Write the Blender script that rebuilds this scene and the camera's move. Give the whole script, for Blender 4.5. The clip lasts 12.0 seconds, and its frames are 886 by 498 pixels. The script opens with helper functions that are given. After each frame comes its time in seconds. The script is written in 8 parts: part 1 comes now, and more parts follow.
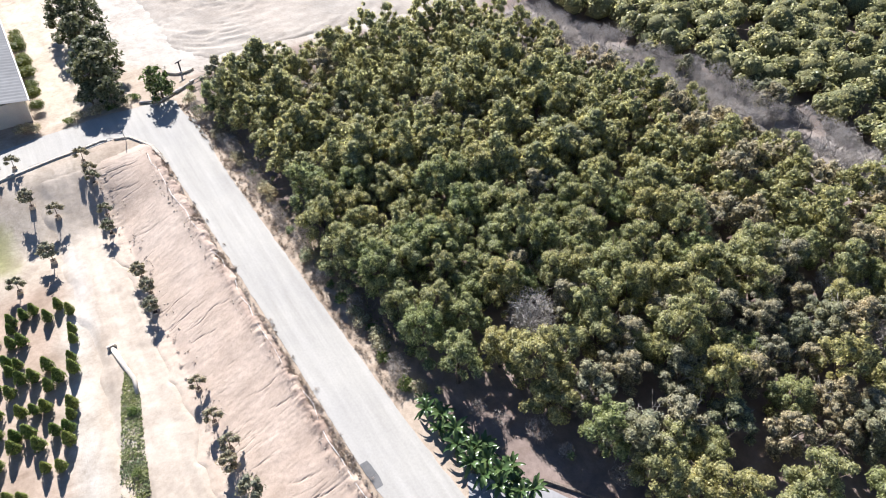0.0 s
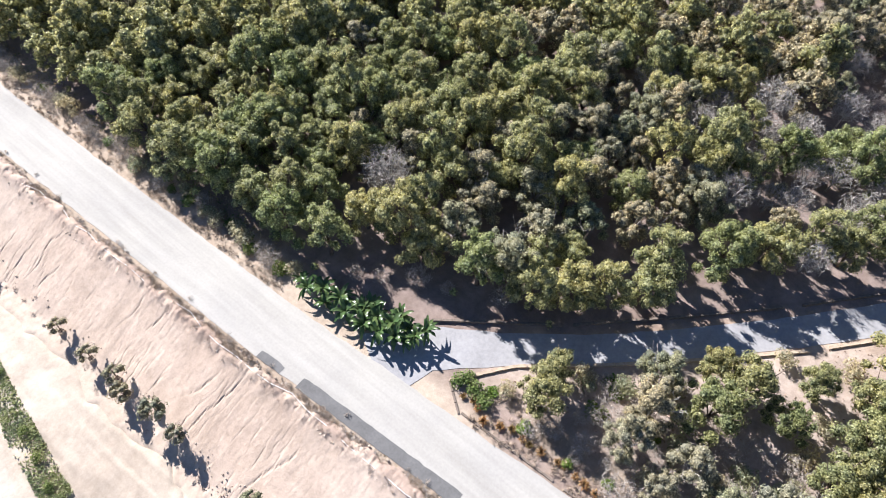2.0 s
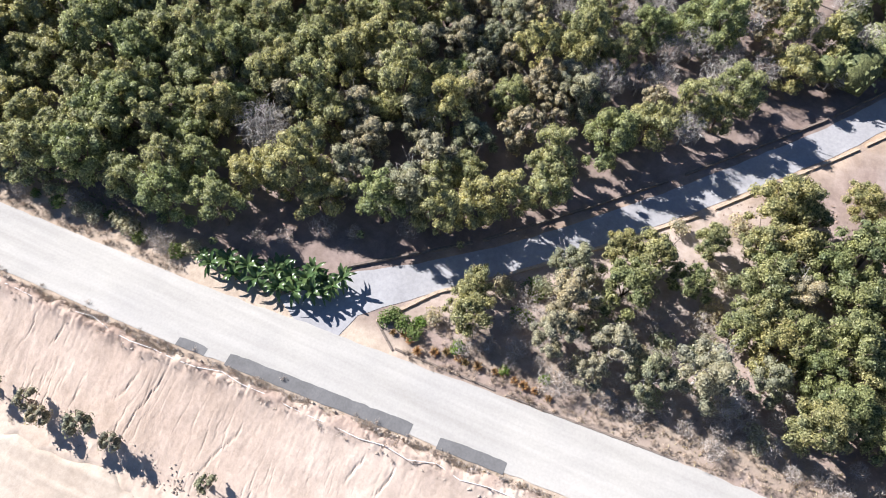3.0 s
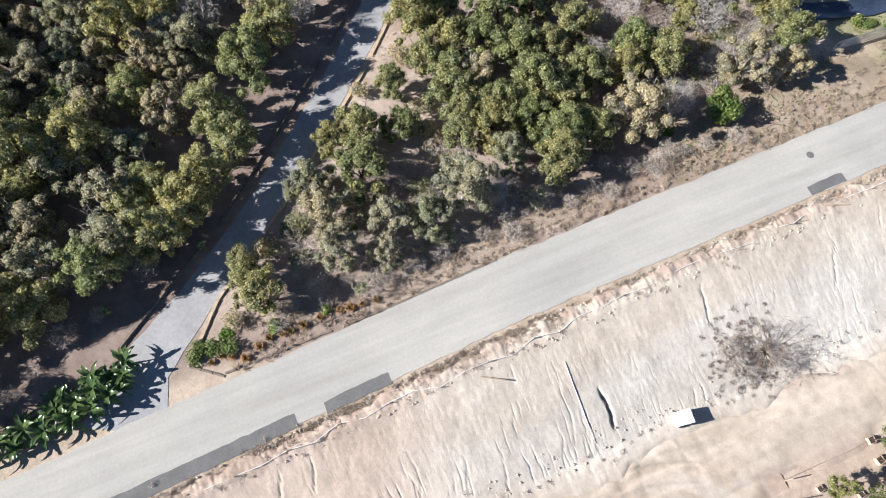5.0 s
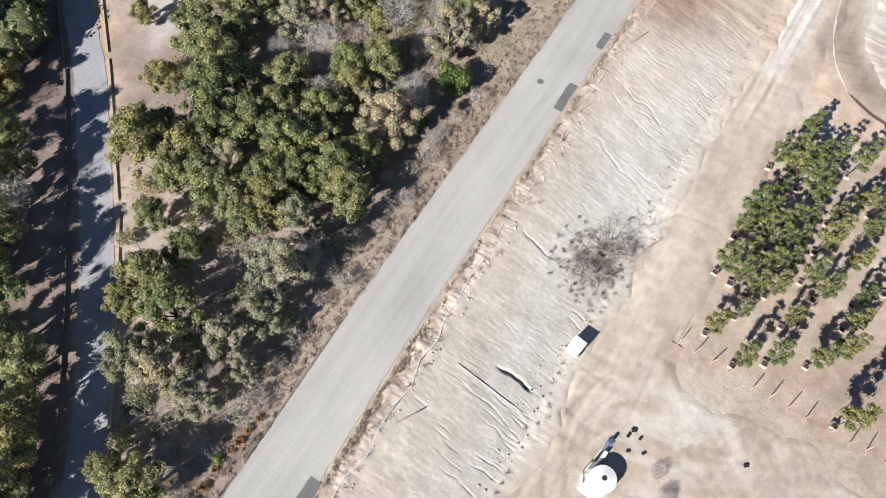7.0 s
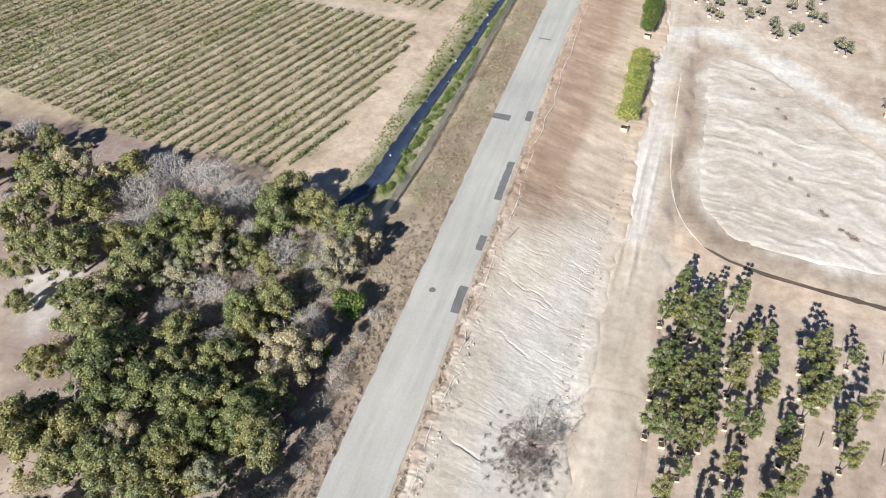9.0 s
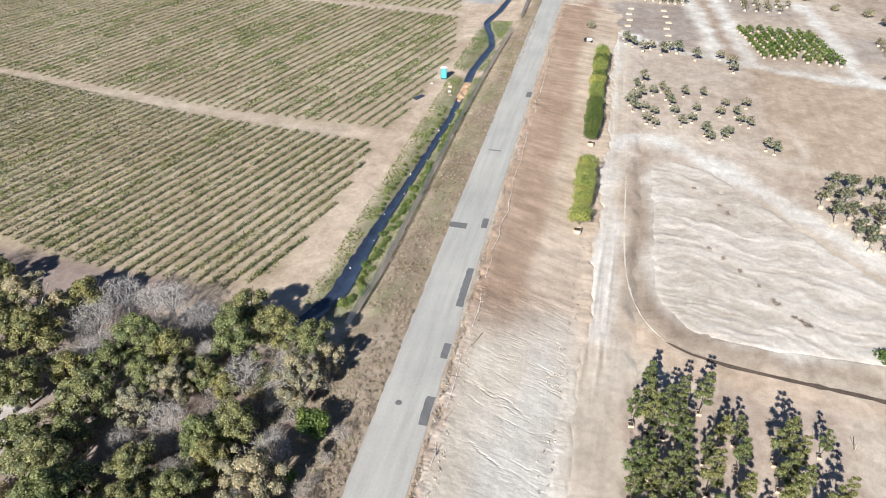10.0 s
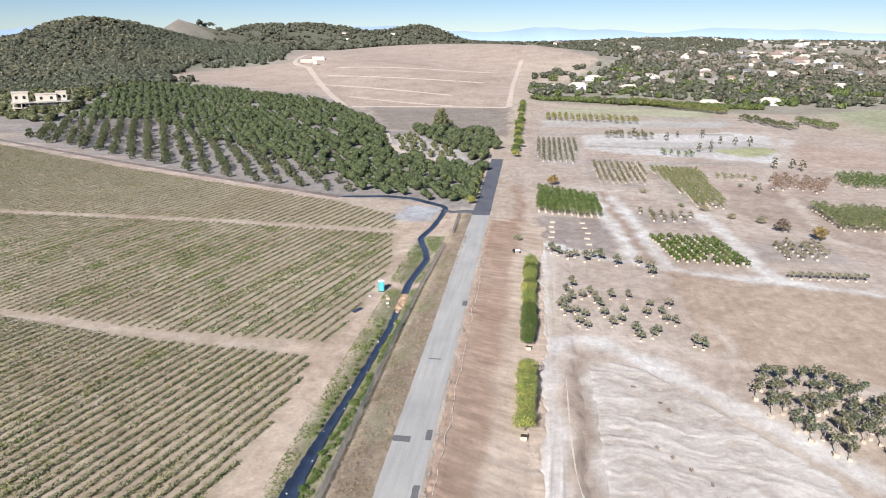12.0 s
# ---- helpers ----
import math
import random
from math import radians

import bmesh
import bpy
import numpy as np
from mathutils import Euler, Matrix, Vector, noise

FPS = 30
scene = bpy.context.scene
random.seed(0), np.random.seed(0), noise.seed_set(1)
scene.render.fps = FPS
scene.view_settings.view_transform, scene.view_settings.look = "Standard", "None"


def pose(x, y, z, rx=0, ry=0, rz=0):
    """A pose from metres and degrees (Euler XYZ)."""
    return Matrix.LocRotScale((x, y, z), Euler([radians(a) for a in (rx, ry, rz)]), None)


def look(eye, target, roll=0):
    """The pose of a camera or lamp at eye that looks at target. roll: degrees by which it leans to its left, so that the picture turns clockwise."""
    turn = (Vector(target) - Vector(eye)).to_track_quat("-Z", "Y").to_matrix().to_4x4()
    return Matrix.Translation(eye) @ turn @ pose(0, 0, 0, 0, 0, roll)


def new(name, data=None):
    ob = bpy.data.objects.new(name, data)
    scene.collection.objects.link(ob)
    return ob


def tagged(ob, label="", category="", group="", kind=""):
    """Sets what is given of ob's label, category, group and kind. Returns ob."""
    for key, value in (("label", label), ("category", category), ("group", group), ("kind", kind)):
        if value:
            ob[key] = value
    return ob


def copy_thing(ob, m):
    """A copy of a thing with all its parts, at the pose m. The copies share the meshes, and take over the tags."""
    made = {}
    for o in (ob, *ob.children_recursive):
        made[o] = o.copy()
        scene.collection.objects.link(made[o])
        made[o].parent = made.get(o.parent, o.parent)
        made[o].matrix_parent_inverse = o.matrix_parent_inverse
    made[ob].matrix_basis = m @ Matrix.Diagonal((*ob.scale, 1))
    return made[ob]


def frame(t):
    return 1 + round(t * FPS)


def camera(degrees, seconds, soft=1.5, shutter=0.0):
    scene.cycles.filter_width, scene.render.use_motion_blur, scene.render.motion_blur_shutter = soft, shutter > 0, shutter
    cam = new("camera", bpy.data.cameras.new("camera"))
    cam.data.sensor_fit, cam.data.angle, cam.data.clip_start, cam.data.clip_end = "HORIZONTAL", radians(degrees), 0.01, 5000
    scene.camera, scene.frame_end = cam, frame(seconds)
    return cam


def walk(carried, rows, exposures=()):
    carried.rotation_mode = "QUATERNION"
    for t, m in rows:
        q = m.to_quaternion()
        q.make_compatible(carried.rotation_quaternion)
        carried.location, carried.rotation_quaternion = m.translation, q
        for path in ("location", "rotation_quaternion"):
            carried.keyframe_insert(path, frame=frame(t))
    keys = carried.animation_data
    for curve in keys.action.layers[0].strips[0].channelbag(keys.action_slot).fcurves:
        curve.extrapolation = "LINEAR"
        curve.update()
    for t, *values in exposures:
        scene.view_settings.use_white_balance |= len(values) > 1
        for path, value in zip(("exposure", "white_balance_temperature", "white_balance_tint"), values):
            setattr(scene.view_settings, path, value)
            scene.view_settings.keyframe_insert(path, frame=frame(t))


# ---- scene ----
cam = camera(67.42, 12.0, 1.0)
PATH = [
    (0.0, pose(0, 0, 50, 46.46, 0.48, 147.23)),
    (0.5, pose(0, 0, 50, 43.64, 0.40, 144.02)),
    (1.0, pose(0, 0, 50, 40.51, 0.34, 140.75)),
    (1.5, pose(0, 0, 50, 37.38, 0.23, 135.76)),
    (2.0, pose(0, 0, 50, 34.35, 0.03, 128.92)),
    (2.5, pose(0, 0, 50, 31.51, -0.20, 121.91)),
    (3.0, pose(0, 0, 50, 28.77, -0.41, 113.97)),
    (3.2, pose(0, 0, 50, 27.69, -0.48, 110.22)),
    (4.8, pose(0, 0, 50, 22.21, -0.78, 73.33)),
    (5.0, pose(0, 0, 50, 22.18, -0.75, 67.60)),
    (5.5, pose(0, 0, 50, 22.16, -0.82, 54.57)),
    (6.0, pose(0, 0, 50, 22.16, -0.89, 45.08)),
    (6.5, pose(0, 0, 50, 23.39, -0.93, 37.81)),
    (6.7, pose(0, 0, 50, 24.30, -0.90, 35.60)),
    (8.3, pose(0, 0, 50, 38.19, -0.35, 23.21)),
    (8.5, pose(0, 0, 50, 40.09, -0.36, 21.69)),
    (9.0, pose(0, 0, 50, 44.81, -0.32, 18.61)),
    (9.5, pose(0, 0, 50, 49.50, -0.19, 15.74)),
    (10.0, pose(0, 0, 50, 54.18, -0.08, 14.08)),
    (10.5, pose(0, 0, 50, 58.89, -0.03, 12.66)),
    (11.0, pose(0, 0, 50, 63.59, 0.00, 11.65)),
    (11.5, pose(0, 0, 50, 68.18, 0.08, 11.27)),
    (12.0, pose(0, 0, 50, 72.12, -0.00, 8.30)),
]
walk(cam, PATH, [(0.0, 1.22, 6320, 13), (1.5, 1.31, 6320, 14), (3.0, 1.28, 6320, 14), (5.0, 0.92, 6400, 11), (6.5, 0.76, 6470, 10), (9.5, 0.70, 6400, 8), (11.0, 0.61, 6350, 11), (12.0, 0.59, 6220, 13)])

# ---- light ----
SUN_EL, SUN_AZ = radians(32.5), radians(192.8)
world = bpy.data.worlds.new("sky")
scene.world = world
world.use_nodes = True
_n = world.node_tree.nodes
_sky = _n.new("ShaderNodeTexSky")
_sky.sky_type, _sky.sun_disc = "NISHITA", False
_sky.sun_elevation, _sky.sun_rotation = SUN_EL, SUN_AZ
_sky.altitude, _sky.air_density, _sky.dust_density, _sky.ozone_density = 3500, 1.0, 0.0, 3.0
_n["Background"].inputs["Strength"].default_value = 0.057
world.node_tree.links.new(_sky.outputs[0], _n["Background"].inputs[0])
sun = new("sun", bpy.data.lights.new("sun", "SUN"))
sun.data.energy, sun.data.angle, sun.data.color = 5.2, radians(0.53), (1.0, 0.965, 0.92)
_to_sun = Vector((math.sin(SUN_AZ) * math.cos(SUN_EL), math.cos(SUN_AZ) * math.cos(SUN_EL), math.sin(SUN_EL)))
sun.matrix_world = look((0, 0, 200), Vector((0, 0, 200)) - _to_sun)



# ---- materials ----
def nodes_of(name):
    m = bpy.data.materials.new(name)
    m.use_nodes = True
    nt = m.node_tree
    return m, nt, nt.nodes["Principled BSDF"]


def noise_node(nt, scale, detail=4.0, rough=0.6, coord="Object", stretch=None):
    tc = nt.nodes.new("ShaderNodeTexCoord")
    src = tc.outputs[coord]
    if stretch:
        mp = nt.nodes.new("ShaderNodeMapping")
        mp.inputs["Scale"].default_value = stretch
        nt.links.new(src, mp.inputs[0])
        src = mp.outputs[0]
    nz = nt.nodes.new("ShaderNodeTexNoise")
    nz.inputs["Scale"].default_value = scale
    nz.inputs["Detail"].default_value = detail
    nz.inputs["Roughness"].default_value = rough
    nt.links.new(src, nz.inputs["Vector"])
    return nz.outputs["Fac"]


def ramp(nt, fac, stops):
    r = nt.nodes.new("ShaderNodeValToRGB")
    while len(r.color_ramp.elements) < len(stops):
        r.color_ramp.elements.new(0.5)
    for e, (p, c) in zip(r.color_ramp.elements, stops):
        e.position, e.color = p, (*c, 1) if len(c) == 3 else c
    nt.links.new(fac, r.inputs[0])
    return r.outputs[0]


def mix(nt, mode, fac, a, b):
    m = nt.nodes.new("ShaderNodeMix")
    m.data_type, m.blend_type = "RGBA", mode
    for sock, v in ((m.inputs[0], fac), (m.inputs[6], a), (m.inputs[7], b)):
        if isinstance(v, (int, float)):
            sock.default_value = v
        elif isinstance(v, tuple):
            sock.default_value = (*v, 1)
        else:
            nt.links.new(v, sock)
    return m.outputs[2]


def bump(nt, bsdf, height, strength, dist):
    b = nt.nodes.new("ShaderNodeBump")
    b.inputs["Strength"].default_value, b.inputs["Distance"].default_value = strength, dist
    nt.links.new(height, b.inputs["Height"])
    nt.links.new(b.outputs[0], bsdf.inputs["Normal"])


def surface(name, colour, rough=0.8, vary=0.25, fine=6.0, coarse=0.4, metal=0.0, relief=0.0, spec=0.3, coord="Object", stretch=None):
    """A plain surface with grain and stains at two scales."""
    m, nt, p = nodes_of(name)
    a = noise_node(nt, fine, 5, 0.65, coord, stretch)
    b = noise_node(nt, coarse, 3, 0.6, coord)
    lo, hi = tuple(1 - vary for _ in range(3)), tuple(1 + vary for _ in range(3))
    c = mix(nt, "MULTIPLY", 1.0, colour, ramp(nt, a, [(0.3, lo), (0.7, hi)]))
    c = mix(nt, "MULTIPLY", 1.0, c, ramp(nt, b, [(0.3, lo), (0.7, hi)]))
    nt.links.new(c, p.inputs["Base Color"])
    p.inputs["Roughness"].default_value, p.inputs["Metallic"].default_value = rough, metal
    p.inputs["Specular IOR Level"].default_value = spec
    if relief:
        bump(nt, p, a, 0.6, relief)
    return m


def leaf_material(name, dark, mid, light, rough=0.5, through_light=0.25, tint=0.25, gloss=0.35):
    """Leaves whose tone changes from spray to spray and from plant to plant."""
    m, nt, p = nodes_of(name)
    g = nt.nodes.new("ShaderNodeNewGeometry")
    o = nt.nodes.new("ShaderNodeObjectInfo")
    c = ramp(nt, g.outputs["Random Per Island"], [(0.0, dark), (0.55, mid), (1.0, light)])
    t = ramp(nt, o.outputs["Random"], [(0.0, (1 - tint, 1 - tint * 0.55, 1 - tint)), (0.5, (1, 1, 1)), (1.0, (1 + tint * 0.8, 1 + tint * 0.4, 1))])
    c = mix(nt, "MULTIPLY", 1.0, c, t)
    clump = noise_node(nt, 0.55, 3, 0.6)
    c = mix(nt, "MULTIPLY", 1.0, c, ramp(nt, clump, [(0.32, (0.72, 0.80, 0.92)), (0.5, (1.0, 1.0, 1.0)), (0.68, (1.17, 1.1, 1.0))]))
    nt.links.new(c, p.inputs["Base Color"])
    p.inputs["Roughness"].default_value, p.inputs["Specular IOR Level"].default_value = rough, gloss
    tr = nt.nodes.new("ShaderNodeBsdfTranslucent")
    nt.links.new(c, tr.inputs[0])
    ms = nt.nodes.new("ShaderNodeMixShader")
    ms.inputs[0].default_value = through_light
    nt.links.new(p.outputs[0], ms.inputs[1])
    nt.links.new(tr.outputs[0], ms.inputs[2])
    nt.links.new(ms.outputs[0], nt.nodes["Material Output"].inputs[0])
    return m


def shaded_shoot_material(name, dark, mid, light, tint=0.2, grain=7.5, relief=0.16):
    """The closed mass of leaves inside a crown: leaf-sized tones with dark gaps painted in by noise, and deep relief.
    """
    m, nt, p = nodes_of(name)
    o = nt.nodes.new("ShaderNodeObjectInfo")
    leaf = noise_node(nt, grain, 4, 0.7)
    # the dark stop paints the shade in gaps between leaves
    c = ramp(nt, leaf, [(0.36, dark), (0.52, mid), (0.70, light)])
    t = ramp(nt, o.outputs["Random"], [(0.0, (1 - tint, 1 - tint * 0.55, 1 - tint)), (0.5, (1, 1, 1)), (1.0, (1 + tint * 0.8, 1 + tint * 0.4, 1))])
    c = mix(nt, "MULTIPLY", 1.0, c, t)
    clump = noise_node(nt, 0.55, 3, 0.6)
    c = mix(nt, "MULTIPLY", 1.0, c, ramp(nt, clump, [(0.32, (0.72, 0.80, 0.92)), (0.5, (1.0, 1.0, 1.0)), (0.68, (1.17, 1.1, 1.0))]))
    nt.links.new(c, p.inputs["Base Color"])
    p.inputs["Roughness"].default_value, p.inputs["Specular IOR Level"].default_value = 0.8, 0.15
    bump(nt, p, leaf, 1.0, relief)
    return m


def soil_material(name, relief=0.05, cloud=1.0):
    """Bare earth, coloured by the field it belongs to, with clods, drifts and stains."""
    m, nt, p = nodes_of(name)
    at = nt.nodes.new("ShaderNodeAttribute")
    at.attribute_name = "soil"
    fine = noise_node(nt, 2.2, 6, 0.7)
    grit = noise_node(nt, 7.0, 5, 0.75)
    mid = noise_node(nt, 0.35, 5, 0.65)
    big = noise_node(nt, 0.05, 4, 0.6)
    drag = noise_node(nt, 0.8, 5, 0.6, "Object", (1.0, 0.18, 1.0))
    swirl = noise_node(nt, 0.22, 7, 0.62)
    swirl.node.inputs["Distortion"].default_value = 2.2
    f = lambda *c: tuple(1 + (v - 1) * cloud for v in c)
    c = mix(nt, "MULTIPLY", 1.0, at.outputs["Color"], ramp(nt, fine, [(0.3, (0.87, 0.86, 0.85)), (0.7, (1.1, 1.1, 1.1))]))
    c = mix(nt, "MULTIPLY", 1.0, c, ramp(nt, grit, [(0.3, (0.93, 0.925, 0.92)), (0.55, (1.0, 1.0, 1.0)), (0.75, (1.05, 1.05, 1.05))]))
    c = mix(nt, "MULTIPLY", 1.0, c, ramp(nt, mid, [(0.3, f(0.82, 0.8, 0.78)), (0.7, f(1.14, 1.14, 1.15))]))
    c = mix(nt, "MULTIPLY", 1.0, c, ramp(nt, big, [(0.35, (0.9, 0.87, 0.85)), (0.65, (1.08, 1.09, 1.1))]))
    c = mix(nt, "MULTIPLY", 1.0, c, ramp(nt, drag, [(0.35, f(0.93, 0.925, 0.92)), (0.65, f(1.05, 1.05, 1.05))]))
    c = mix(nt, "MULTIPLY", 1.0, c, ramp(nt, swirl, [(0.34, f(0.86, 0.845, 0.83)), (0.5, (1.0, 1.0, 1.0)), (0.66, f(1.1, 1.105, 1.11))]))
    nt.links.new(c, p.inputs["Base Color"])
    p.inputs["Roughness"].default_value, p.inputs["Specular IOR Level"].default_value = 0.95, 0.15
    h = mix(nt, "ADD", 1.0, fine, grit)
    bump(nt, p, h, 0.8, relief)
    return m


M_SOIL = soil_material("soil", 0.05)
M_EARTH = soil_material("worn_earth", 0.028, 0.45)


def road_surface(name, colour):
    """Worn asphalt with long drag marks, dust and fine grain."""
    m, nt, p = nodes_of(name)
    fine = noise_node(nt, 5.0, 5, 0.7)
    streak = noise_node(nt, 1.3, 4, 0.6, "Object", (1.0, 0.06, 1.0))
    big = noise_node(nt, 0.09, 4, 0.6)
    c = mix(nt, "MULTIPLY", 1.0, colour, ramp(nt, fine, [(0.3, (0.93, 0.93, 0.93)), (0.7, (1.07, 1.07, 1.07))]))
    c = mix(nt, "MULTIPLY", 1.0, c, ramp(nt, streak, [(0.3, (0.9, 0.895, 0.885)), (0.7, (1.1, 1.1, 1.1))]))
    c = mix(nt, "MULTIPLY", 1.0, c, ramp(nt, big, [(0.35, (0.92, 0.92, 0.93)), (0.65, (1.08, 1.075, 1.06))]))
    nt.links.new(c, p.inputs["Base Color"])
    p.inputs["Roughness"].default_value, p.inputs["Specular IOR Level"].default_value = 0.92, 0.2
    bump(nt, p, fine, 0.5, 0.004)
    return m


M_ASPHALT = road_surface("asphalt_worn_pale", (0.40, 0.39, 0.365))
M_ASPHALT_DRIVE = surface("asphalt_drive", (0.33, 0.33, 0.34), 0.9, 0.12, 3.0, 0.3, relief=0.004)
M_PATCH = surface("asphalt_patch", (0.15, 0.15, 0.15), 0.9, 0.12, 5.0, 0.6, relief=0.004)
M_NEW_ASPHALT = surface("asphalt_new", (0.12, 0.125, 0.14), 0.8, 0.15, 2.0, 0.2)
M_BARK = surface("bark", (0.17, 0.13, 0.10), 0.9, 0.3, 8.0, 1.0, relief=0.03)
M_DEAD = surface("dead_wood", (0.42, 0.39, 0.365), 0.9, 0.25, 8.0, 1.0)
M_BRUSH = surface("dry_twigs", (0.42, 0.375, 0.335), 0.9, 0.25, 8.0, 1.0)
M_AVO = leaf_material("avocado_leaf", (0.18, 0.187, 0.085), (0.435, 0.445, 0.205), (0.67, 0.67, 0.37), 0.45, 0.68, 0.22, 0.45)
# each _IN mass is darker than its leaf: inner crown shade in colour
M_AVO_IN = shaded_shoot_material("avocado_shoot", (0.09, 0.093, 0.05), (0.27, 0.275, 0.145), (0.44, 0.445, 0.245))
M_AVO_DULL = leaf_material("dusty_leaf", (0.25, 0.232, 0.148), (0.475, 0.44, 0.29), (0.66, 0.62, 0.45), 0.6, 0.55)
M_DULL_IN = shaded_shoot_material("dusty_shoot", (0.08, 0.075, 0.05), (0.24, 0.225, 0.155), (0.40, 0.375, 0.27))
M_AVO_GREEN = leaf_material("avocado_leaf_fresh", (0.14, 0.145, 0.064), (0.45, 0.45, 0.21), (0.70, 0.685, 0.39), 0.45, 0.64, 0.2, 0.45)
M_GREEN_IN = shaded_shoot_material("avocado_shoot_fresh", (0.035, 0.038, 0.019), (0.185, 0.19, 0.09), (0.35, 0.352, 0.175))
# dark colour of the added crown cores, painting the shade inside crowns
M_CORE = leaf_material("crown_shade_core", (0.055, 0.06, 0.025), (0.08, 0.085, 0.035), (0.11, 0.115, 0.05), 0.8, 0.12)
M_BANANA = leaf_material("banana_leaf", (0.045, 0.08, 0.028), (0.085, 0.14, 0.05), (0.25, 0.30, 0.17), 0.25, 0.25)
M_GRASSY = leaf_material("weed_leaf", (0.10, 0.15, 0.04), (0.19, 0.25, 0.07), (0.30, 0.33, 0.14), 0.7, 0.35)
M_VINE = leaf_material("vine_leaf", (0.09, 0.12, 0.04), (0.25, 0.268, 0.125), (0.43, 0.41, 0.24), 0.7, 0.38, 0.15)
M_HEDGE = leaf_material("hedge_leaf", (0.20, 0.225, 0.05), (0.44, 0.45, 0.125), (0.64, 0.62, 0.23), 0.5, 0.4)
M_CONIFER = leaf_material("young_conifer_leaf", (0.11, 0.155, 0.035), (0.25, 0.31, 0.08), (0.41, 0.46, 0.15), 0.6, 0.5)
M_FAR_TREE = leaf_material("orchard_leaf", (0.075, 0.088, 0.042), (0.165, 0.18, 0.09), (0.29, 0.30, 0.165), 0.6, 0.35)
# the inner mass of far trees carries shadow gaps in its colour
M_ORCHARD_IN = shaded_shoot_material("orchard_shoot", (0.035, 0.04, 0.02), (0.11, 0.12, 0.058), (0.20, 0.21, 0.11), grain=2.2, relief=0.4)
# chaparral grey-green, made paler and greyer to stand in for haze
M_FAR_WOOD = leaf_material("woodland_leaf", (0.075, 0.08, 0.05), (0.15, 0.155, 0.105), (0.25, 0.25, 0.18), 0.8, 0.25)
M_WOOD_IN = shaded_shoot_material("woodland_shoot", (0.04, 0.042, 0.028), (0.10, 0.103, 0.07), (0.18, 0.18, 0.13), grain=0.9, relief=0.8)
M_WHITE = surface("white_paint", (0.80, 0.79, 0.77), 0.5, 0.05, 5.0, 0.6)
M_TANK = surface("white_plastic", (0.82, 0.82, 0.80), 0.4, 0.04, 5.0, 0.6)
M_STEEL = surface("galvanised_steel", (0.45, 0.46, 0.47), 0.45, 0.15, 5.0, 1.0, metal=0.7)
M_WIRE = surface("fence_wire", (0.74, 0.73, 0.70), 0.6, 0.15)
M_DARK = surface("dark_rubber", (0.03, 0.03, 0.035), 0.7, 0.2)
# black plastic; its bluish sky sheen is put into the base colour
M_LINER = surface("blue_sheen_liner", (0.035, 0.05, 0.085), 0.3, 0.25, 3.0, 0.5, spec=0.6, relief=0.03)
M_BOX = surface("box_timber", (0.52, 0.43, 0.33), 0.85, 0.2, 6.0, 1.0)
M_STAKE = surface("stake_timber", (0.42, 0.33, 0.25), 0.85, 0.2, 6.0, 1.0)
M_CONCRETE = surface("concrete", (0.55, 0.50, 0.43), 0.9, 0.15, 3.0, 0.4, relief=0.01)
M_TEAL = surface("teal_plastic", (0.05, 0.42, 0.47), 0.45, 0.06)
M_ROOF = surface("pale_metal_roof", (0.22, 0.225, 0.23), 0.95, 0.1, 1.0, 0.2, spec=0.02)
M_STUCCO = surface("stucco", (0.62, 0.54, 0.44), 0.9, 0.1)
M_TILE_ROOF = surface("roof_tile", (0.30, 0.22, 0.18), 0.85, 0.2)
M_GLASS_DARK = surface("window_glass", (0.03, 0.035, 0.04), 0.15, 0.1, spec=0.6)
# the blue of distance haze is painted into this base colour
M_MOUNTAIN = surface("haze_blue_range", (0.30, 0.40, 0.52), 1.0, 0.06, 0.004, 0.001, spec=0.0)


# ---- building blocks ----
def sst(a, b, x):
    t = np.clip((np.asarray(x, float) - a) / (b - a), 0, 1)
    return t * t * (3 - 2 * t)


def mesh_from(name, verts, faces, mat=None, smooth=False):
    me = bpy.data.meshes.new(name)
    me.from_pydata(np.asarray(verts, float).tolist(), [], faces if isinstance(faces, list) else np.asarray(faces).tolist())
    if mat:
        me.materials.append(mat)
    if smooth:
        me.shade_smooth()
    return me


def two_mats(name, a, mat_a, b, mat_b, smooth_b=False):
    """One mesh of two bodies of faces, each with its own material."""
    va, fa = np.asarray(a[0], float), [tuple(int(i) for i in q) for q in a[1]]
    vb, fb = np.asarray(b[0], float), [tuple(int(i) + len(va) for i in q) for q in b[1]]
    me = mesh_from(name, np.concatenate([va, vb]), fa + fb, mat_a)
    me.materials.append(mat_b)
    me.polygons.foreach_set("material_index", np.array([0] * len(fa) + [1] * len(fb), np.int32))
    if smooth_b:
        me.polygons.foreach_set("use_smooth", np.array([False] * len(fa) + [True] * len(fb), bool))
    return me


def hang(name, me, parent, label=""):
    ob = new(name, me)
    ob.parent = parent
    if label:
        tagged(ob, label)
    return ob


def part(name, bm, mat, parent, label=""):
    me = bpy.data.meshes.new(name)
    bm.to_mesh(me)
    bm.free()
    me.materials.append(mat)
    ob = new(name, me)
    if parent is not None:
        ob.parent = parent
    if label:
        tagged(ob, label)
    return ob


def box_bm(sx, sy, sz, at=(0, 0, 0), bevel=0.0, rot=0.0):
    bm = bmesh.new()
    bmesh.ops.create_cube(bm, size=1, matrix=Matrix.Translation(at) @ Matrix.Rotation(rot, 4, "Z") @ Matrix.Diagonal((sx, sy, sz, 1)))
    if bevel:
        bmesh.ops.bevel(bm, geom=bm.edges[:], offset=bevel, segments=2, affect="EDGES")
    return bm


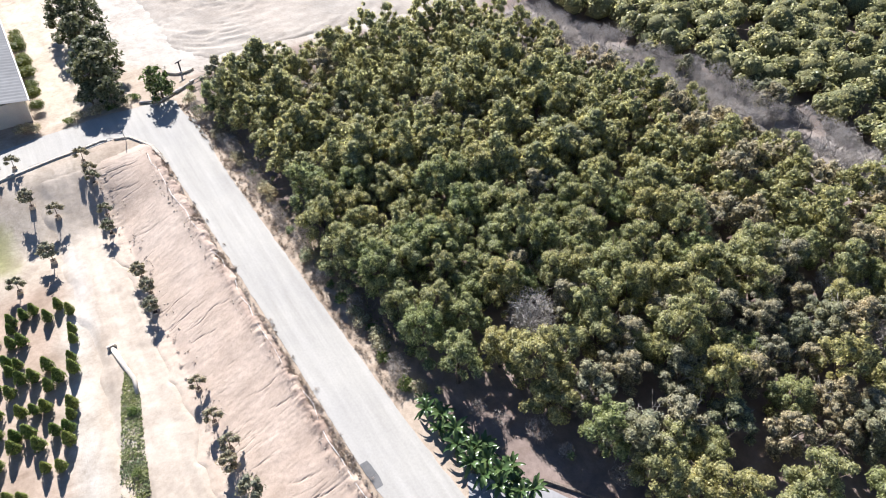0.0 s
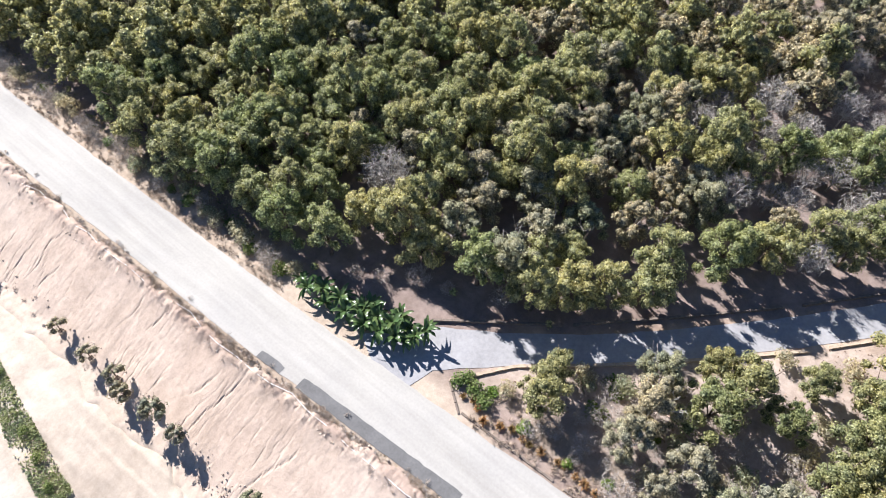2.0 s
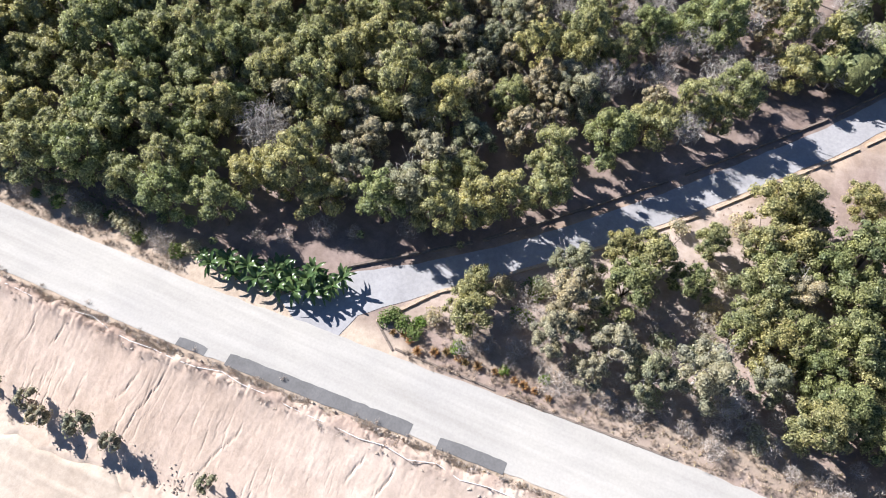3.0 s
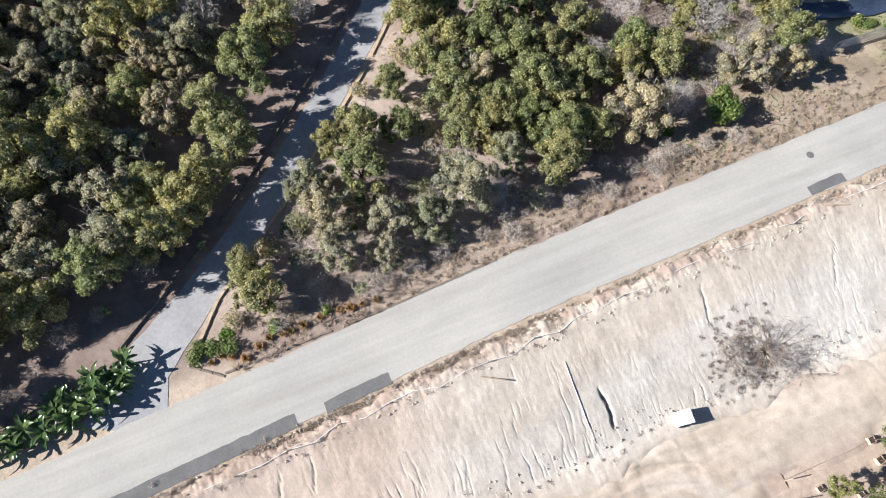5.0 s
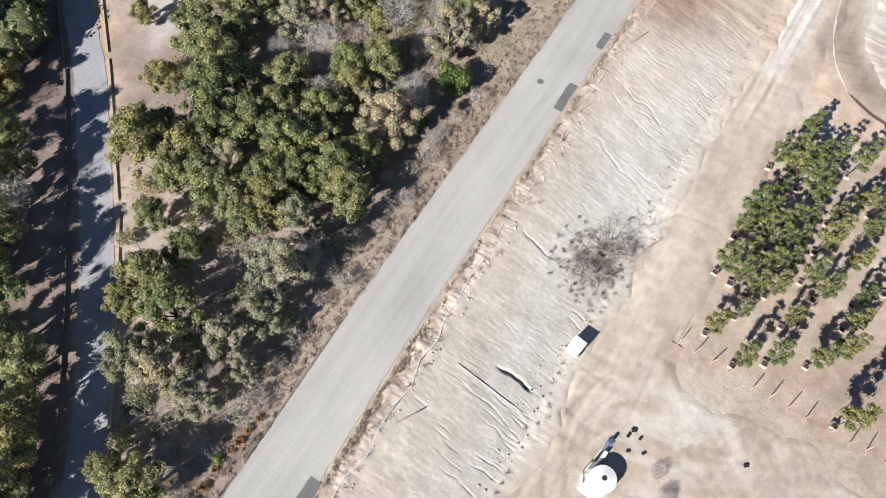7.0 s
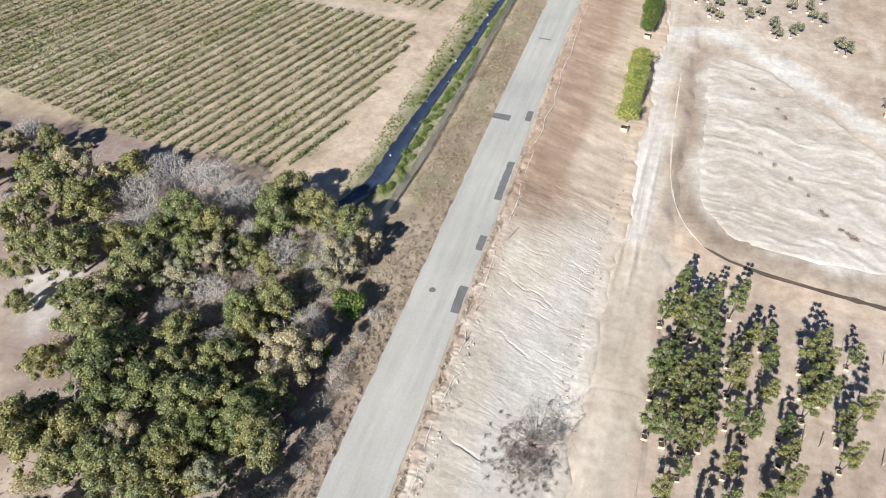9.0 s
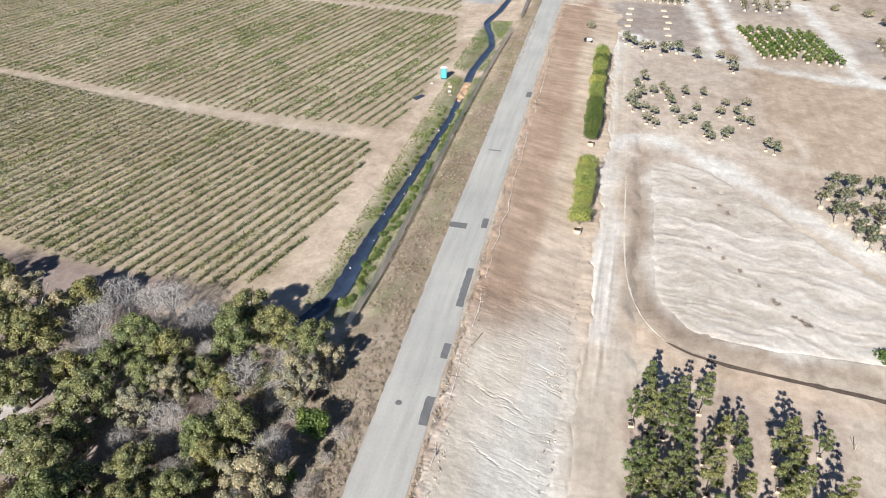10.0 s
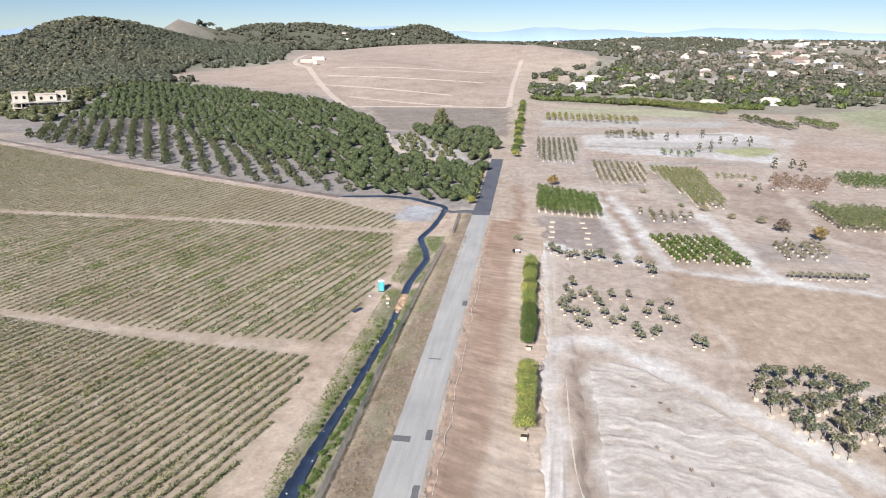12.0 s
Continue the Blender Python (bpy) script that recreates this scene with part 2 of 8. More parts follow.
def cyl_bm(r, h, at=(0, 0, 0), seg=16, r2=None, bevel=0.0):
    bm = bmesh.new()
    bmesh.ops.create_cone(bm, cap_ends=True, segments=seg, radius1=r, radius2=r if r2 is None else r2, depth=h, matrix=Matrix.Translation((at[0], at[1], at[2] + h / 2)))
    if bevel:
        bmesh.ops.bevel(bm, geom=[e for e in bm.edges if abs(e.verts[0].co.z - e.verts[1].co.z) < 1e-5], offset=bevel, segments=2, affect="EDGES")
    return bm


def tube(points, radii, seg=6):
    """Vertices and faces of a tapered tube along points."""
    pts = [Vector(p) for p in points]
    vs, fs = [], []
    for i, p in enumerate(pts):
        d = (pts[min(i + 1, len(pts) - 1)] - pts[max(i - 1, 0)]).normalized()
        u = d.orthogonal().normalized()
        w = d.cross(u)
        for k in range(seg):
            a = 2 * math.pi * k / seg
            vs.append(tuple(p + (u * math.cos(a) + w * math.sin(a)) * radii[i]))
    for i in range(len(pts) - 1):
        for k in range(seg):
            a, b = i * seg + k, i * seg + (k + 1) % seg
            fs.append((a, b, b + seg, a + seg))
    fs.append(tuple(range(seg))[::-1])
    fs.append(tuple(range((len(pts) - 1) * seg, len(pts) * seg)))
    return vs, fs


def join(chunks):
    vs, fs = [], []
    for v, f in chunks:
        o = len(vs)
        vs += list(v)
        fs += [tuple(i + o for i in q) for q in f]
    return vs, fs


def leaves(centres, normals, size, r, long=1.6, spread=0.7):
    """Small leaf sprays, one at each centre, roughly facing along its normal."""
    n = len(centres)
    nn = normals + r.normal(0, spread, (n, 3))
    nn /= np.linalg.norm(nn, axis=1)[:, None]
    t = np.cross(nn, r.normal(0, 1, (n, 3)))
    t /= np.linalg.norm(t, axis=1)[:, None]
    b = np.cross(nn, t)
    s = (size * r.uniform(0.65, 1.3, n))[:, None]
    k = r.uniform(-0.25, 0.25, n)[:, None]
    v = np.stack([centres - t * s * long / 2, centres + t * s * (long / 2 + k) + b * s * 0.5, centres + t * s * (long / 3 - k) - b * s * 0.55 + nn * s * 0.2], 1).reshape(-1, 3)
    f = np.arange(n * 3).reshape(-1, 3)
    return v, f


def ball_dirs(n, r):
    d = r.normal(0, 1, (n, 3))
    return d / np.linalg.norm(d, axis=1)[:, None]


def lobed(lobes, per, size, r, up=0.5, spread=0.6, fill=0.35):
    """Leaf sprays over the outside of many rounded lobes (x, y, z, radius)."""
    cs, ns = [], []
    for x, y, z, rad in lobes:
        d = ball_dirs(max(6, int(per * rad * rad)), r)
        d = d[d[:, 2] > -0.55]
        k = rad * (1 - fill * r.random(len(d)) ** 2)
        cs.append(np.array([x, y, z]) + d * k[:, None] * np.array([1, 1, 0.9]))
        ns.append(d + np.array([0, 0, up]))
    return leaves(np.concatenate(cs), np.concatenate(ns), size, r, spread=spread)


def core_mesh(lobes, shrink=0.72):
    """Lumps added inside a crown to close it; their dark colour paints its inner shade."""
    ico_v = [(0, 0, -1), (0.72, -0.53, -0.45), (-0.28, -0.85, -0.45), (-0.89, 0, -0.45), (-0.28, 0.85, -0.45), (0.72, 0.53, -0.45), (0.28, -0.85, 0.45), (-0.72, -0.53, 0.45), (-0.72, 0.53, 0.45), (0.28, 0.85, 0.45), (0.89, 0, 0.45), (0, 0, 1)]
    ico_f = [(0, 1, 2), (1, 0, 5), (0, 2, 3), (0, 3, 4), (0, 4, 5), (1, 5, 10), (2, 1, 6), (3, 2, 7), (4, 3, 8), (5, 4, 9), (1, 10, 6), (2, 6, 7), (3, 7, 8), (4, 8, 9), (5, 9, 10), (6, 10, 11), (7, 6, 11), (8, 7, 11), (9, 8, 11), (10, 9, 11)]
    return join([([(x + a * q * shrink, y + b * q * shrink, z + c * q * shrink) for a, b, c in ico_v], ico_f) for x, y, z, q in lobes])


# ---- the lie of the land ----
def road_x(y):
    return np.interp(y, [-200, -83, -28, 12, 77, 151, 182, 271, 600], [-6.5, -10.1, -11.2, -13.4, -14.7, -15.8, -16.0, -17.2, -22])


def ditch_x(y):
    return np.interp(y, [46, 51, 53.7, 57, 62.5, 68.6, 79, 92, 108, 118, 132.6, 150.4, 163.8, 177.8, 193.7, 198], [-30.6, -28.7, -27.9, -27.0, -27.1, -27.1, -26.7, -26.2, -25.8, -26.1, -26.7, -25.3, -30.2, -28.2, -27.7, -27.7])


def drop(y):
    return 0.4 + 3.1 * sst(-86, -72, y) * (1 - 0.8 * sst(45, 140, y))


def bank_share(x, y):
    top = np.interp(y, [-84, -54, -28, 0, 30, 60, 200], [-5.4, -6.7, -7.4, -8.3, -9.2, -9.8, -10.2])
    return np.clip((x - top) / (0.6 - top), 0, 1)


def bump_hill(x, y, cx, cy, sx, sy, h):
    return h * np.exp(-((x - cx) / sx) ** 2 - ((y - cy) / sy) ** 2)


def land(x, y):
    x, y = np.asarray(x, float), np.asarray(y, float)
    z = -drop(y) * bank_share(x, y)
    z = z - 1.0 * (1 - sst(-26, -19.5, x)) * sst(-30, 10, y)
    d = np.abs(x - ditch_x(y))
    z = z - 0.55 * np.exp(-(d / 0.9) ** 2) * sst(50, 56, y) * (1 - sst(192, 198, y))
    far = np.hypot(x, y - 60)
    roll = sst(260, 800, far)
    z = z + roll * 5 * (np.sin(x * 0.009 + 1.0) * np.cos(y * 0.0075) + 0.6 * np.sin(x * 0.021 + y * 0.017))
    z = z + bump_hill(x, y, -150, 960, 430, 340, 36)
    z = z + bump_hill(x, y, -705, 1065, 125, 260, 52) + bump_hill(x, y, -780, 1050, 330, 300, 14)
    z = z + bump_hill(x, y, -810, 1510, 50, 150, 84) + bump_hill(x, y, -720, 1900, 300, 250, 66)
    z = z + bump_hill(x, y, -345, 1880, 100, 220, 38) + bump_hill(x, y, -200, 2000, 900, 350, 22)
    z = z + sst(500, 2600, y) * 22 * sst(-200, 300, x)
    return z


def land1(x, y):
    return float(land(x, y))


# ---- ground ----
_tab = np.random.default_rng(3).random((256, 256))


def vn(x, y, s=0):
    """Smooth noise from 0 to 1 on the plane."""
    xi, yi = np.floor(x).astype(int), np.floor(y).astype(int)
    fx, fy = x - xi, y - yi
    fx, fy = fx * fx * (3 - 2 * fx), fy * fy * (3 - 2 * fy)
    t = lambda a, b: _tab[(a + 37 * s) % 256, (b + 91 * s) % 256]
    return (t(xi, yi) * (1 - fx) + t(xi + 1, yi) * fx) * (1 - fy) + (t(xi, yi + 1) * (1 - fx) + t(xi + 1, yi + 1) * fx) * fy


def ridged(x, y, s=0):
    return 1 - np.abs(2 * vn(x, y, s) - 1)


def lines(*spans):
    out = []
    for a, b, step in spans:
        out += list(np.arange(a, b, step))
    return np.array(out)


def grow(a, b, n):
    return list(np.sign(b) * np.geomspace(abs(a), abs(b), n))


def inside(px_, py_, poly):
    r = np.zeros(px_.shape, bool)
    n = len(poly)
    for i in range(n):
        (x1, y1), (x2, y2) = poly[i], poly[(i + 1) % n]
        if y1 == y2:
            continue
        c = ((y1 > py_) != (y2 > py_)) & (px_ < (x2 - x1) * (py_ - y1) / (y2 - y1) + x1)
        r ^= c
    return r


def rect(x0, y0, x1, y1):
    return [(x0, y0), (x1, y0), (x1, y1), (x0, y1)]


def strip(points, w):
    """The outline of a band of width w along points."""
    p = np.array(points, float)
    d = np.gradient(p, axis=0)
    d /= np.linalg.norm(d, axis=1)[:, None]
    n = np.stack([-d[:, 1], d[:, 0]], 1) * w / 2
    return [tuple(q) for q in np.concatenate([p + n, (p - n)[::-1]])]


TAN, PALE, LITTER = (0.48, 0.40, 0.32), (0.60, 0.52, 0.42), (0.27, 0.215, 0.19)
LANE, VINE_SOIL = (0.52, 0.42, 0.33), (0.415, 0.342, 0.252)
GREENISH, GREY_SOIL, RED_SOIL = (0.25, 0.24, 0.15), (0.40, 0.35, 0.31), (0.43, 0.32, 0.24)
WHITE_SOIL, HILL_BROWN = (0.56, 0.52, 0.465), (0.46, 0.375, 0.305)
TRACK, TRACK_TAN = (0.63, 0.60, 0.555), (0.53, 0.46, 0.39)
SCRUB = (0.33, 0.305, 0.245)
ZONES = []


def bend(points, w):
    """A strip along a line whose corners are rounded off."""
    p = np.array(points, float)
    for _ in range(2):
        p = np.concatenate([p[:1], np.stack([p[:-1] * 0.75 + p[1:] * 0.25, p[:-1] * 0.25 + p[1:] * 0.75], 1).reshape(-1, 2), p[-1:]])
    return strip([tuple(q) for q in p], w)


def zone(outline, colour):
    """Gives the ground inside an outline its colour; later zones lie over earlier ones."""
    ZONES.append((outline, colour))


# west of the road: woodland floor, vineyard, orchard
zone(rect(-400, -97, -16.2, 58), LITTER)
zone([(-64, -88), (-69, -55), (-74, -15), (-84, -15), (-81, -60), (-74, -90)], (0.37, 0.34, 0.32))
zone([(-17, -13), (-38, 7), (-62, 30), (-80, 44), (-60, 53), (-17, 53), (-15.5, 20), (-15, -5)], (0.315, 0.25, 0.222))
zone([(-17, -12), (-36, 7), (-44, 15), (-36, 17), (-27, 15), (-17, 12)], (0.40, 0.33, 0.285))
zone(strip([(-18, -11), (-29, 0.5), (-39, 10), (-47, 17), (-60, 28)], 4.0), (0.44, 0.365, 0.315))
zone([(-56, 30), (-54, 35), (-50, 33.5), (-48.5, 28), (-49, 24.5), (-53, 26)], (0.52, 0.48, 0.46))
zone(strip([(-23, -11), (-36, 4), (-50, 18), (-62, 28)], 2.2), (0.50, 0.38, 0.27))
zone(rect(-23, 30, -16, 190), (0.285, 0.235, 0.175))
for _y in np.arange(54, 182, 5.5):
    zone(strip([(-21.6 + 1.1 * math.sin(_y), _y), (-20.4 + 0.9 * math.sin(_y * 1.7), _y + 2.6), (-19.4 + 0.8 * math.cos(_y), _y + 4.8)], 1.5), (0.245, 0.19, 0.14) if int(_y) % 2 else (0.255, 0.245, 0.15))
zone(strip([(float(road_x(v)) - 3.5, v) for v in range(50, 186, 8)], 1.1), (0.36, 0.285, 0.21))
zone([(-46, 46), (-23, 46), (-21, 190), (-36, 190)], LANE)
zone(strip([(-18.0, -6), (-18.6, 20), (-19.6, 50)], 3.4), (0.36, 0.295, 0.235))
zone(rect(-29.5, 52, -23.5, 128), GREENISH)
zone(rect(-30, 132, -24, 165), GREENISH)
zone([(-420, 54), (-35, 54), (-35.6, 95.6), (-72, 98.4), (-104, 104.2), (-420, 141)], VINE_SOIL)
zone([(-420, 146), (-104, 106), (-65, 100.6), (-34, 100.4), (-32.5, 143), (-37, 167), (-90, 171), (-420, 171)], VINE_SOIL)
zone([(-420, 174), (-90, 174), (-37, 171), (-41, 186), (-63, 200), (-110, 219), (-172, 246), (-257, 286), (-420, 360)], VINE_SOIL)
zone(strip([(-440, 371), (-257, 289), (-172, 249), (-110, 222), (-63, 204)], 4), (0.52, 0.42, 0.35))
zone([(-18.5, 192), (-38, 204), (-66, 207), (-110, 226), (-172, 254), (-240, 286), (-560, 500), (-470, 600), (-390, 690), (-215, 572), (-116, 436), (-80, 356), (-25, 350)], (0.31, 0.285, 0.26))
zone([(-127, 468), (-22, 484), (-16, 330), (-26, 355), (-79, 358)], (0.30, 0.26, 0.22))
# hills and the town beyond
zone([(-2500, 560), (-300, 560), (-200, 900), (60, 760), (-10, 500), (140, 470), (420, 420), (2600, 500), (4400, 4400), (-4400, 4400)], SCRUB)
zone([(-2400, 560), (-400, 560), (-395, 700), (-390, 1000), (-160, 1085), (100, 1000), (150, 2400), (-2400, 2400)], (0.15, 0.15, 0.105))
zone([(-805 + 52 * math.cos(k * 0.5), 1480 + 110 * math.sin(k * 0.5)) for k in range(12)], (0.33, 0.30, 0.25))
_fr = np.random.default_rng(77)
for _k in range(70):
    _y = 560 + 1500 * _fr.random() ** 1.5
    _x = _fr.uniform(0.08, 0.8) * _y
    _w, _d, _a = _fr.uniform(14, 46) * _y / 900, _fr.uniform(20, 70) * _y / 900, _fr.uniform(-0.5, 0.5)
    zone([(_x + i * _w * math.cos(_a) - j * _d * math.sin(_a), _y + i * _w * math.sin(_a) + j * _d * math.cos(_a)) for i, j in ((-1, -1), (1, -1), (1, 1), (-1, 1))], ((0.44, 0.40, 0.35), (0.50, 0.45, 0.39), (0.27, 0.27, 0.17), (0.38, 0.36, 0.33))[_fr.integers(4)])
zone([(199, 494), (260, 500), (250, 400), (175, 370), (174, 414)], (0.36, 0.37, 0.24))
# the far brown hill
zone([(-20, 462), (-76, 461), (-135, 454), (-165, 515), (-236, 536), (-330, 590), (-385, 636), (-375, 720), (-285, 752), (-295, 835), (-350, 960), (-330, 1090), (-160, 1080), (-40, 960), (60, 760), (-28, 744)], HILL_BROWN)
zone([(-300, 760), (-310, 835), (-380, 930), (-440, 900), (-400, 780)], (0.34, 0.32, 0.27))
for _q in ([(-200, 600), (-150, 640), (-90, 650)], [(-190, 540), (-120, 560), (-60, 610)], [(-250, 720), (-180, 740), (-110, 700)], [(-90, 520), (-60, 560), (-44, 640)]):
    zone(strip(_q, 16), (0.41, 0.33, 0.265))
# young trees on pale soil, and bare ground where the ditch turns
zone([(-76, 332), (-66, 347), (-53, 322), (-33, 296), (-30, 276), (-40, 270), (-68, 296)], (0.50, 0.47, 0.43))
zone([(-42, 182), (-30, 180), (-29, 196), (-40, 199)], (0.42, 0.42, 0.43))
# east: nursery land
zone([(3, 100), (150, 60), (190, 300), (120, 440), (0, 470), (-14, 300), (-6, 190), (3, 170)], (0.47, 0.395, 0.33))
zone([(28, 201), (46, 197), (45, 187), (29, 188)], GREY_SOIL)
zone([(19.5, 288), (42, 284), (37, 232), (19, 240)], GREY_SOIL)
zone([(42, 266), (62, 262), (58, 206), (45, 217)], (0.38, 0.335, 0.28))
zone([(-2, 340), (19, 342), (16, 272), (-1.5, 276)], (0.40, 0.36, 0.32))
zone([(54, 172), (72, 176), (74, 158), (52, 158)], GREY_SOIL)
zone([(29, 176), (33, 153), (50, 151), (46.5, 175)], (0.40, 0.33, 0.27))
zone([(78, 237), (92, 229), (106, 252), (85, 262)], (0.45, 0.36, 0.30))
zone([(64, 246), (78, 240), (74, 205), (60, 205)], (0.48, 0.38, 0.31))
zone([(22, 354), (103, 377), (124, 352), (98, 288), (48, 300), (22, 311)], (0.60, 0.575, 0.54))
zone([(24, 330), (100, 345), (112, 330), (98, 305), (48, 316)], (0.50, 0.48, 0.44))
zone([(1, 430), (102, 437), (120, 488), (16, 472)], (0.44, 0.43, 0.30))
zone([(0, 380), (105, 395), (110, 420), (0, 408)], (0.48, 0.455, 0.41))
zone(rect(-9.5, 52, 1.6, 185), RED_SOIL)
zone(rect(-7.5, 62, -2.5, 180), (0.50, 0.37, 0.27))
zone(rect(1.6, 52, 5.2, 170), (0.54, 0.47, 0.385))
zone([(9, 66), (8.5, 100), (19, 98), (30, 80), (34, 62), (13, 61)], WHITE_SOIL)
zone([(6.2, 66), (6.2, 104), (9, 105), (8.5, 64)], (0.34, 0.29, 0.24))
zone(strip([(8, 62), (13, 57), (20, 56), (34, 55), (60, 50)], 3.6), (0.53, 0.42, 0.325))
zone([(30, 150), (45, 145), (120, 132), (150, 60), (54, 94), (30, 104)], (0.44, 0.35, 0.27))
zone(rect(-1, 158, 20, 192), (0.345, 0.295, 0.26))
zone(rect(7, 24, 29, 54), (0.46, 0.375, 0.31))
zone([(66, 241), (85, 235), (92, 184), (86, 168), (69, 185), (58, 204)], (0.40, 0.325, 0.265))
zone([(120, 342), (154, 326), (136, 282), (103, 278)], (0.47, 0.37, 0.30))
for _q in ([(22, 320), (63, 318), (101, 329)], [(43, 280), (80, 286), (99, 277)], [(1, 351), (43, 367), (100, 366)], [(-3, 426), (50, 438), (112, 426)]):
    zone(strip(_q, 5.0), (0.40, 0.37, 0.325))
zone([(78, 318), (100, 330), (112, 322), (90, 300)], (0.40, 0.41, 0.24))
# dusty wheel tracks between the plots
zone(strip([(3.5, 58), (3.6, 80), (2.6, 100), (1.6, 130), (0.8, 165)], 3.4), (0.565, 0.52, 0.465))
zone(strip([(-1.4, 160), (-1.4, 230), (-6.6, 269), (-12, 430)], 3.0), (0.52, 0.43, 0.35))
zone(strip([(-5.5, 172), (-5.0, 200), (-7.5, 228)], 3.4), (0.40, 0.29, 0.22))
# dusty tracks between the nursery plots
zone(bend([(3.0, 102.0), (15.9, 112.4), (30, 105.6), (53.4, 98.1), (90, 84)], 2.2), TRACK_TAN)
zone(bend([(-3, 236), (11.4, 233.3), (37.1, 224.3), (49.2, 200.2), (60.6, 191), (79.4, 175), (86, 166), (120, 148)], 3.8), TRACK_TAN)
zone(bend([(84.2, 244), (76.9, 192), (76.1, 178.4)], 3.2), TRACK_TAN)
zone(bend([(40, 285), (39, 250), (40, 226)], 3.0), TRACK_TAN)
zone(bend([(105, 300), (84, 262), (81, 246)], 4.0), TRACK_TAN)
zone(bend([(31.9, 120.2), (34.7, 107.7), (31, 104)], 1.6), TRACK_TAN)
zone(bend([(130, 430), (112, 330), (100, 290)], 5.0), TRACK_TAN)
zone(bend([(20.6, 226), (24.3, 190), (26.4, 159.5), (28.5, 150)], 3.0), (0.37, 0.285, 0.225))
zone(bend([(3.4, 106), (6.2, 109.6), (10.4, 110.2), (17.5, 104.4), (28.3, 94.2), (38.6, 82.2), (46, 72), (58, 58)], 3.7), TRACK)
zone(bend([(23.6, 220), (27.2, 190), (29.6, 160), (30.5, 150)], 3.7), TRACK)
zone(bend([(17.4, 224), (20.9, 190), (23.0, 159.5), (23.4, 153)], 3.3), TRACK)
zone(bend([(48.2, 200), (50.9, 172), (50.6, 150.4), (52.8, 143.8)], 4.1), TRACK)
zone(bend([(1.8, 165), (20.3, 152.4), (30.1, 149.4), (46, 144.5), (65.1, 140.5), (71.5, 138.4), (120, 126)], 2.9), TRACK)
# wheel marks on the yard
zone(strip([(3, 24), (9, 21.5), (16, 20.5), (30, 20)], 2.2), (0.525, 0.465, 0.395))
zone(strip([(4, 20), (3.2, 28), (3.6, 40)], 2.0), (0.53, 0.455, 0.375))
zone(strip([(3.0, -4), (3.6, 4), (4.4, 10), (3.6, 18), (5, 24)], 1.1), (0.46, 0.385, 0.31))
zone(strip([(10, 18), (11.5, 12), (10.5, 6), (7, 2), (4, -4)], 1.2), (0.55, 0.49, 0.425))
zone(strip([(6, 18), (10, 17.5), (14, 14), (18, 8), (24, 2)], 1.4), (0.54, 0.47, 0.395))
zone(strip([(2.4, -60), (3.0, -40), (2.4, -20), (3.0, -4)], 1.6), (0.53, 0.465, 0.385))
zone(strip([(4.2, -74), (4.4, -58), (3.4, -44)], 2.0), (0.58, 0.51, 0.425))
zone(strip([(-0.6, 24), (1.2, 29), (0.6, 36)], 2.4), (0.42, 0.34, 0.28))
zone(strip([(7.6, 106), (7.5, 84), (7.7, 72), (9.4, 65.6), (13, 62.2), (20, 60.6), (34, 59.8)], 2.4), (0.34, 0.275, 0.22))
# south: lots, tracks
zone([(-9, -104), (-15, -104), (-15, -99), (-36, -98), (-68, -94), (-90, -150), (-8, -150)], (0.50, 0.46, 0.41))
zone(rect(-5, -150, 4, -95), PALE)
zone([(8.6, -66), (24, -68), (24, -30), (12.5, -40), (10.5, -52)], (0.44, 0.35, 0.28))
zone(strip([(7, -72), (8, -58), (10, -45), (12.5, -30)], 2.0), WHITE_SOIL)
zone([(12, -78), (30, -80), (30, -70), (13, -71)], (0.34, 0.33, 0.17))


def soil_colour(x, y):
    jx = (vn(x * 0.28, y * 0.28, 21) - 0.5) * 2.2 + (vn(x * 1.1, y * 1.1, 22) - 0.5) * 0.9
    jy = (vn(x * 0.28, y * 0.28, 23) - 0.5) * 2.2 + (vn(x * 1.1, y * 1.1, 24) - 0.5) * 0.9
    far = 1 + 6 * sst(150, 900, np.hypot(x, y))
    gx, gy = x + jx * far, y + jy * far
    col = np.empty((*x.shape, 3))
    col[:] = TAN
    pad = sst(-1, 1.5, x) * (1 - sst(55, 62, y)) * sst(-88, -84, y)
    col = col * (1 - pad[..., None]) + np.array((0.49, 0.425, 0.35)) * pad[..., None]
    for poly, c in ZONES:
        col[inside(gx, gy, poly)] = c
    return col * np.array((0.985, 1.0, 1.01))


xs = np.array(sorted(grow(-170, -4600, 26) + list(lines((-168, -64, 2.6), (-64, -34, 1.1), (-34, -20, 0.45), (-20, 12, 0.55), (12, 86, 0.85), (86, 170, 2.5))) + grow(171, 4600, 26)))
ys = np.array(sorted(grow(-152, -4600, 18) + list(lines((-150, -96, 1.6), (-96, 62, 1.05), (62, 236, 1.15), (236, 420, 3.0), (420, 1200, 11.0))) + grow(1204, 4700, 26)))
GX, GY = np.meshgrid(xs, ys)
GZ = land(GX, GY)
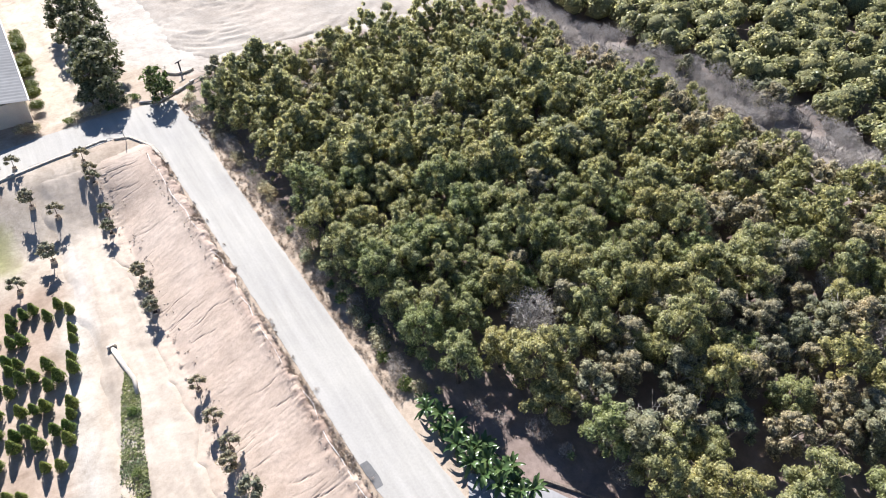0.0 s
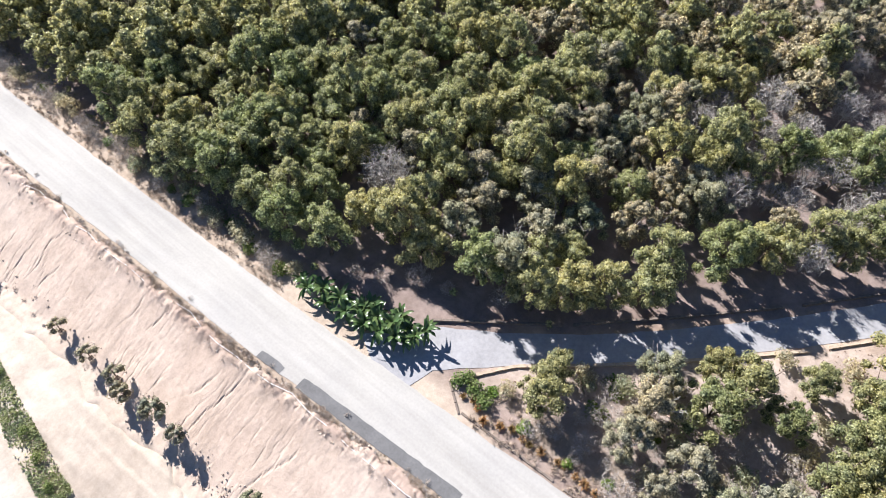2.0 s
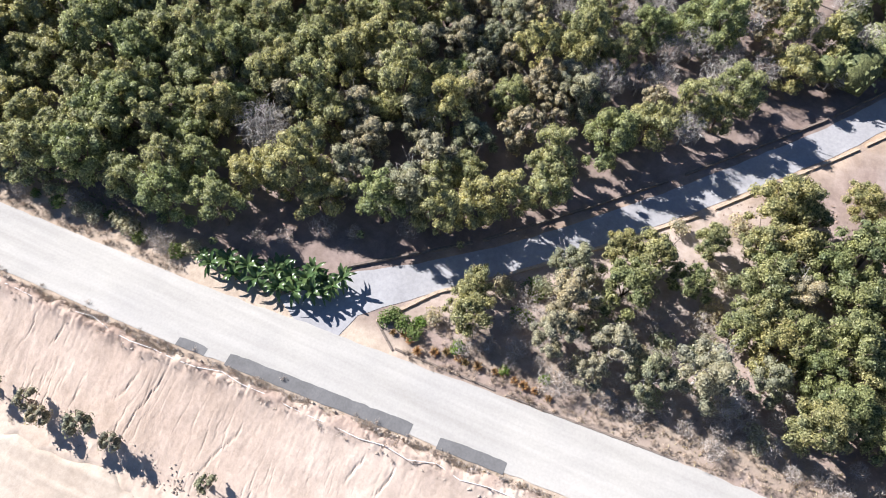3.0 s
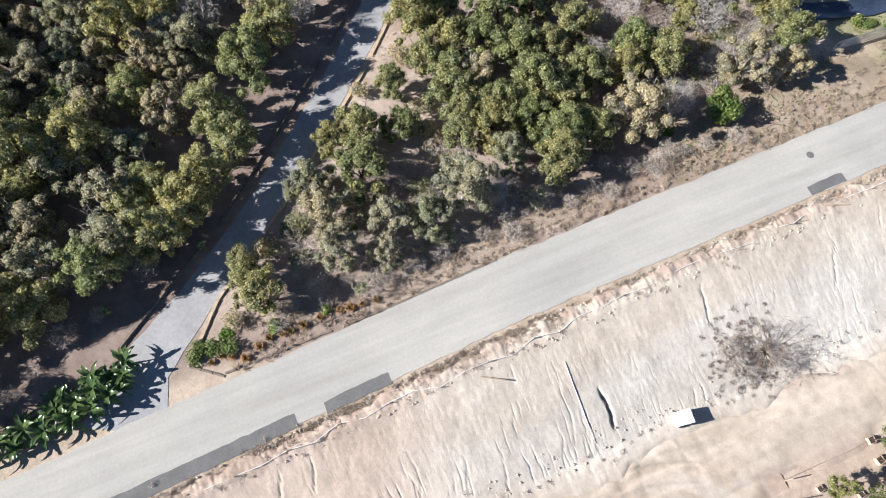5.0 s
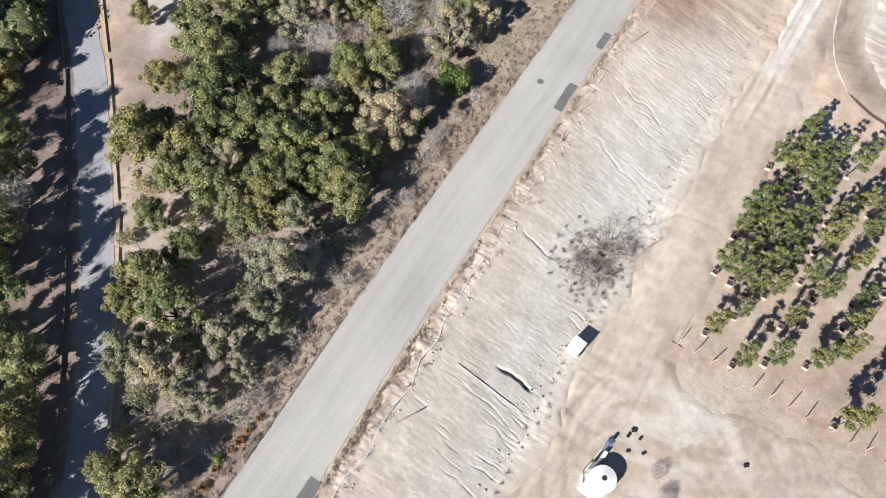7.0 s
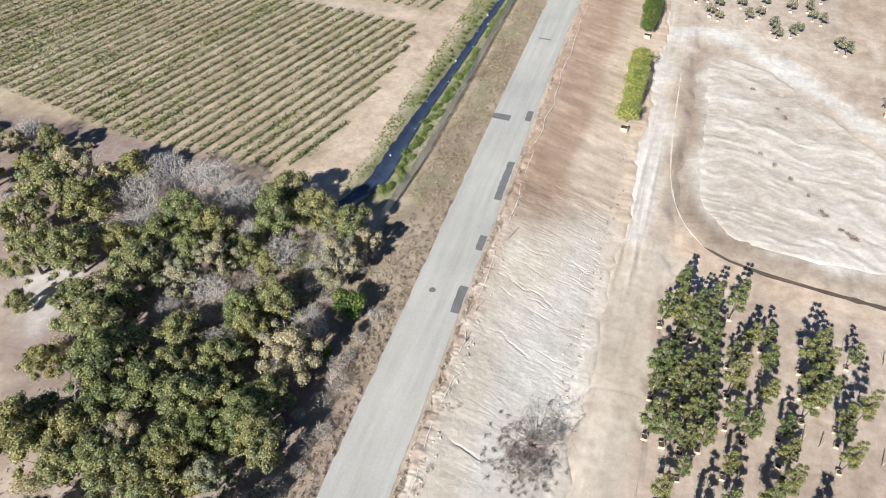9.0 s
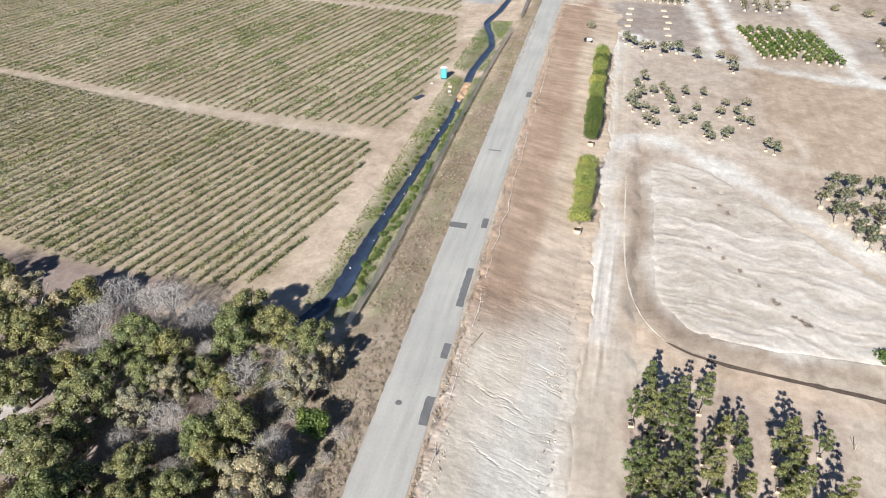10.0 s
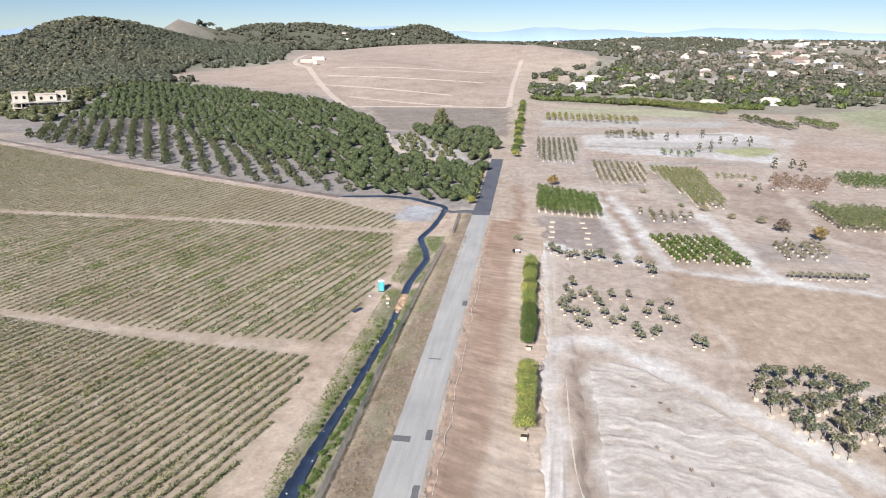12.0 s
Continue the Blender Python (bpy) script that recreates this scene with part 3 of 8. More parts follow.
# the sheet stays below the bank and the lots that are laid over it
GZ[(GX > road_x(GY) + 3.6) & (GX < -0.2) & (GY > -81) & (GY < 181)] -= 0.6
for _lot in ([(-18, -146), (-18.5, -110), (-21.5, -103.5), (-36, -102), (-65, -98.5), (-87, -146)], [(10.6, 69.5), (10.2, 97.5), (17.7, 95.6), (27.0, 88), (37, 76.5), (40, 67), (35, 63.2), (20, 62.3), (14, 63.8)]):
    GZ[inside(GX, GY, _lot)] -= 0.35
GZ[(GX > 9.2) & (GX < 29.5) & (GY > -8.5) & (GY < 20.5)] -= 0.2
GZ[(GX > 1.4) & (GX < 8.2) & (GY > -82) & (GY < 168)] -= 0.2
_nx, _ny = len(xs), len(ys)
_i = np.arange(_nx * _ny).reshape(_ny, _nx)
_f = np.stack([_i[:-1, :-1], _i[:-1, 1:], _i[1:, 1:], _i[1:, :-1]], -1).reshape(-1, 4)
ground = new("ground", mesh_from("ground", np.stack([GX, GY, GZ], -1).reshape(-1, 3), _f, M_SOIL, True))
_a = ground.data.attributes.new("soil", "FLOAT_COLOR", "POINT")
_a.data.foreach_set("color", np.concatenate([sum(soil_colour(GX + a, GY + b) for a, b in ((0, 0), (0.5, 0.2), (-0.5, -0.2), (0.2, -0.5), (-0.2, 0.5), (0.9, -0.8), (-0.9, 0.8), (0.8, 0.9), (-0.8, -0.9))).reshape(-1, 3) / 9, np.ones((_nx * _ny, 1))], 1).ravel().astype(np.float32))
tagged(ground, "pale dry earth, fields and litter over rolling land", "ground", kind="structure")


def ribbon(name, mat, centre, width, lift=0.03, step=2.0, thick=0.05, label="", category="road", kind="structure", wobble=0.08):
    """A slab that follows the land along a line, with slightly uneven edges."""
    p = np.array(centre, float)
    if np.ndim(width) == 0:
        for _ in range(2):
            p = np.concatenate([p[:1], np.stack([p[:-1] * 0.75 + p[1:] * 0.25, p[:-1] * 0.25 + p[1:] * 0.75], 1).reshape(-1, 2), p[-1:]])
    seg = np.concatenate([[0], np.cumsum(np.hypot(*np.diff(p, axis=0).T))])
    s = np.linspace(0, seg[-1], max(2, int(seg[-1] / step)) + 1)
    c = np.stack([np.interp(s, seg, p[:, 0]), np.interp(s, seg, p[:, 1])], 1)
    d = np.gradient(c, axis=0)
    d /= np.linalg.norm(d, axis=1)[:, None]
    n = np.stack([-d[:, 1], d[:, 0]], 1)
    w = np.interp(s, seg, width) if np.ndim(width) else np.full(len(s), float(width))
    r = np.random.default_rng(len(name) + int(abs(p[0, 1]) * 10))
    cols = np.linspace(-0.5, 0.5, 7)
    vs = []
    for k in range(len(s)):
        e = w[k] + r.normal(0, wobble)
        row = [c[k] + n[k] * e * q for q in cols]
        zs = [land1(*q) + lift for q in row]
        vs += [(row[0][0], row[0][1], zs[0] - thick)] + [(q[0], q[1], z) for q, z in zip(row, zs)] + [(row[-1][0], row[-1][1], zs[-1] - thick)]
    m = len(cols) + 2
    fs = [(k * m + j + 1, k * m + j, (k + 1) * m + j, (k + 1) * m + j + 1) for k in range(len(s) - 1) for j in range(m - 1)]
    ob = new(name, mesh_from(name, vs, fs, mat, False))
    return tagged(ob, label, category, kind=kind)


_ry = [-92, -84, -60, -28, 12, 45, 77, 110, 151, 186]
ribbon("road", M_ASPHALT, [(float(road_x(v)), v) for v in _ry], [5.4, 5.6, 5.4, 5.3, 5.3, 5.3, 5.2, 5.1, 5.1, 5.1], 0.045, 0.9, 0.12, "straight pale worn asphalt road beside an earth bank")
ribbon("road", M_ASPHALT, [(-12.5, -89), (-8, -89.6), (-2, -89.8), (4, -89.8), (14, -88.2), (40, -84)], [5.0, 6.4, 6.2, 6.8, 7.2, 7.0], 0.035, 1.5, 0.12, "pale asphalt side road curving off at the junction")
ribbon("road", M_ASPHALT, [(-10.3, -74), (-10.5, -80), (-9.8, -85), (-7.2, -88.6), (-3, -90.4), (2, -90.2), (8, -89.6)], [5.4, 6.2, 7.4, 7.2, 6.2, 6.0, 6.0], 0.055, 0.8, 0.12, "pale asphalt bend where two roads meet")
ribbon("road", M_NEW_ASPHALT, [(float(road_x(v)), v) for v in (186, 210, 240, 276)], 5.0, 0.045, 3, 0.12, "fresh black asphalt road past the orchard")
ribbon("driveway", M_ASPHALT_DRIVE, [(-14, -18.6), (-18, -16.3), (-22, -11.2), (-29, -3.0), (-39.5, 7.2), (-52, 18.5), (-66, 29)], [6.4, 4.0, 3.1, 2.9, 2.9, 3.0, 3.0], 0.03, 1.2, 0.1, "grey asphalt driveway shaded by avocado trees")

ribbon("road", M_NEW_ASPHALT, [(-16.0, 188.6), (-20, 190.0), (-26, 192.4), (-28.6, 194.5)], [5.0, 3.2, 2.4, 2.2], 0.05, 1.2, 0.12, "short spur of fresh black asphalt off the road")


# ---- earth in relief: the bank and the graded lots ----
def earth_sheet(name, x0, x1, y0, y1, dx, dy, height, colour, poly, label, category):
    X, Y = np.meshgrid(np.arange(x0, x1 + dx, dx), np.arange(y0, y1 + dy, dy))
    Z = land(X, Y) + height(X, Y)
    k = np.arange(X.size).reshape(X.shape)
    f = np.stack([k[:-1, :-1], k[:-1, 1:], k[1:, 1:], k[1:, :-1]], -1).reshape(-1, 4)
    if poly is not None:
        cx, cy = (X[:-1, :-1] + X[1:, 1:]) / 2, (Y[:-1, :-1] + Y[1:, 1:]) / 2
        f = f[inside(cx, cy, poly).ravel()]
    ob = new(name, mesh_from(name, np.stack([X, Y, Z], -1).reshape(-1, 3), f, M_EARTH, True))
    a = ob.data.attributes.new("soil", "FLOAT_COLOR", "POINT")
    a.data.foreach_set("color", np.concatenate([colour(X, Y).reshape(-1, 3), np.ones((X.size, 1))], 1).ravel().astype(np.float32))
    return tagged(ob, label, category, kind="structure")


def poly_dist(x, y, poly):
    """Distance to the nearest side of an outline."""
    out = np.full(np.shape(x), 1e9)
    for (x1, y1), (x2, y2) in zip(poly, poly[1:] + poly[:1]):
        l = (x2 - x1) ** 2 + (y2 - y1) ** 2
        t = np.clip(((x - x1) * (x2 - x1) + (y - y1) * (y2 - y1)) / l, 0, 1)
        out = np.minimum(out, np.hypot(x - x1 - t * (x2 - x1), y - y1 - t * (y2 - y1)))
    return out


SOUTH_LOT = [(-16, -148), (-16.5, -108), (-20, -101), (-36, -99.5), (-66, -96), (-90, -148)]
EAST_LOT = [(9.4, 68), (8.9, 101.5), (14, 103.5), (19, 101), (29, 89.5), (39, 77), (42, 66), (36, 61.5), (20, 60.8), (13.2, 62.4)]


def sunk_edge(h, x, y, poly):
    e = sst(0.0, 1.3, poly_dist(x, y, poly) + 0.5 * (vn(x * 0.8, y * 0.8, 44) - 0.5))
    return h * e - 0.18 * (1 - e)


def crack(x, y, long, gap, width, k):
    """Winding cracks that run down the slope, about gap apart."""
    u, v = x / long + 3 * k, y / gap
    n = vn(u, v, k)
    steep = np.abs(vn(u, v + 0.04, k) - n) / 0.04
    return np.exp(-((n - 0.5) * gap / np.maximum(steep, 0.5) / width) ** 2) * sst(0.3, 0.75, steep)


def foot_line(y):
    """How far the wash at the bank's foot reaches into the yard."""
    return 1.7 * vn(y * 0.22, y * 0.031, 73) + 0.7 * vn(y * 0.9, y * 0.11, 74)


def bank_height(x, y):
    down = bank_share(x, y)
    slant = y + 0.10 * x + 0.9 * (vn(x * 0.45, y * 0.35, 1) - 0.5) + 0.4 * (vn(x * 1.3, y * 0.9, 13) - 0.5) + 0.12 * (vn(x * 4, y * 3, 12) - 0.5)
    a = crack(x, slant, 6.0, 0.62, 0.05, 2)
    b = crack(x, slant - 0.22 * x, 3.2, 0.42, 0.042, 4)
    c = crack(x, slant + 0.12 * x, 8.0, 2.4, 0.06, 7)
    low = sst(0.1, 0.75, down + 0.5 * (vn(x * 0.2, y * 0.4, 32) - 0.5))
    some = np.clip(3.0 * vn(x * 0.5, y * 0.45, 31) - 0.95, 0, 1)
    worn = 1 - 0.7 * sst(48, 62, y)
    strength = sst(0.03, 0.22, down) * (1 - sst(0.95, 1.0, down)) * worn
    cut = a * some * (0.3 + 0.9 * low) * 0.062 + b * low * np.clip(2.4 * vn(x * 0.35, y * 0.3, 19) - 0.6, 0, 1) * 0.052 + c * some * 0.10
    # one deep gully beside the pipe that runs down the bank
    cut = cut + 0.55 * np.exp(-((slant - 15.2 - 0.12 * np.sin(x * 2.3)) / 0.12) ** 2) * sst(-4.0, -3.2, x) * (1 - sst(-1.2, -0.6, x))
    h = 0.10 - 0.045 * sst(-1.0, 1.0, x) - strength * cut + 0.05 * (vn(x * 0.9, y * 0.9, 8) - 0.5) + 0.03 * (vn(x * 4, y * 4, 15) - 0.5)
    # crumbling lip along the foot
    h = h + 0.09 * np.exp(-((x - 0.1 - foot_line(y) * 0.6) / 0.35) ** 2) * (vn(x * 2.5, y * 2.5, 21) + 0.2) * (1 - sst(50, 62, y))
    # a low ragged berm beside the road
    h = h + 0.20 * np.exp(-((x - road_x(y) - 3.7) / 0.8) ** 2) * (vn(x * 1.6, y * 1.6, 9) + 0.6 * vn(x * 4.5, y * 4.5, 17))
    near = road_x(y) + 2.5 + 0.9 * vn(x * 0.3, y * 0.7, 16)
    edge = np.clip((x - near) / 0.5, 0, 1) * (1 - sst(0.5, 1.3, x - foot_line(y))) * sst(-85, -82, y) * (1 - sst(178, 184, y))
    return h * edge - 0.2 * (1 - edge)


def bank_colour(x, y):
    down = bank_share(x, y)[..., None]
    pale, white, pink, red = (np.array(c) for c in ((0.63, 0.57, 0.485), (0.62, 0.59, 0.54), (0.575, 0.475, 0.395), (0.40, 0.295, 0.22)))
    n = vn(x * 0.25, y * 0.12, 11)[..., None]
    m = sst(-4, 8, y)[..., None]
    w = sst(0.2, 0.6, down + 0.5 * (n - 0.5)) * m
    col = (pink * (1 - m) + pale * m) * (1 - w) + white * w
    berm = (np.exp(-((x - road_x(y) - 3.5) / 0.9) ** 2) * np.clip(2.2 * vn(x * 0.9, y * 0.6, 66) - 0.35, 0, 1))[..., None] * 0.85
    col = col * (1 - berm) + np.array((0.40, 0.31, 0.26)) * berm
    nor = sst(48, 64, y + 10 * (n[..., 0] - 0.5))[..., None]
    band = (1 - sst(0.35, 0.6, down + 0.3 * (n - 0.5)))
    north = red * band + np.array((0.53, 0.435, 0.345)) * (1 - band)
    streak = 1 + (0.12 + 0.2 * nor[..., 0]) * (vn(x * 0.55, y * 2.6, 61) - 0.5) + (0.1 + 0.14 * nor[..., 0]) * (vn(x * 0.25, y * 1.1, 62) - 0.5) + 0.12 * (vn(x * 0.12, y * 0.12, 63) - 0.5)
    foot = sst(-1.6, 1.4, x - foot_line(y) + 0.8 * (vn(x * 1.2, y * 0.8, 75) - 0.5))[..., None] * (1 - nor)
    col = col * (1 - 0.75 * foot) + np.array((0.53, 0.465, 0.39)) * 0.75 * foot
    return (col * (1 - nor) + north * nor) * streak[..., None]


earth_sheet("bank", -12.8, 3.8, 63.9, 186, 0.3, 0.3, bank_height, bank_colour, None, "reddish dry earth bank beside the road", "bank")
earth_sheet("bank", -12.6, 3.8, -86, 64, 0.23, 0.055, bank_height, bank_colour, None, "pale eroded earth bank cut by many narrow rills", "bank")


def swirl_height(x, y):
    r = np.hypot(x + 30, y + 122)
    fur = ridged(r * 1.1 + 5 * vn(x * 0.09, y * 0.09, 2), np.arctan2(y + 122, x + 30) * 3, 46)
    h = 0.06 + 0.42 * (fur ** 2 - 0.3) * np.clip(2.2 * vn(x * 0.12, y * 0.12, 5) - 0.5, 0.1, 1) + 0.14 * (vn(x * 0.9, y * 0.9, 6) - 0.5)
    return sunk_edge(h, x, y, SOUTH_LOT)


earth_sheet("graded_lot", -92, -9, -150, -94, 0.55, 0.4, swirl_height, lambda x, y: np.broadcast_to(np.array((0.43, 0.395, 0.35)), (*x.shape, 3)) * (0.8 + 0.35 * vn(x * 0.2, y * 0.2, 3))[..., None],
                        SOUTH_LOT, "white graded earth lot with curving wheel furrows", "lot")


def lot_ripple(x, y):
    s = y + 0.3 * x + 5.0 * vn(x * 0.13, y * 0.13, 4) + 1.6 * vn(x * 0.5, y * 0.5, 27)
    w = vn(x * 0.18 + 5, y * 0.3, 41)
    return ridged(x / 7, s / 2.2, 3) ** 2 * 0.9 * w + ridged(x / 4 + 7, s / 0.85, 28) ** 3 * 0.55 * (1 - w) + 0.2 * vn(x * 1.3, y * 1.3, 42)


def ripple_height(x, y):
    return sunk_edge(0.05 + 0.19 * (lot_ripple(x, y) - 0.3) + 0.08 * (vn(x * 0.9, y * 0.9, 9) - 0.5), x, y, EAST_LOT)


def lot_colour(x, y):
    s = y + 0.3 * x + 5.0 * vn(x * 0.13, y * 0.13, 4) + 1.6 * vn(x * 0.5, y * 0.5, 27)
    k = np.clip(sst(0.1, 0.75, lot_ripple(x, y)) * 0.3 + 0.34 * vn(x * 0.16, y * 0.16, 7) + 0.42 * vn(x * 0.5, s * 2.6, 64) + 0.36 * (vn(x * 1.6, s * 5.5, 65) - 0.45) + 0.2 * (vn(x * 3, y * 3, 67) - 0.5), 0, 1)[..., None]
    return np.array((0.39, 0.335, 0.28)) * (1 - k) + np.array((0.63, 0.60, 0.55)) * k


# wheel marks where vehicles turn: centre, radius, depth
TURNS = ((8.0, 8.0, 13.0, 0.08), (2.0, 12.0, 9.5, -0.09), (15.0, 22.0, 9.0, -0.10), (26.0, 16.0, 12.5, 0.09), (18.0, 14.0, 5.2, 0.10), (11.0, -4.0, 12.0, -0.08), (12.0, 17.0, 8.6, 0.10), (13.5, 15.0, 11.0, -0.10), (20.0, 4.0, 12.0, 0.11), (5.0, 26.0, 12.0, -0.09), (24.0, 10.0, 7.5, -0.09), (16.0, -2.0, 7.0, 0.09), (30.0, 24.0, 15.0, 0.10), (9.0, 4.0, 4.2, -0.08))


def turn_marks(x, y):
    out = np.zeros(x.shape)
    for cx, cy, rad, d in TURNS:
        s = np.abs(np.abs(np.hypot(x - cx, y - cy) - rad + 1.4 * vn(x * 0.16, y * 0.16, 47)) - 0.82)
        out += d * np.exp(-(s / 0.16) ** 2) * np.clip(3.0 * vn(x * 0.12, y * 0.12, 48) - 0.5, 0, 2.0)
    return out


# the long yard at the foot of the bank, rutted by wheels
WHEELS = (([-84, -58, -40, -20, 0, 20, 40, 80, 100, 130, 170], [3.0, 3.4, 2.8, 2.6, 3.2, 4.2, 3.2, 3.6, 2.8, 1.9, 1.4], 0.13), ([-84, -50, -25, -5, 10, 24, 45, 90, 120, 170], [6.6, 4.6, 3.4, 2.6, 5.6, 4.8, 3.0, 4.4, 3.2, 2.4], -0.14),
          ([-84, -60, -30, 0, 22, 40, 66, 100, 170], [4.4, 5.4, 5.4, 4.4, 2.6, 4.2, 4.0, 4.4, 2.6], 0.10), ([-84, -62, -44, -20, 4, 18, 30, 60, 110, 170], [2.2, 4.6, 6.8, 5.2, 6.8, 3.4, 5.8, 2.9, 3.4, 1.9], -0.10))


def wheel_marks(x, y):
    out = np.zeros(x.shape)
    for ys_, xs_, d in WHEELS:
        s = np.abs(np.abs(x - np.interp(y, ys_, xs_) - 0.35 * np.sin(y * 0.11 + d * 40)) - 0.82)
        out += 0.7 * d * np.exp(-(s / 0.17) ** 2) * np.clip(3 * vn(x * 0.2, y * 0.07, 33) - 0.8, 0, 1.6)
    return out + turn_marks(x, y) * sst(-16, -10, y) * (1 - sst(40, 48, y))


def yard_edge(x, y):
    return sst(0.4, 1.3, x - foot_line(y)) * (1 - sst(7.6, 9.2, x + 1.6 * vn(x * 0.4, y * 0.4, 34))) * sst(-84, -82.5, y) * (1 - sst(169, 171, y))


def yard_height(x, y):
    e = yard_edge(x, y)
    return e * (0.05 + 0.22 * np.minimum(wheel_marks(x, y), 0) + 0.05 * (vn(x * 1.4, y * 1.4, 35) - 0.5)) - 0.25 * (1 - e)


def yard_colour(x, y):
    u = x + 0.8 * np.sin(y * 0.045) + 0.4 * vn(x * 0.1, y * 0.06, 38)
    grit = 1 + 0.12 * (vn(u * 3.4, y * 0.14, 36) - 0.5) + 0.1 * (vn(u * 0.8, y * 0.09, 37) - 0.5) + 0.14 * (vn(x * 1.5, y * 1.5, 39) - 0.5) + 0.12 * (vn(x * 0.5 + y * 0.3, y * 0.4, 40) - 0.5)
    c = sum(soil_colour(x + a, y + b) for a, b in ((0, 0), (0.5, 0.3), (-0.5, -0.3), (0.3, -0.6), (-0.3, 0.6))) / 5
    k = (sst(-15, -7, y) * (1 - sst(18, 26, y)) * sst(1.5, 6.0, x))[..., None]
    long = c * (grit * (1 + 1.4 * wheel_marks(x, y)))[..., None] * np.array((0.985, 0.985, 1.0))
    return long * (1 - k) + turn_colour(x, y) * k




earth_sheet("graded_lot", 8, 43, 60, 105, 0.32, 0.2, ripple_height, lot_colour,
                       EAST_LOT, "whitish graded earth lot with low ripples", "lot")

# open ground round the tank, scored by turning wheels
def turn_edge(x, y):
    v = y + 2.6 * (vn(x * 0.4, y * 0.4, 51) - 0.5)
    return sst(5.8, 7.0, x - 0.9 * vn(x * 0.5, y * 0.5, 76)) * (1 - sst(30.4, 32.6, x)) * sst(-12.2, -10.6, v) * (1 - sst(22.6, 24.2, v))


def turn_height(x, y):
    e = turn_edge(x, y)
    return e * (0.05 + 0.2 * np.minimum(turn_marks(x, y), 0) + 0.05 * (vn(x * 1.4, y * 1.4, 35) - 0.5)) - 0.10 * (1 - e)


def dust_swirls(x, y):
    """Dust drawn out in arcs by turning wheels, from 0 to 1."""
    wx, wy = x + 5.0 * (vn(x * 0.13, y * 0.13, 77) - 0.5), y + 5.0 * (vn(x * 0.13, y * 0.13, 78) - 0.5)
    r1, r2 = np.hypot(wx - 11, wy - 13), np.hypot(wx - 26, wy + 6)
    a1, a2 = np.arctan2(wy - 13, wx - 11), np.arctan2(wy + 6, wx - 26)
    one = 0.6 * vn(r1 * 0.85, a1 * 1.6 + 9, 79) + 0.4 * vn(r1 * 2.6, a1 * 2.4 + 9, 80)
    two = 0.6 * vn(r2 * 0.85, a2 * 2.2 + 9, 81) + 0.4 * vn(r2 * 2.6, a2 * 3.0 + 9, 82)
    return np.where(vn(x * 0.07, y * 0.07, 83) > 0.42, one, two) * 0.75 + 0.25 * vn(x * 0.5, y * 0.5, 84)


def turn_colour(x, y):
    k = sst(0.36, 0.64, dust_swirls(x, y))[..., None]
    grit = 1 + 0.14 * (vn(x * 1.2, y * 1.2, 36) - 0.5) + 0.16 * (vn(x * 0.16, y * 0.16, 49) - 0.5) + 0.12 * (vn(x * 3.1, y * 3.1, 85) - 0.5)
    c = sum(soil_colour(x + a, y + b) for a, b in ((0, 0), (0.7, 0.4), (-0.7, -0.4), (0.4, -0.8), (-0.4, 0.8))) / 5
    c = c * (np.array((0.88, 0.845, 0.815)) * (1 - k) + np.array((1.07, 1.10, 1.135)) * k)
    return c * (grit * (1 + 1.5 * turn_marks(x, y)))[..., None] * np.array((0.98, 0.985, 1.005))


earth_sheet("yard", 0.3, 9.4, -85, 172, 0.2, 0.24, yard_height, yard_colour, None, "pale dusty yard rutted by wheels below the bank", "yard")
earth_sheet("yard", 5.6, 32.8, -12.8, 25.8, 0.19, 0.19, turn_height, turn_colour, None, "pale bare earth scored by curving wheel marks", "yard")

# ---- road furniture ----
def road_patch(y, length, side, width, mat=M_PATCH, label="dark grey asphalt repair patch in the pale road"):
    x = float(road_x(y)) + side
    r = np.random.default_rng(int(abs(y) * 10) + 1)
    n = max(4, int(length / 0.5))
    vs, fs = [], []
    for k in range(n + 1):
        yy = y - length / 2 + length * k / n
        xx = float(road_x(yy)) + side
        taper = 1.0 if 0 < k < n else 0.8
        l, q = -width / 2 * taper + r.normal(0, 0.03), width / 2 + r.normal(0, 0.02)
        for dx, z in ((l, 0.03), (l, 0.055), (q, 0.055), (q, 0.03)):
            vs.append((xx + dx, yy, z + land1(xx, yy)))
    for k in range(n):
        for j in range(3):
            fs.append((k * 4 + j, (k + 1) * 4 + j, (k + 1) * 4 + j + 1, k * 4 + j + 1))
    return tagged(new("road_patch", mesh_from("road_patch", vs, fs, mat)), label, "road patch", "patches in the road", "structure")


for _y, _l, _s, _w in ((-14.5, 15.5, 2.25, 1.1), (-1.9, 5.2, 2.35, 0.95), (-25.4, 2.6, 2.3, 0.8), (41.0, 3.6, 2.15, 0.9), (49.3, 2.3, 2.15, 0.8), (60.3, 7.4, 2.05, 0.85), (74.3, 2.4, 1.95, 0.85), (119.5, 2.6, 2.2, 0.9)):
    road_patch(_y, _l, _s, _w)
for _y in (73.0,):
    road_patch(_y, 1.3, -1.5, 2.4, M_PATCH, "dark asphalt trench patch across half the road")
road_patch(95.6, 0.35, -0.3, 1.9, M_PATCH, "thin dark asphalt trench patch across the road")
cover = tagged(part("manhole_cover", cyl_bm(0.33, 0.03, (0, 0, 0), 20, bevel=0.006), M_PATCH, None), "round dark iron cover set in pale asphalt", "manhole cover")
cover.location = (float(road_x(41.3)) - 0.75, 41.3, land1(-15, 41.3) + 0.035)

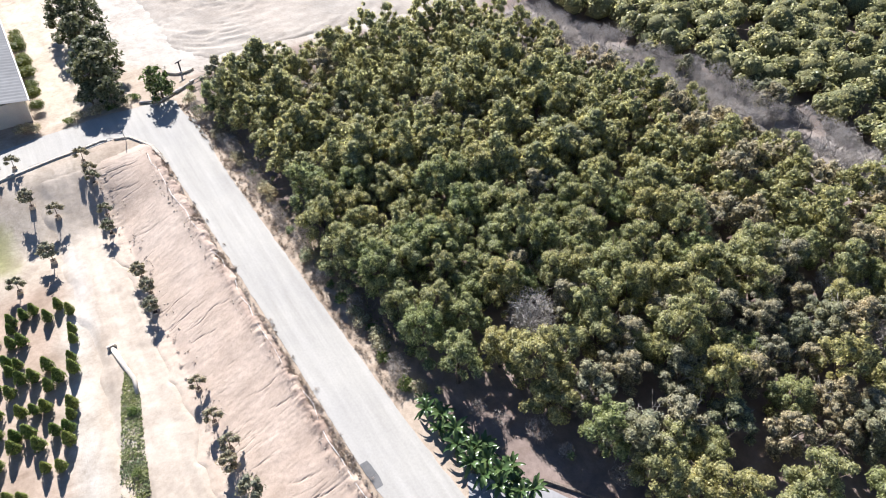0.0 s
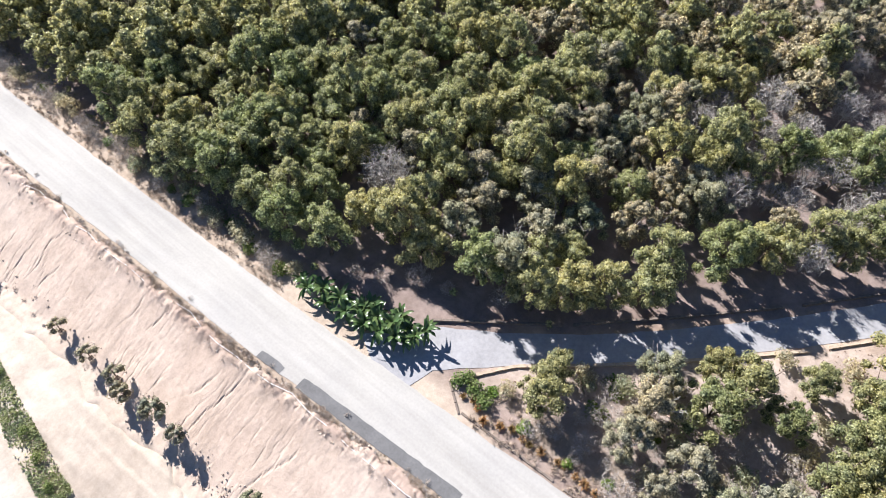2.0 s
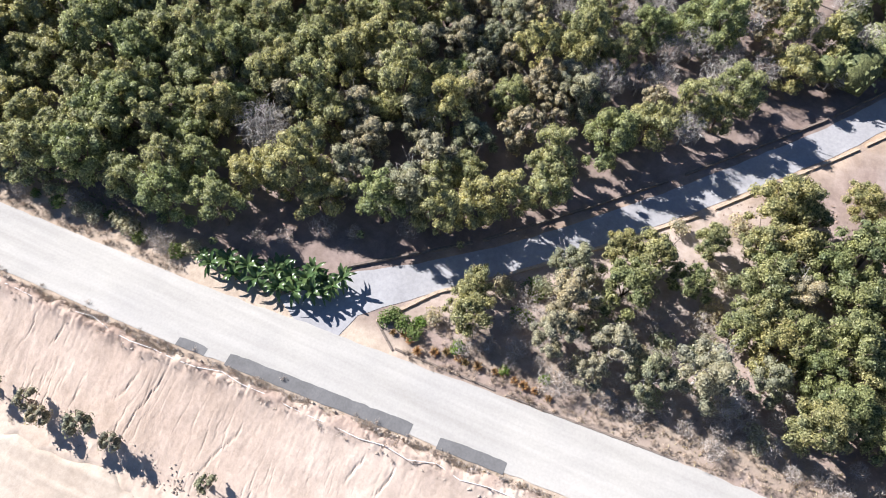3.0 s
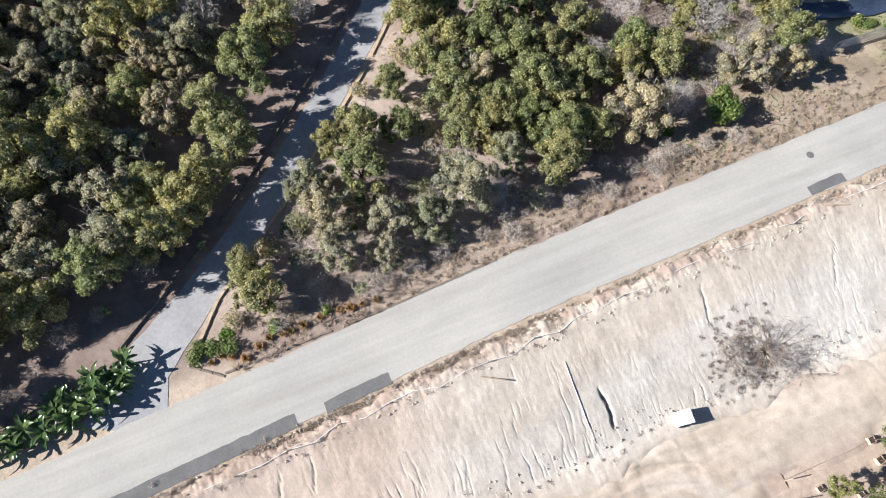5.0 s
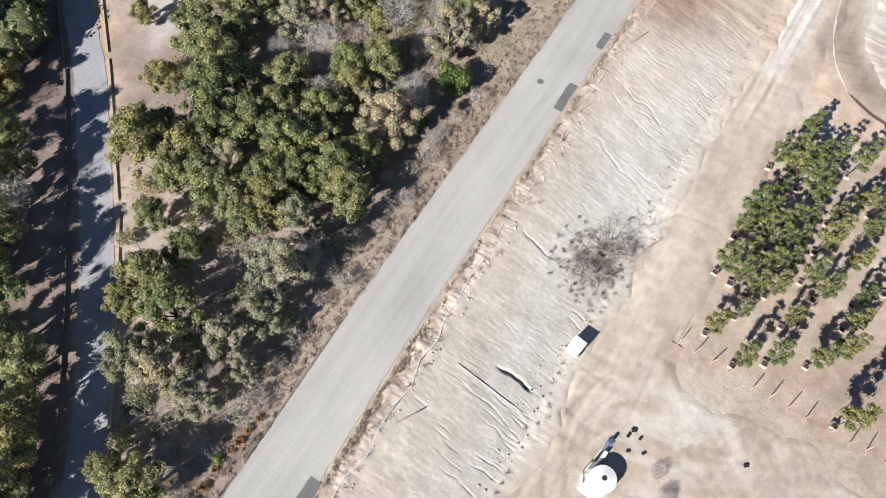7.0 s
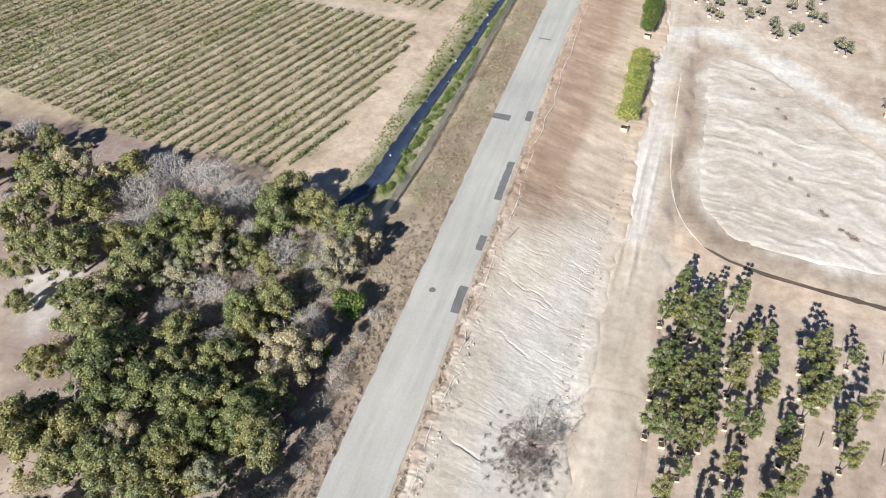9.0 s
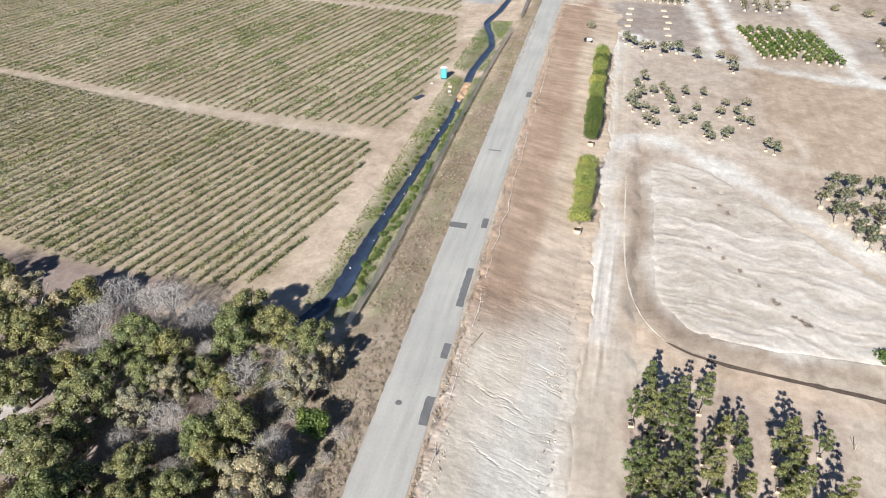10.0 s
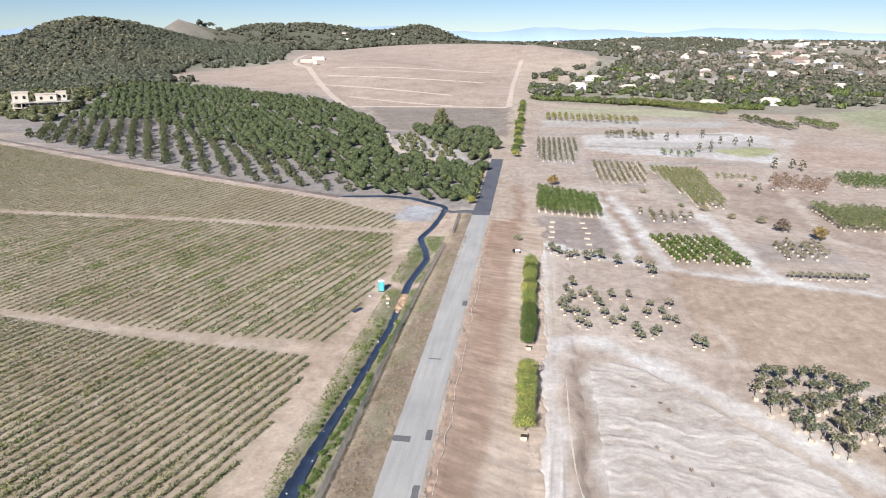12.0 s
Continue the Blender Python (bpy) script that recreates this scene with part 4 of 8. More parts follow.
# kerbs of the driveway
def kerb(name, pts, w, h, mat, label):
    """A low kerb in short stones along a line."""
    root = tagged(new(name), label, "kerb", kind="structure")
    p = np.array(pts, float)
    seg = np.concatenate([[0], np.cumsum(np.hypot(*np.diff(p, axis=0).T))])
    n = int(seg[-1] / 0.92)
    stone = bpy.data.meshes.new("kerb_stone")
    bm = box_bm(0.9, w, h, (0, 0, h / 2), 0.015)
    bm.to_mesh(stone)
    bm.free()
    stone.materials.append(mat)
    r = np.random.default_rng(5)
    for k in range(n):
        s = (k + 0.5) * seg[-1] / n
        x, y = np.interp(s, seg, p[:, 0]), np.interp(s, seg, p[:, 1])
        x2, y2 = np.interp(s + 0.1, seg, p[:, 0]), np.interp(s + 0.1, seg, p[:, 1])
        if r.random() < 0.04:
            continue
        ob = hang("kerb_stone", stone, root)
        ob.matrix_local = pose(x, y, land1(x, y) - 0.05, r.normal(0, 1.5), r.normal(0, 1), math.degrees(math.atan2(y2 - y, x2 - x)) + r.normal(0, 1.2))
    return root


M_KERB_TAN = surface("weathered_kerb", (0.50, 0.40, 0.30), 0.9, 0.2, 4.0, 0.5)
M_KERB_DARK = surface("stained_kerb", (0.22, 0.18, 0.15), 0.9, 0.25, 4.0, 0.5)
kerb("kerb", [(-16.9, -13.0), (-21.3, -9.6), (-26.8, -3.5), (-31.8, 1.9), (-38, 8.3), (-50.5, 19.6), (-64, 31)], 0.28, 0.22, M_KERB_TAN, "tan concrete kerb along the driveway")
kerb("kerb", [(-20.2, -17.6), (-24.6, -12.0), (-27.6, -8.2), (-34.3, -1.3), (-41.6, 5.9), (-54, 17.2), (-67, 27.5)], 0.22, 0.30, M_KERB_DARK, "dark stained low kerb below the avocado trees")
kerb("kerb", [(-16.9, -13.0), (-15.4, -11.0), (-15.6, 2.0), (-16.1, 12.0)], 0.18, 0.14, M_KERB_DARK, "low dark edging between planting and road")

# white irrigation line along the top of the bank, on stakes
pipe_pts = [(float(np.interp(v, [-84, -54, -20, 5, 30, 60, 100, 150], [-5.6, -7.0, -7.9, -8.6, -9.9, -10.2, -10.8, -11.8])), v) for v in np.arange(-80, 150, 2.0)]
_r = np.random.default_rng(11)
pipe = tagged(new("irrigation_line"), "thin white pipe on short timber stakes along the bank", "irrigation pipe")
_line = [(x + _r.normal(0, 0.2), y, land1(x, y) + 0.24 + _r.normal(0, 0.07)) for x, y in pipe_pts]
hang("pipe", mesh_from("pipe", *tube(_line, [0.028] * len(_line), 6), M_WHITE, True), pipe, "sun-bleached white plastic pipe")
_st = bpy.data.meshes.new("stake")
_bm = box_bm(0.06, 0.06, 0.6, (0, 0, 0.15), 0.008)
_bm.to_mesh(_st)
_bm.free()
_st.materials.append(M_STAKE)
for x, y, z in _line[::2]:
    _o = hang("stake", _st, pipe)
    _o.matrix_local = pose(x + 0.05, y, z - 0.2, _r.normal(0, 6), _r.normal(0, 6), _r.uniform(0, 90))
branch_pipe = tagged(new("irrigation_line"), "white pipe running down the eroded bank", "irrigation pipe")
_b = [(-6.6 + k * 0.7, 13.6, land1(-6.6 + k * 0.7, 13.6) + 0.16) for k in range(10)]
hang("pipe", mesh_from("pipe", *tube(_b, [0.03] * len(_b), 6), M_WHITE, True), branch_pipe)
for _x, _y, _a in ((-9.75, 40.5, 72), (-9.7, 36.4, 80), (-7.4, 8.0, 60), (-9.1, 52.0, 75)):
    _s = tagged(part("fallen_post", box_bm(2.2, 0.09, 0.09, (0, 0, 0.045), 0.012), M_STAKE, None), "grey timber post fallen on the bank edge", "post", "fallen posts")
    _s.matrix_world = pose(_x, _y, land1(_x, _y) + 0.18, 0, 3, _a)


def clods(name, poly, n, size, mat, label, r):
    """Loose stones and clods of earth lying about, past counting."""
    xs_, ys_ = [p[0] for p in poly], [p[1] for p in poly]
    x, y = r.uniform(min(xs_), max(xs_), n), r.uniform(min(ys_), max(ys_), n)
    k = inside(x, y, poly) & (vn(x * 0.5, y * 0.5, 18) > r.uniform(0.2, 0.9, n)) & (x > road_x(y) + 3.0)
    x, y = x[k], y[k]
    s = size * r.uniform(0.3, 1.0, len(x)) ** 2 + 0.025
    unit = np.array([(-1, -1, -0.5), (1, -1, -0.5), (1, 1, -0.5), (-1, 1, -0.5), (-0.6, -0.5, 0.7), (0.6, -0.6, 0.6), (0.5, 0.6, 0.7), (-0.6, 0.5, 0.5)])
    v = unit[None] * s[:, None, None] * r.uniform(0.7, 1.3, (len(x), 8, 3)) + np.stack([x, y, land(x, y) + 0.10 + s * 0.3], 1)[:, None]
    f = np.array([(4, 5, 6, 7), (0, 1, 5, 4), (1, 2, 6, 5), (2, 3, 7, 6), (3, 0, 4, 7)])
    return tagged(new(name, mesh_from(name, v.reshape(-1, 3), (np.arange(len(x))[:, None, None] * 8 + f).reshape(-1, 4), mat)), label, "clods", kind="stuff")


M_CLOD = surface("clod", (0.50, 0.42, 0.34), 0.95, 0.3, 4.0, 0.6)
clods("loose_clods", [(-9.0, -82), (-4.6, -82), (-7.0, -28), (-8.4, 20), (-9.2, 50), (-9.8, 62), (-12.0, 62), (-11.2, 20), (-8.6, -28)], 9000, 0.09, M_CLOD, "loose clods and stones along the bank top", np.random.default_rng(31))
clods("loose_clods", [(-1.2, -84), (1.0, -84), (1.0, 60), (-1.2, 60)], 1200, 0.07, M_CLOD, "loose clods at the foot of the bank", np.random.default_rng(32))


# ---- kinds of plant ----
ICO_V = np.array([(0, 0, -1), (0.72, -0.53, -0.45), (-0.28, -0.85, -0.45), (-0.89, 0, -0.45), (-0.28, 0.85, -0.45), (0.72, 0.53, -0.45), (0.28, -0.85, 0.45), (-0.72, -0.53, 0.45), (-0.72, 0.53, 0.45), (0.28, 0.85, 0.45), (0.89, 0, 0.45), (0, 0, 1)])
ICO_F = np.array([(0, 1, 2), (1, 0, 5), (0, 2, 3), (0, 3, 4), (0, 4, 5), (1, 5, 10), (2, 1, 6), (3, 2, 7), (4, 3, 8), (5, 4, 9), (1, 10, 6), (2, 6, 7), (3, 7, 8), (4, 8, 9), (5, 9, 10), (6, 10, 11), (7, 6, 11), (8, 7, 11), (9, 8, 11), (10, 9, 11)])


def far_trees(name, pts, rad, tall, mat, inner, label, category, r, sprays=16, size=0.4, lobes=3):
    """Many far trees, past counting: each a cluster of rough lobes set with leaf sprays."""
    p = np.array(pts, float)
    n = len(p)
    big = rad * r.uniform(0.7, 1.25, n)
    z0 = land(p[:, 0], p[:, 1])
    cs, qs = [], []
    for k in range(lobes):
        q = big * (1.0 if k == 0 else 0.62) * r.uniform(0.85, 1.1, n)
        off = r.normal(0, 0.45 if k else 0.05, (n, 2)) * big[:, None]
        cs.append(np.column_stack([p + off, z0 + big * tall * (0.55 + (0.35 * r.random(n) if k else 0))]))
        qs.append(q)
    c, q = np.concatenate(cs), np.concatenate(qs)
    v = c[:, None] + ICO_V[None] * (0.86 * q)[:, None, None] * r.uniform(0.8, 1.15, (len(c), 12, 1))
    core = (v.reshape(-1, 3), (np.arange(len(c))[:, None, None] * 12 + ICO_F).reshape(-1, 3))
    d = ball_dirs(len(c) * sprays, r)
    d[:, 2] = np.abs(d[:, 2]) * 0.9 + 0.05 - 0.35 * r.random(len(d))
    k = np.repeat(np.arange(len(c)), sprays)
    lv, lf = leaves(c[k] + d * (q[k] * r.uniform(0.8, 1.05, len(k)))[:, None], d + np.array([0, 0, 0.5]), size * rad, r, spread=0.5)
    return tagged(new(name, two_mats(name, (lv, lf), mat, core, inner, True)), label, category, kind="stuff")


def limbs(r, height, spread, n, base=0.11, mat=M_BARK, seg=6, twigs=0):
    """A tapered trunk that forks into limbs."""
    chunks = []
    fork = height * r.uniform(0.22, 0.32)
    lean = r.normal(0, 0.12, 2)
    chunks.append(tube([(0, 0, -0.25), (lean[0] * 0.3, lean[1] * 0.3, fork * 0.5), (lean[0], lean[1], fork)], [base * 1.35, base, base * 0.8], seg))
    ends = []
    for k in range(n):
        a = 2 * math.pi * (k + r.uniform(-0.3, 0.3)) / n
        out = spread * r.uniform(0.45, 0.9)
        top = height * r.uniform(0.62, 0.95)
        p = [(lean[0], lean[1], fork), (lean[0] + math.cos(a) * out * 0.4, lean[1] + math.sin(a) * out * 0.4, fork + (top - fork) * 0.45), (lean[0] + math.cos(a) * out, lean[1] + math.sin(a) * out, top)]
        chunks.append(tube(p, [base * 0.6, base * 0.38, base * 0.12], max(4, seg - 1)))
        ends.append(p)
        for _ in range(twigs):
            t = r.uniform(0.25, 1.0)
            s = np.array(p[1]) * (1 - t) + np.array(p[2]) * t
            d = ball_dirs(1, r)[0] * np.array([1, 1, 0.7]) + np.array([0, 0, 0.5])
            l = r.uniform(0.4, 1.1) * height * 0.16
            e = s + d * l
            chunks.append(tube([tuple(s), tuple(s + d * l * 0.5 + r.normal(0, 0.05, 3)), tuple(e)], [base * 0.16, base * 0.11, base * 0.05], 3))
            for _ in range(2):
                d2 = d + r.normal(0, 0.6, 3)
                q = s + d * l * r.uniform(0.4, 1.0)
                chunks.append(tube([tuple(q), tuple(q + d2 * l * 0.6)], [base * 0.08, base * 0.04], 3))
    return mesh_from("trunk", *join(chunks), mat, True)


def crown_lobes(r, radius, height, low, n):
    """Rounded shoots of many sizes that make up an uneven crown."""
    out = []
    stretch = r.uniform(0.85, 1.15, 2)
    for k in range(n):
        a = k * 2.399 + r.uniform(-0.6, 0.6)
        t = (k + 0.5) / n
        z = low + (height - low) * (1 - t * 0.85) + r.normal(0, height * 0.075)
        reach = radius * math.sqrt(max(0.05, 1 - (1 - t * 0.95) ** 2.2)) * r.uniform(0.35, 1.05)
        out.append((math.cos(a) * reach * stretch[0], math.sin(a) * reach * stretch[1], z - radius * 0.25, radius * r.uniform(0.14, 0.31)))
    return out


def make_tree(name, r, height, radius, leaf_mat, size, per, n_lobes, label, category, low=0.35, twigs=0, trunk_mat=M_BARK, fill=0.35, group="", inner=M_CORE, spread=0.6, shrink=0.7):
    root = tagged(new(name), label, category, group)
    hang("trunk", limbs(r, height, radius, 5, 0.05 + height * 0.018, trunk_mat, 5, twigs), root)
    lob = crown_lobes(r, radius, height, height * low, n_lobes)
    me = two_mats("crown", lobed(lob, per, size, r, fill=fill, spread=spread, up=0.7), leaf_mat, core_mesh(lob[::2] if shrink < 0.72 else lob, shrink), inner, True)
    hang("crown", me, root)
    return root


used = set()


def place(proto, x, y, scale=1.0, turn=0.0, sink=0.0, label=None, tall=1.0):
    """Sets the first plant of a kind at its place, and copies of it at the next ones."""
    m = pose(x, y, land1(x, y) - sink, 0, 0, turn)
    if proto.name in used:
        ob = copy_thing(proto, m)
    else:
        used.add(proto.name)
        ob = proto
        ob.matrix_basis = m
    ob.scale = (scale, scale, scale * tall)
    if label:
        ob["label"] = label
    return ob


_g = "avocado trees in the grove"
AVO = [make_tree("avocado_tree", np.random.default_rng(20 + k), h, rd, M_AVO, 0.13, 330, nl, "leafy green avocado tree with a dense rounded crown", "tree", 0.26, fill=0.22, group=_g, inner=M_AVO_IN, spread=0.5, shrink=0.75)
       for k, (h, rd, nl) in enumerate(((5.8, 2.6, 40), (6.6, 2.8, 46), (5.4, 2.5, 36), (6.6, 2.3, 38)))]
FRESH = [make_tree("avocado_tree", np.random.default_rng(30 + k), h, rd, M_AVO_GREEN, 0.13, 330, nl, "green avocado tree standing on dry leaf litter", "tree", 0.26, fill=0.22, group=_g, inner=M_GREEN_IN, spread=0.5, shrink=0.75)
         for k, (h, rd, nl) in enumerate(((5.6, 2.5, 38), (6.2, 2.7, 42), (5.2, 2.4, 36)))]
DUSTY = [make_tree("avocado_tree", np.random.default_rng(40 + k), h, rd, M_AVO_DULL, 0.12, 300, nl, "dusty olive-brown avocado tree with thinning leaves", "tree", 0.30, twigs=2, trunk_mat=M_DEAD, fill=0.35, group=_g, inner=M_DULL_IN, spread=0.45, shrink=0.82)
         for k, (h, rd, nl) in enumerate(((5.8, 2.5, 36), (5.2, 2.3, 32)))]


def make_bare(name, r, height, radius, mat, label, category, n=9, twigs=8, wisps=0):
    root = tagged(new(name), label, category)
    hang("trunk", limbs(r, height, radius, n, 0.03 + height * 0.014, mat, 4, twigs), root)
    if wisps:
        d = ball_dirs(wisps, r) * np.array([1, 1, 0.75])
        c = d * radius * r.uniform(0.5, 1.0, wisps)[:, None] + np.array([0, 0, height * 0.62])
        c = c[c[:, 2] > 0.15]
        hang("brushwood", mesh_from("brushwood", *leaves(c, ball_dirs(len(c), r), 0.036, r, long=17.0, spread=0.5), mat), root)
    return root


BARE = [make_bare("bare_tree", np.random.default_rng(60 + k), h, rd, M_DEAD, "bare grey dead avocado tree with many fine branches", "tree", 8, 3, 850) for k, (h, rd) in enumerate(((4.8, 2.1), (4.2, 1.8)))]
BUSH = [make_bare("dry_shrub", np.random.default_rng(70 + k), h, rd, M_BRUSH, "dry grey-brown twiggy shrub on bare ground", "shrub", 7, 2, 420) for k, (h, rd) in enumerate(((1.7, 1.5), (1.3, 1.2)))]


def make_shrub(name, r, radius, height, mat, size, per, label, category, n=8):
    root = tagged(new(name), label, category)
    hang("stem", mesh_from("stem", *join([tube([(0, 0, -0.1), (math.cos(k * 2.1) * radius * 0.5, math.sin(k * 2.1) * radius * 0.5, height * 0.6)], [0.03, 0.012], 4) for k in range(4)]), M_BARK), root)
    lob = [(math.cos(k * 2.4) * radius * 0.55 * (k / n) ** 0.5, math.sin(k * 2.4) * radius * 0.55 * (k / n) ** 0.5, height * r.uniform(0.35, 0.65), radius * r.uniform(0.35, 0.5)) for k in range(n)]
    hang("foliage", mesh_from("foliage", *lobed(lob, per, size, r), mat), root)
    return root


SHRUB_DULL = [make_shrub("dusty_shrub", np.random.default_rng(80 + k), 1.5, 1.6, M_AVO_DULL, 0.15, 260, "dusty olive shrub growing on dry bare ground", "shrub") for k in range(2)]
SHRUB_GREEN = make_shrub("green_shrub", np.random.default_rng(85), 1.1, 0.9, M_GRASSY, 0.15, 280, "small bright green leafy shrub in dry ground", "shrub")
M_FRESH = leaf_material("fresh_leaf", (0.055, 0.095, 0.02), (0.12, 0.185, 0.045), (0.22, 0.285, 0.095), 0.5, 0.4)
M_ROUND_LEAF = leaf_material("round_leaf", (0.08, 0.135, 0.02), (0.19, 0.28, 0.045), (0.33, 0.41, 0.10), 0.5, 0.4)
PATCH_GREEN = make_shrub("nasturtium_patch", np.random.default_rng(86), 1.0, 0.4, M_ROUND_LEAF, 0.16, 300, "low patch of bright green round leaves", "plant patch", 9)
M_RUST = leaf_material("rusty_blade", (0.20, 0.10, 0.04), (0.34, 0.19, 0.08), (0.42, 0.30, 0.13), 0.6, 0.3)
M_STRAW = leaf_material("straw_blade", (0.28, 0.20, 0.11), (0.42, 0.33, 0.20), (0.52, 0.44, 0.30), 0.8, 0.3)


def make_tuft(name, r, mat, radius, height, n, label, category="grass tuft"):
    a, l = r.uniform(0, 2 * math.pi, n), r.uniform(0.35, 1.0, n)
    vs, fs = [], []
    for k in range(n):
        c, s = math.cos(a[k]), math.sin(a[k])
        w = 0.035
        q = radius * l[k]
        z = height * r.uniform(0.6, 1.0)
        vs += [(c * 0.04 - s * w, s * 0.04 + c * w, -0.03), (c * 0.04 + s * w, s * 0.04 - c * w, -0.03), (c * q * 0.6 + s * w, s * q * 0.6 - c * w, z), (c * q * 0.6 - s * w, s * q * 0.6 + c * w, z), (c * q, s * q, z * 0.75)]
        fs += [(5 * k, 5 * k + 1, 5 * k + 2, 5 * k + 3), (5 * k + 3, 5 * k + 2, 5 * k + 4)]
    return tagged(new(name, mesh_from(name, vs, fs, mat)), label, category)


TUFT_RUST = make_tuft("rusty_grass", np.random.default_rng(90), M_RUST, 0.55, 0.4, 70, "rust-orange clump of ornamental grass beside the road", "grass")


def make_banana(r, n, size, label):
    root = tagged(new("banana_plant"), label, "banana plant", "banana plants by the driveway")
    stem = tube([(0, 0, -0.2), (0.04, 0.02, size * 0.5), (0.08, 0.02, size * 0.85)], [0.13, 0.10, 0.06], 8)
    hang("stem", mesh_from("stem", *stem, surface("banana_stem", (0.25, 0.24, 0.11), 0.6, 0.2), True), root)
    for k in range(n):
        a = k * 2.4 + r.uniform(-0.3, 0.3)
        L, W = size * r.uniform(0.95, 1.35), size * r.uniform(0.085, 0.125)
        lift = r.uniform(0.25, 1.0)
        vs, fs = [], []
        for j in range(9):
            t = j / 8
            d = L * t * (0.55 + 0.25 * (1 - lift))
            z = size * 0.75 + L * (lift * t - 0.75 * t * t * (0.6 + 0.4 * (1 - lift)))
            w = W * math.sin(math.pi * min(1, 0.12 + 0.88 * t)) ** 0.6 * (1 if j else 0.15) + 0.012
            jag = 1 + 0.15 * ((j * 7 + k) % 3 - 1)
            for q, dz in ((-1, 0.10), (0, 0), (1, 0.10)):
                vs.append((math.cos(a) * d - math.sin(a) * w * q * jag, math.sin(a) * d + math.cos(a) * w * q * jag, z + dz * size * 0.35))
        for j in range(8):
            for q in range(2):
                fs.append((j * 3 + q, j * 3 + q + 1, j * 3 + q + 4, j * 3 + q + 3))
        hang("leaf", mesh_from("leaf", vs, fs, M_BANANA, True), root)
    return root


BANANA = [make_banana(np.random.default_rng(95 + k), n, s, "tall banana plant with broad glossy torn leaves") for k, (n, s) in enumerate(((14, 2.3), (12, 2.0)))]

# ---- the avocado grove west of the road ----
def scatter(poly, gap, r, jitter=0.33):
    xs_, ys_ = [p[0] for p in poly], [p[1] for p in poly]
    pts = []
    row = 0
    y = min(ys_)
    while y < max(ys_):
        x = min(xs_) + (gap / 2 if row % 2 else 0)
        while x < max(xs_):
            q = (x + r.normal(0, gap * jitter * 0.5), y + r.normal(0, gap * jitter * 0.5))
            if inside(np.array([q[0]]), np.array([q[1]]), poly)[0]:
                pts.append(q)
            x += gap
        y += gap * 0.866
        row += 1
    return pts


r_ = np.random.default_rng(101)
NEAR = 62.0
EDGE_GREEN = ((-18.9, -33.4), (-19.8, -29.0), (-19.2, -42.7), (-25.6, -16.9), (-26.6, -11.8), (-31.2, -7.4), (-33.6, -4.6), (-29.0, -9.6), (-19.3, -38.0), (-24.0, -28.4), (-28.2, -25.0), (-36.5, -5.2), (-41.0, -1.0), (-44.0, 1.6), (-47.5, 4.5), (-51, 8), (-24.4, -22.0))
EDGE_DUSTY = ((-31.4, -20.9), (-35.5, -17.9), (-27.5, -20.8), (-32.1, -14.7), (-35.6, -12.6), (-27.6, -15.4), (-38.5, -9.0), (-40.5, -15.0))
for x, y in EDGE_GREEN:
    place(AVO[r_.integers(4)], x, y, r_.uniform(0.85, 1.02), r_.uniform(0, 360))
for x, y in EDGE_DUSTY:
    place(DUSTY[r_.integers(2)], x, y, r_.uniform(0.85, 1.05), r_.uniform(0, 360))
place(BARE[0], -28.3, -29.3, 1.0, 40)
for x, y in ((-59.8, -1.6), (-52.0, 6.6), (-65.4, 0.7), (-60.6, 6.7), (-60.9, -5.7), (-28.4, -29.8), (-45.4, 4.8), (-69.2, 6.7)):
    place(BARE[r_.integers(2)], x, y, r_.uniform(1.0, 1.25), r_.uniform(0, 360))
_taken = np.array(EDGE_GREEN + EDGE_DUSTY + ((-28.3, -29.3),) + ((-59.8, -1.6), (-52.0, 6.6), (-65.4, 0.7), (-60.6, 6.7), (-60.9, -5.7), (-28.4, -29.8), (-45.4, 4.8), (-69.2, 6.7)))
GROVE = [(-16.4, -91), (-17.1, -60), (-18.2, -31), (-21.0, -27.5), (-25.0, -18.5), (-28.6, -10.6), (-38, -1.6), (-51, 10.5), (-63, 21.5), (-74, 14), (-74, -20), (-68, -55), (-62, -88)]
far_green, far_dusty = [], []
for x, y in scatter(GROVE, 3.35, r_):
    if np.hypot(_taken[:, 0] - x, _taken[:, 1] - y).min() < 2.7:
        continue
    dull = sst(-40, 0, y + (x + 17) * -0.35) * 0.62 + 0.06
    gap_side = sst(-56, -68, x)
    u = r_.random()
    sc = r_.uniform(0.76, 1.06)
    thinned = 0.62 * float(sst(-14, 0, y) * sst(-44, -52, x))
    if thinned and r_.random() < thinned:
        v = r_.random()
        place(BARE[r_.integers(2)] if v < 0.6 else BUSH[r_.integers(2)] if v < 0.8 else DUSTY[r_.integers(2)], x, y, sc * (1.0 if v < 0.8 else 0.7), r_.uniform(0, 360))
    elif math.hypot(x, y) > NEAR and u > 0.1:
        (far_dusty if u < 0.05 + dull * 0.55 + 0.25 * gap_side else far_green).append((x, y))
    elif u < 0.03 + 0.12 * gap_side:
        place(BARE[r_.integers(2)], x, y, sc, r_.uniform(0, 360))
    elif u < 0.05 + dull * 0.55 + 0.25 * gap_side:
        place(DUSTY[r_.integers(2)], x, y, sc, r_.uniform(0, 360))
    elif u > 0.985:
        place(SHRUB_DULL[r_.integers(2)], x, y, sc, r_.uniform(0, 360))
    else:
        place(AVO[r_.integers(4)], x, y, sc, r_.uniform(0, 360), tall=r_.uniform(0.92, 1.25))


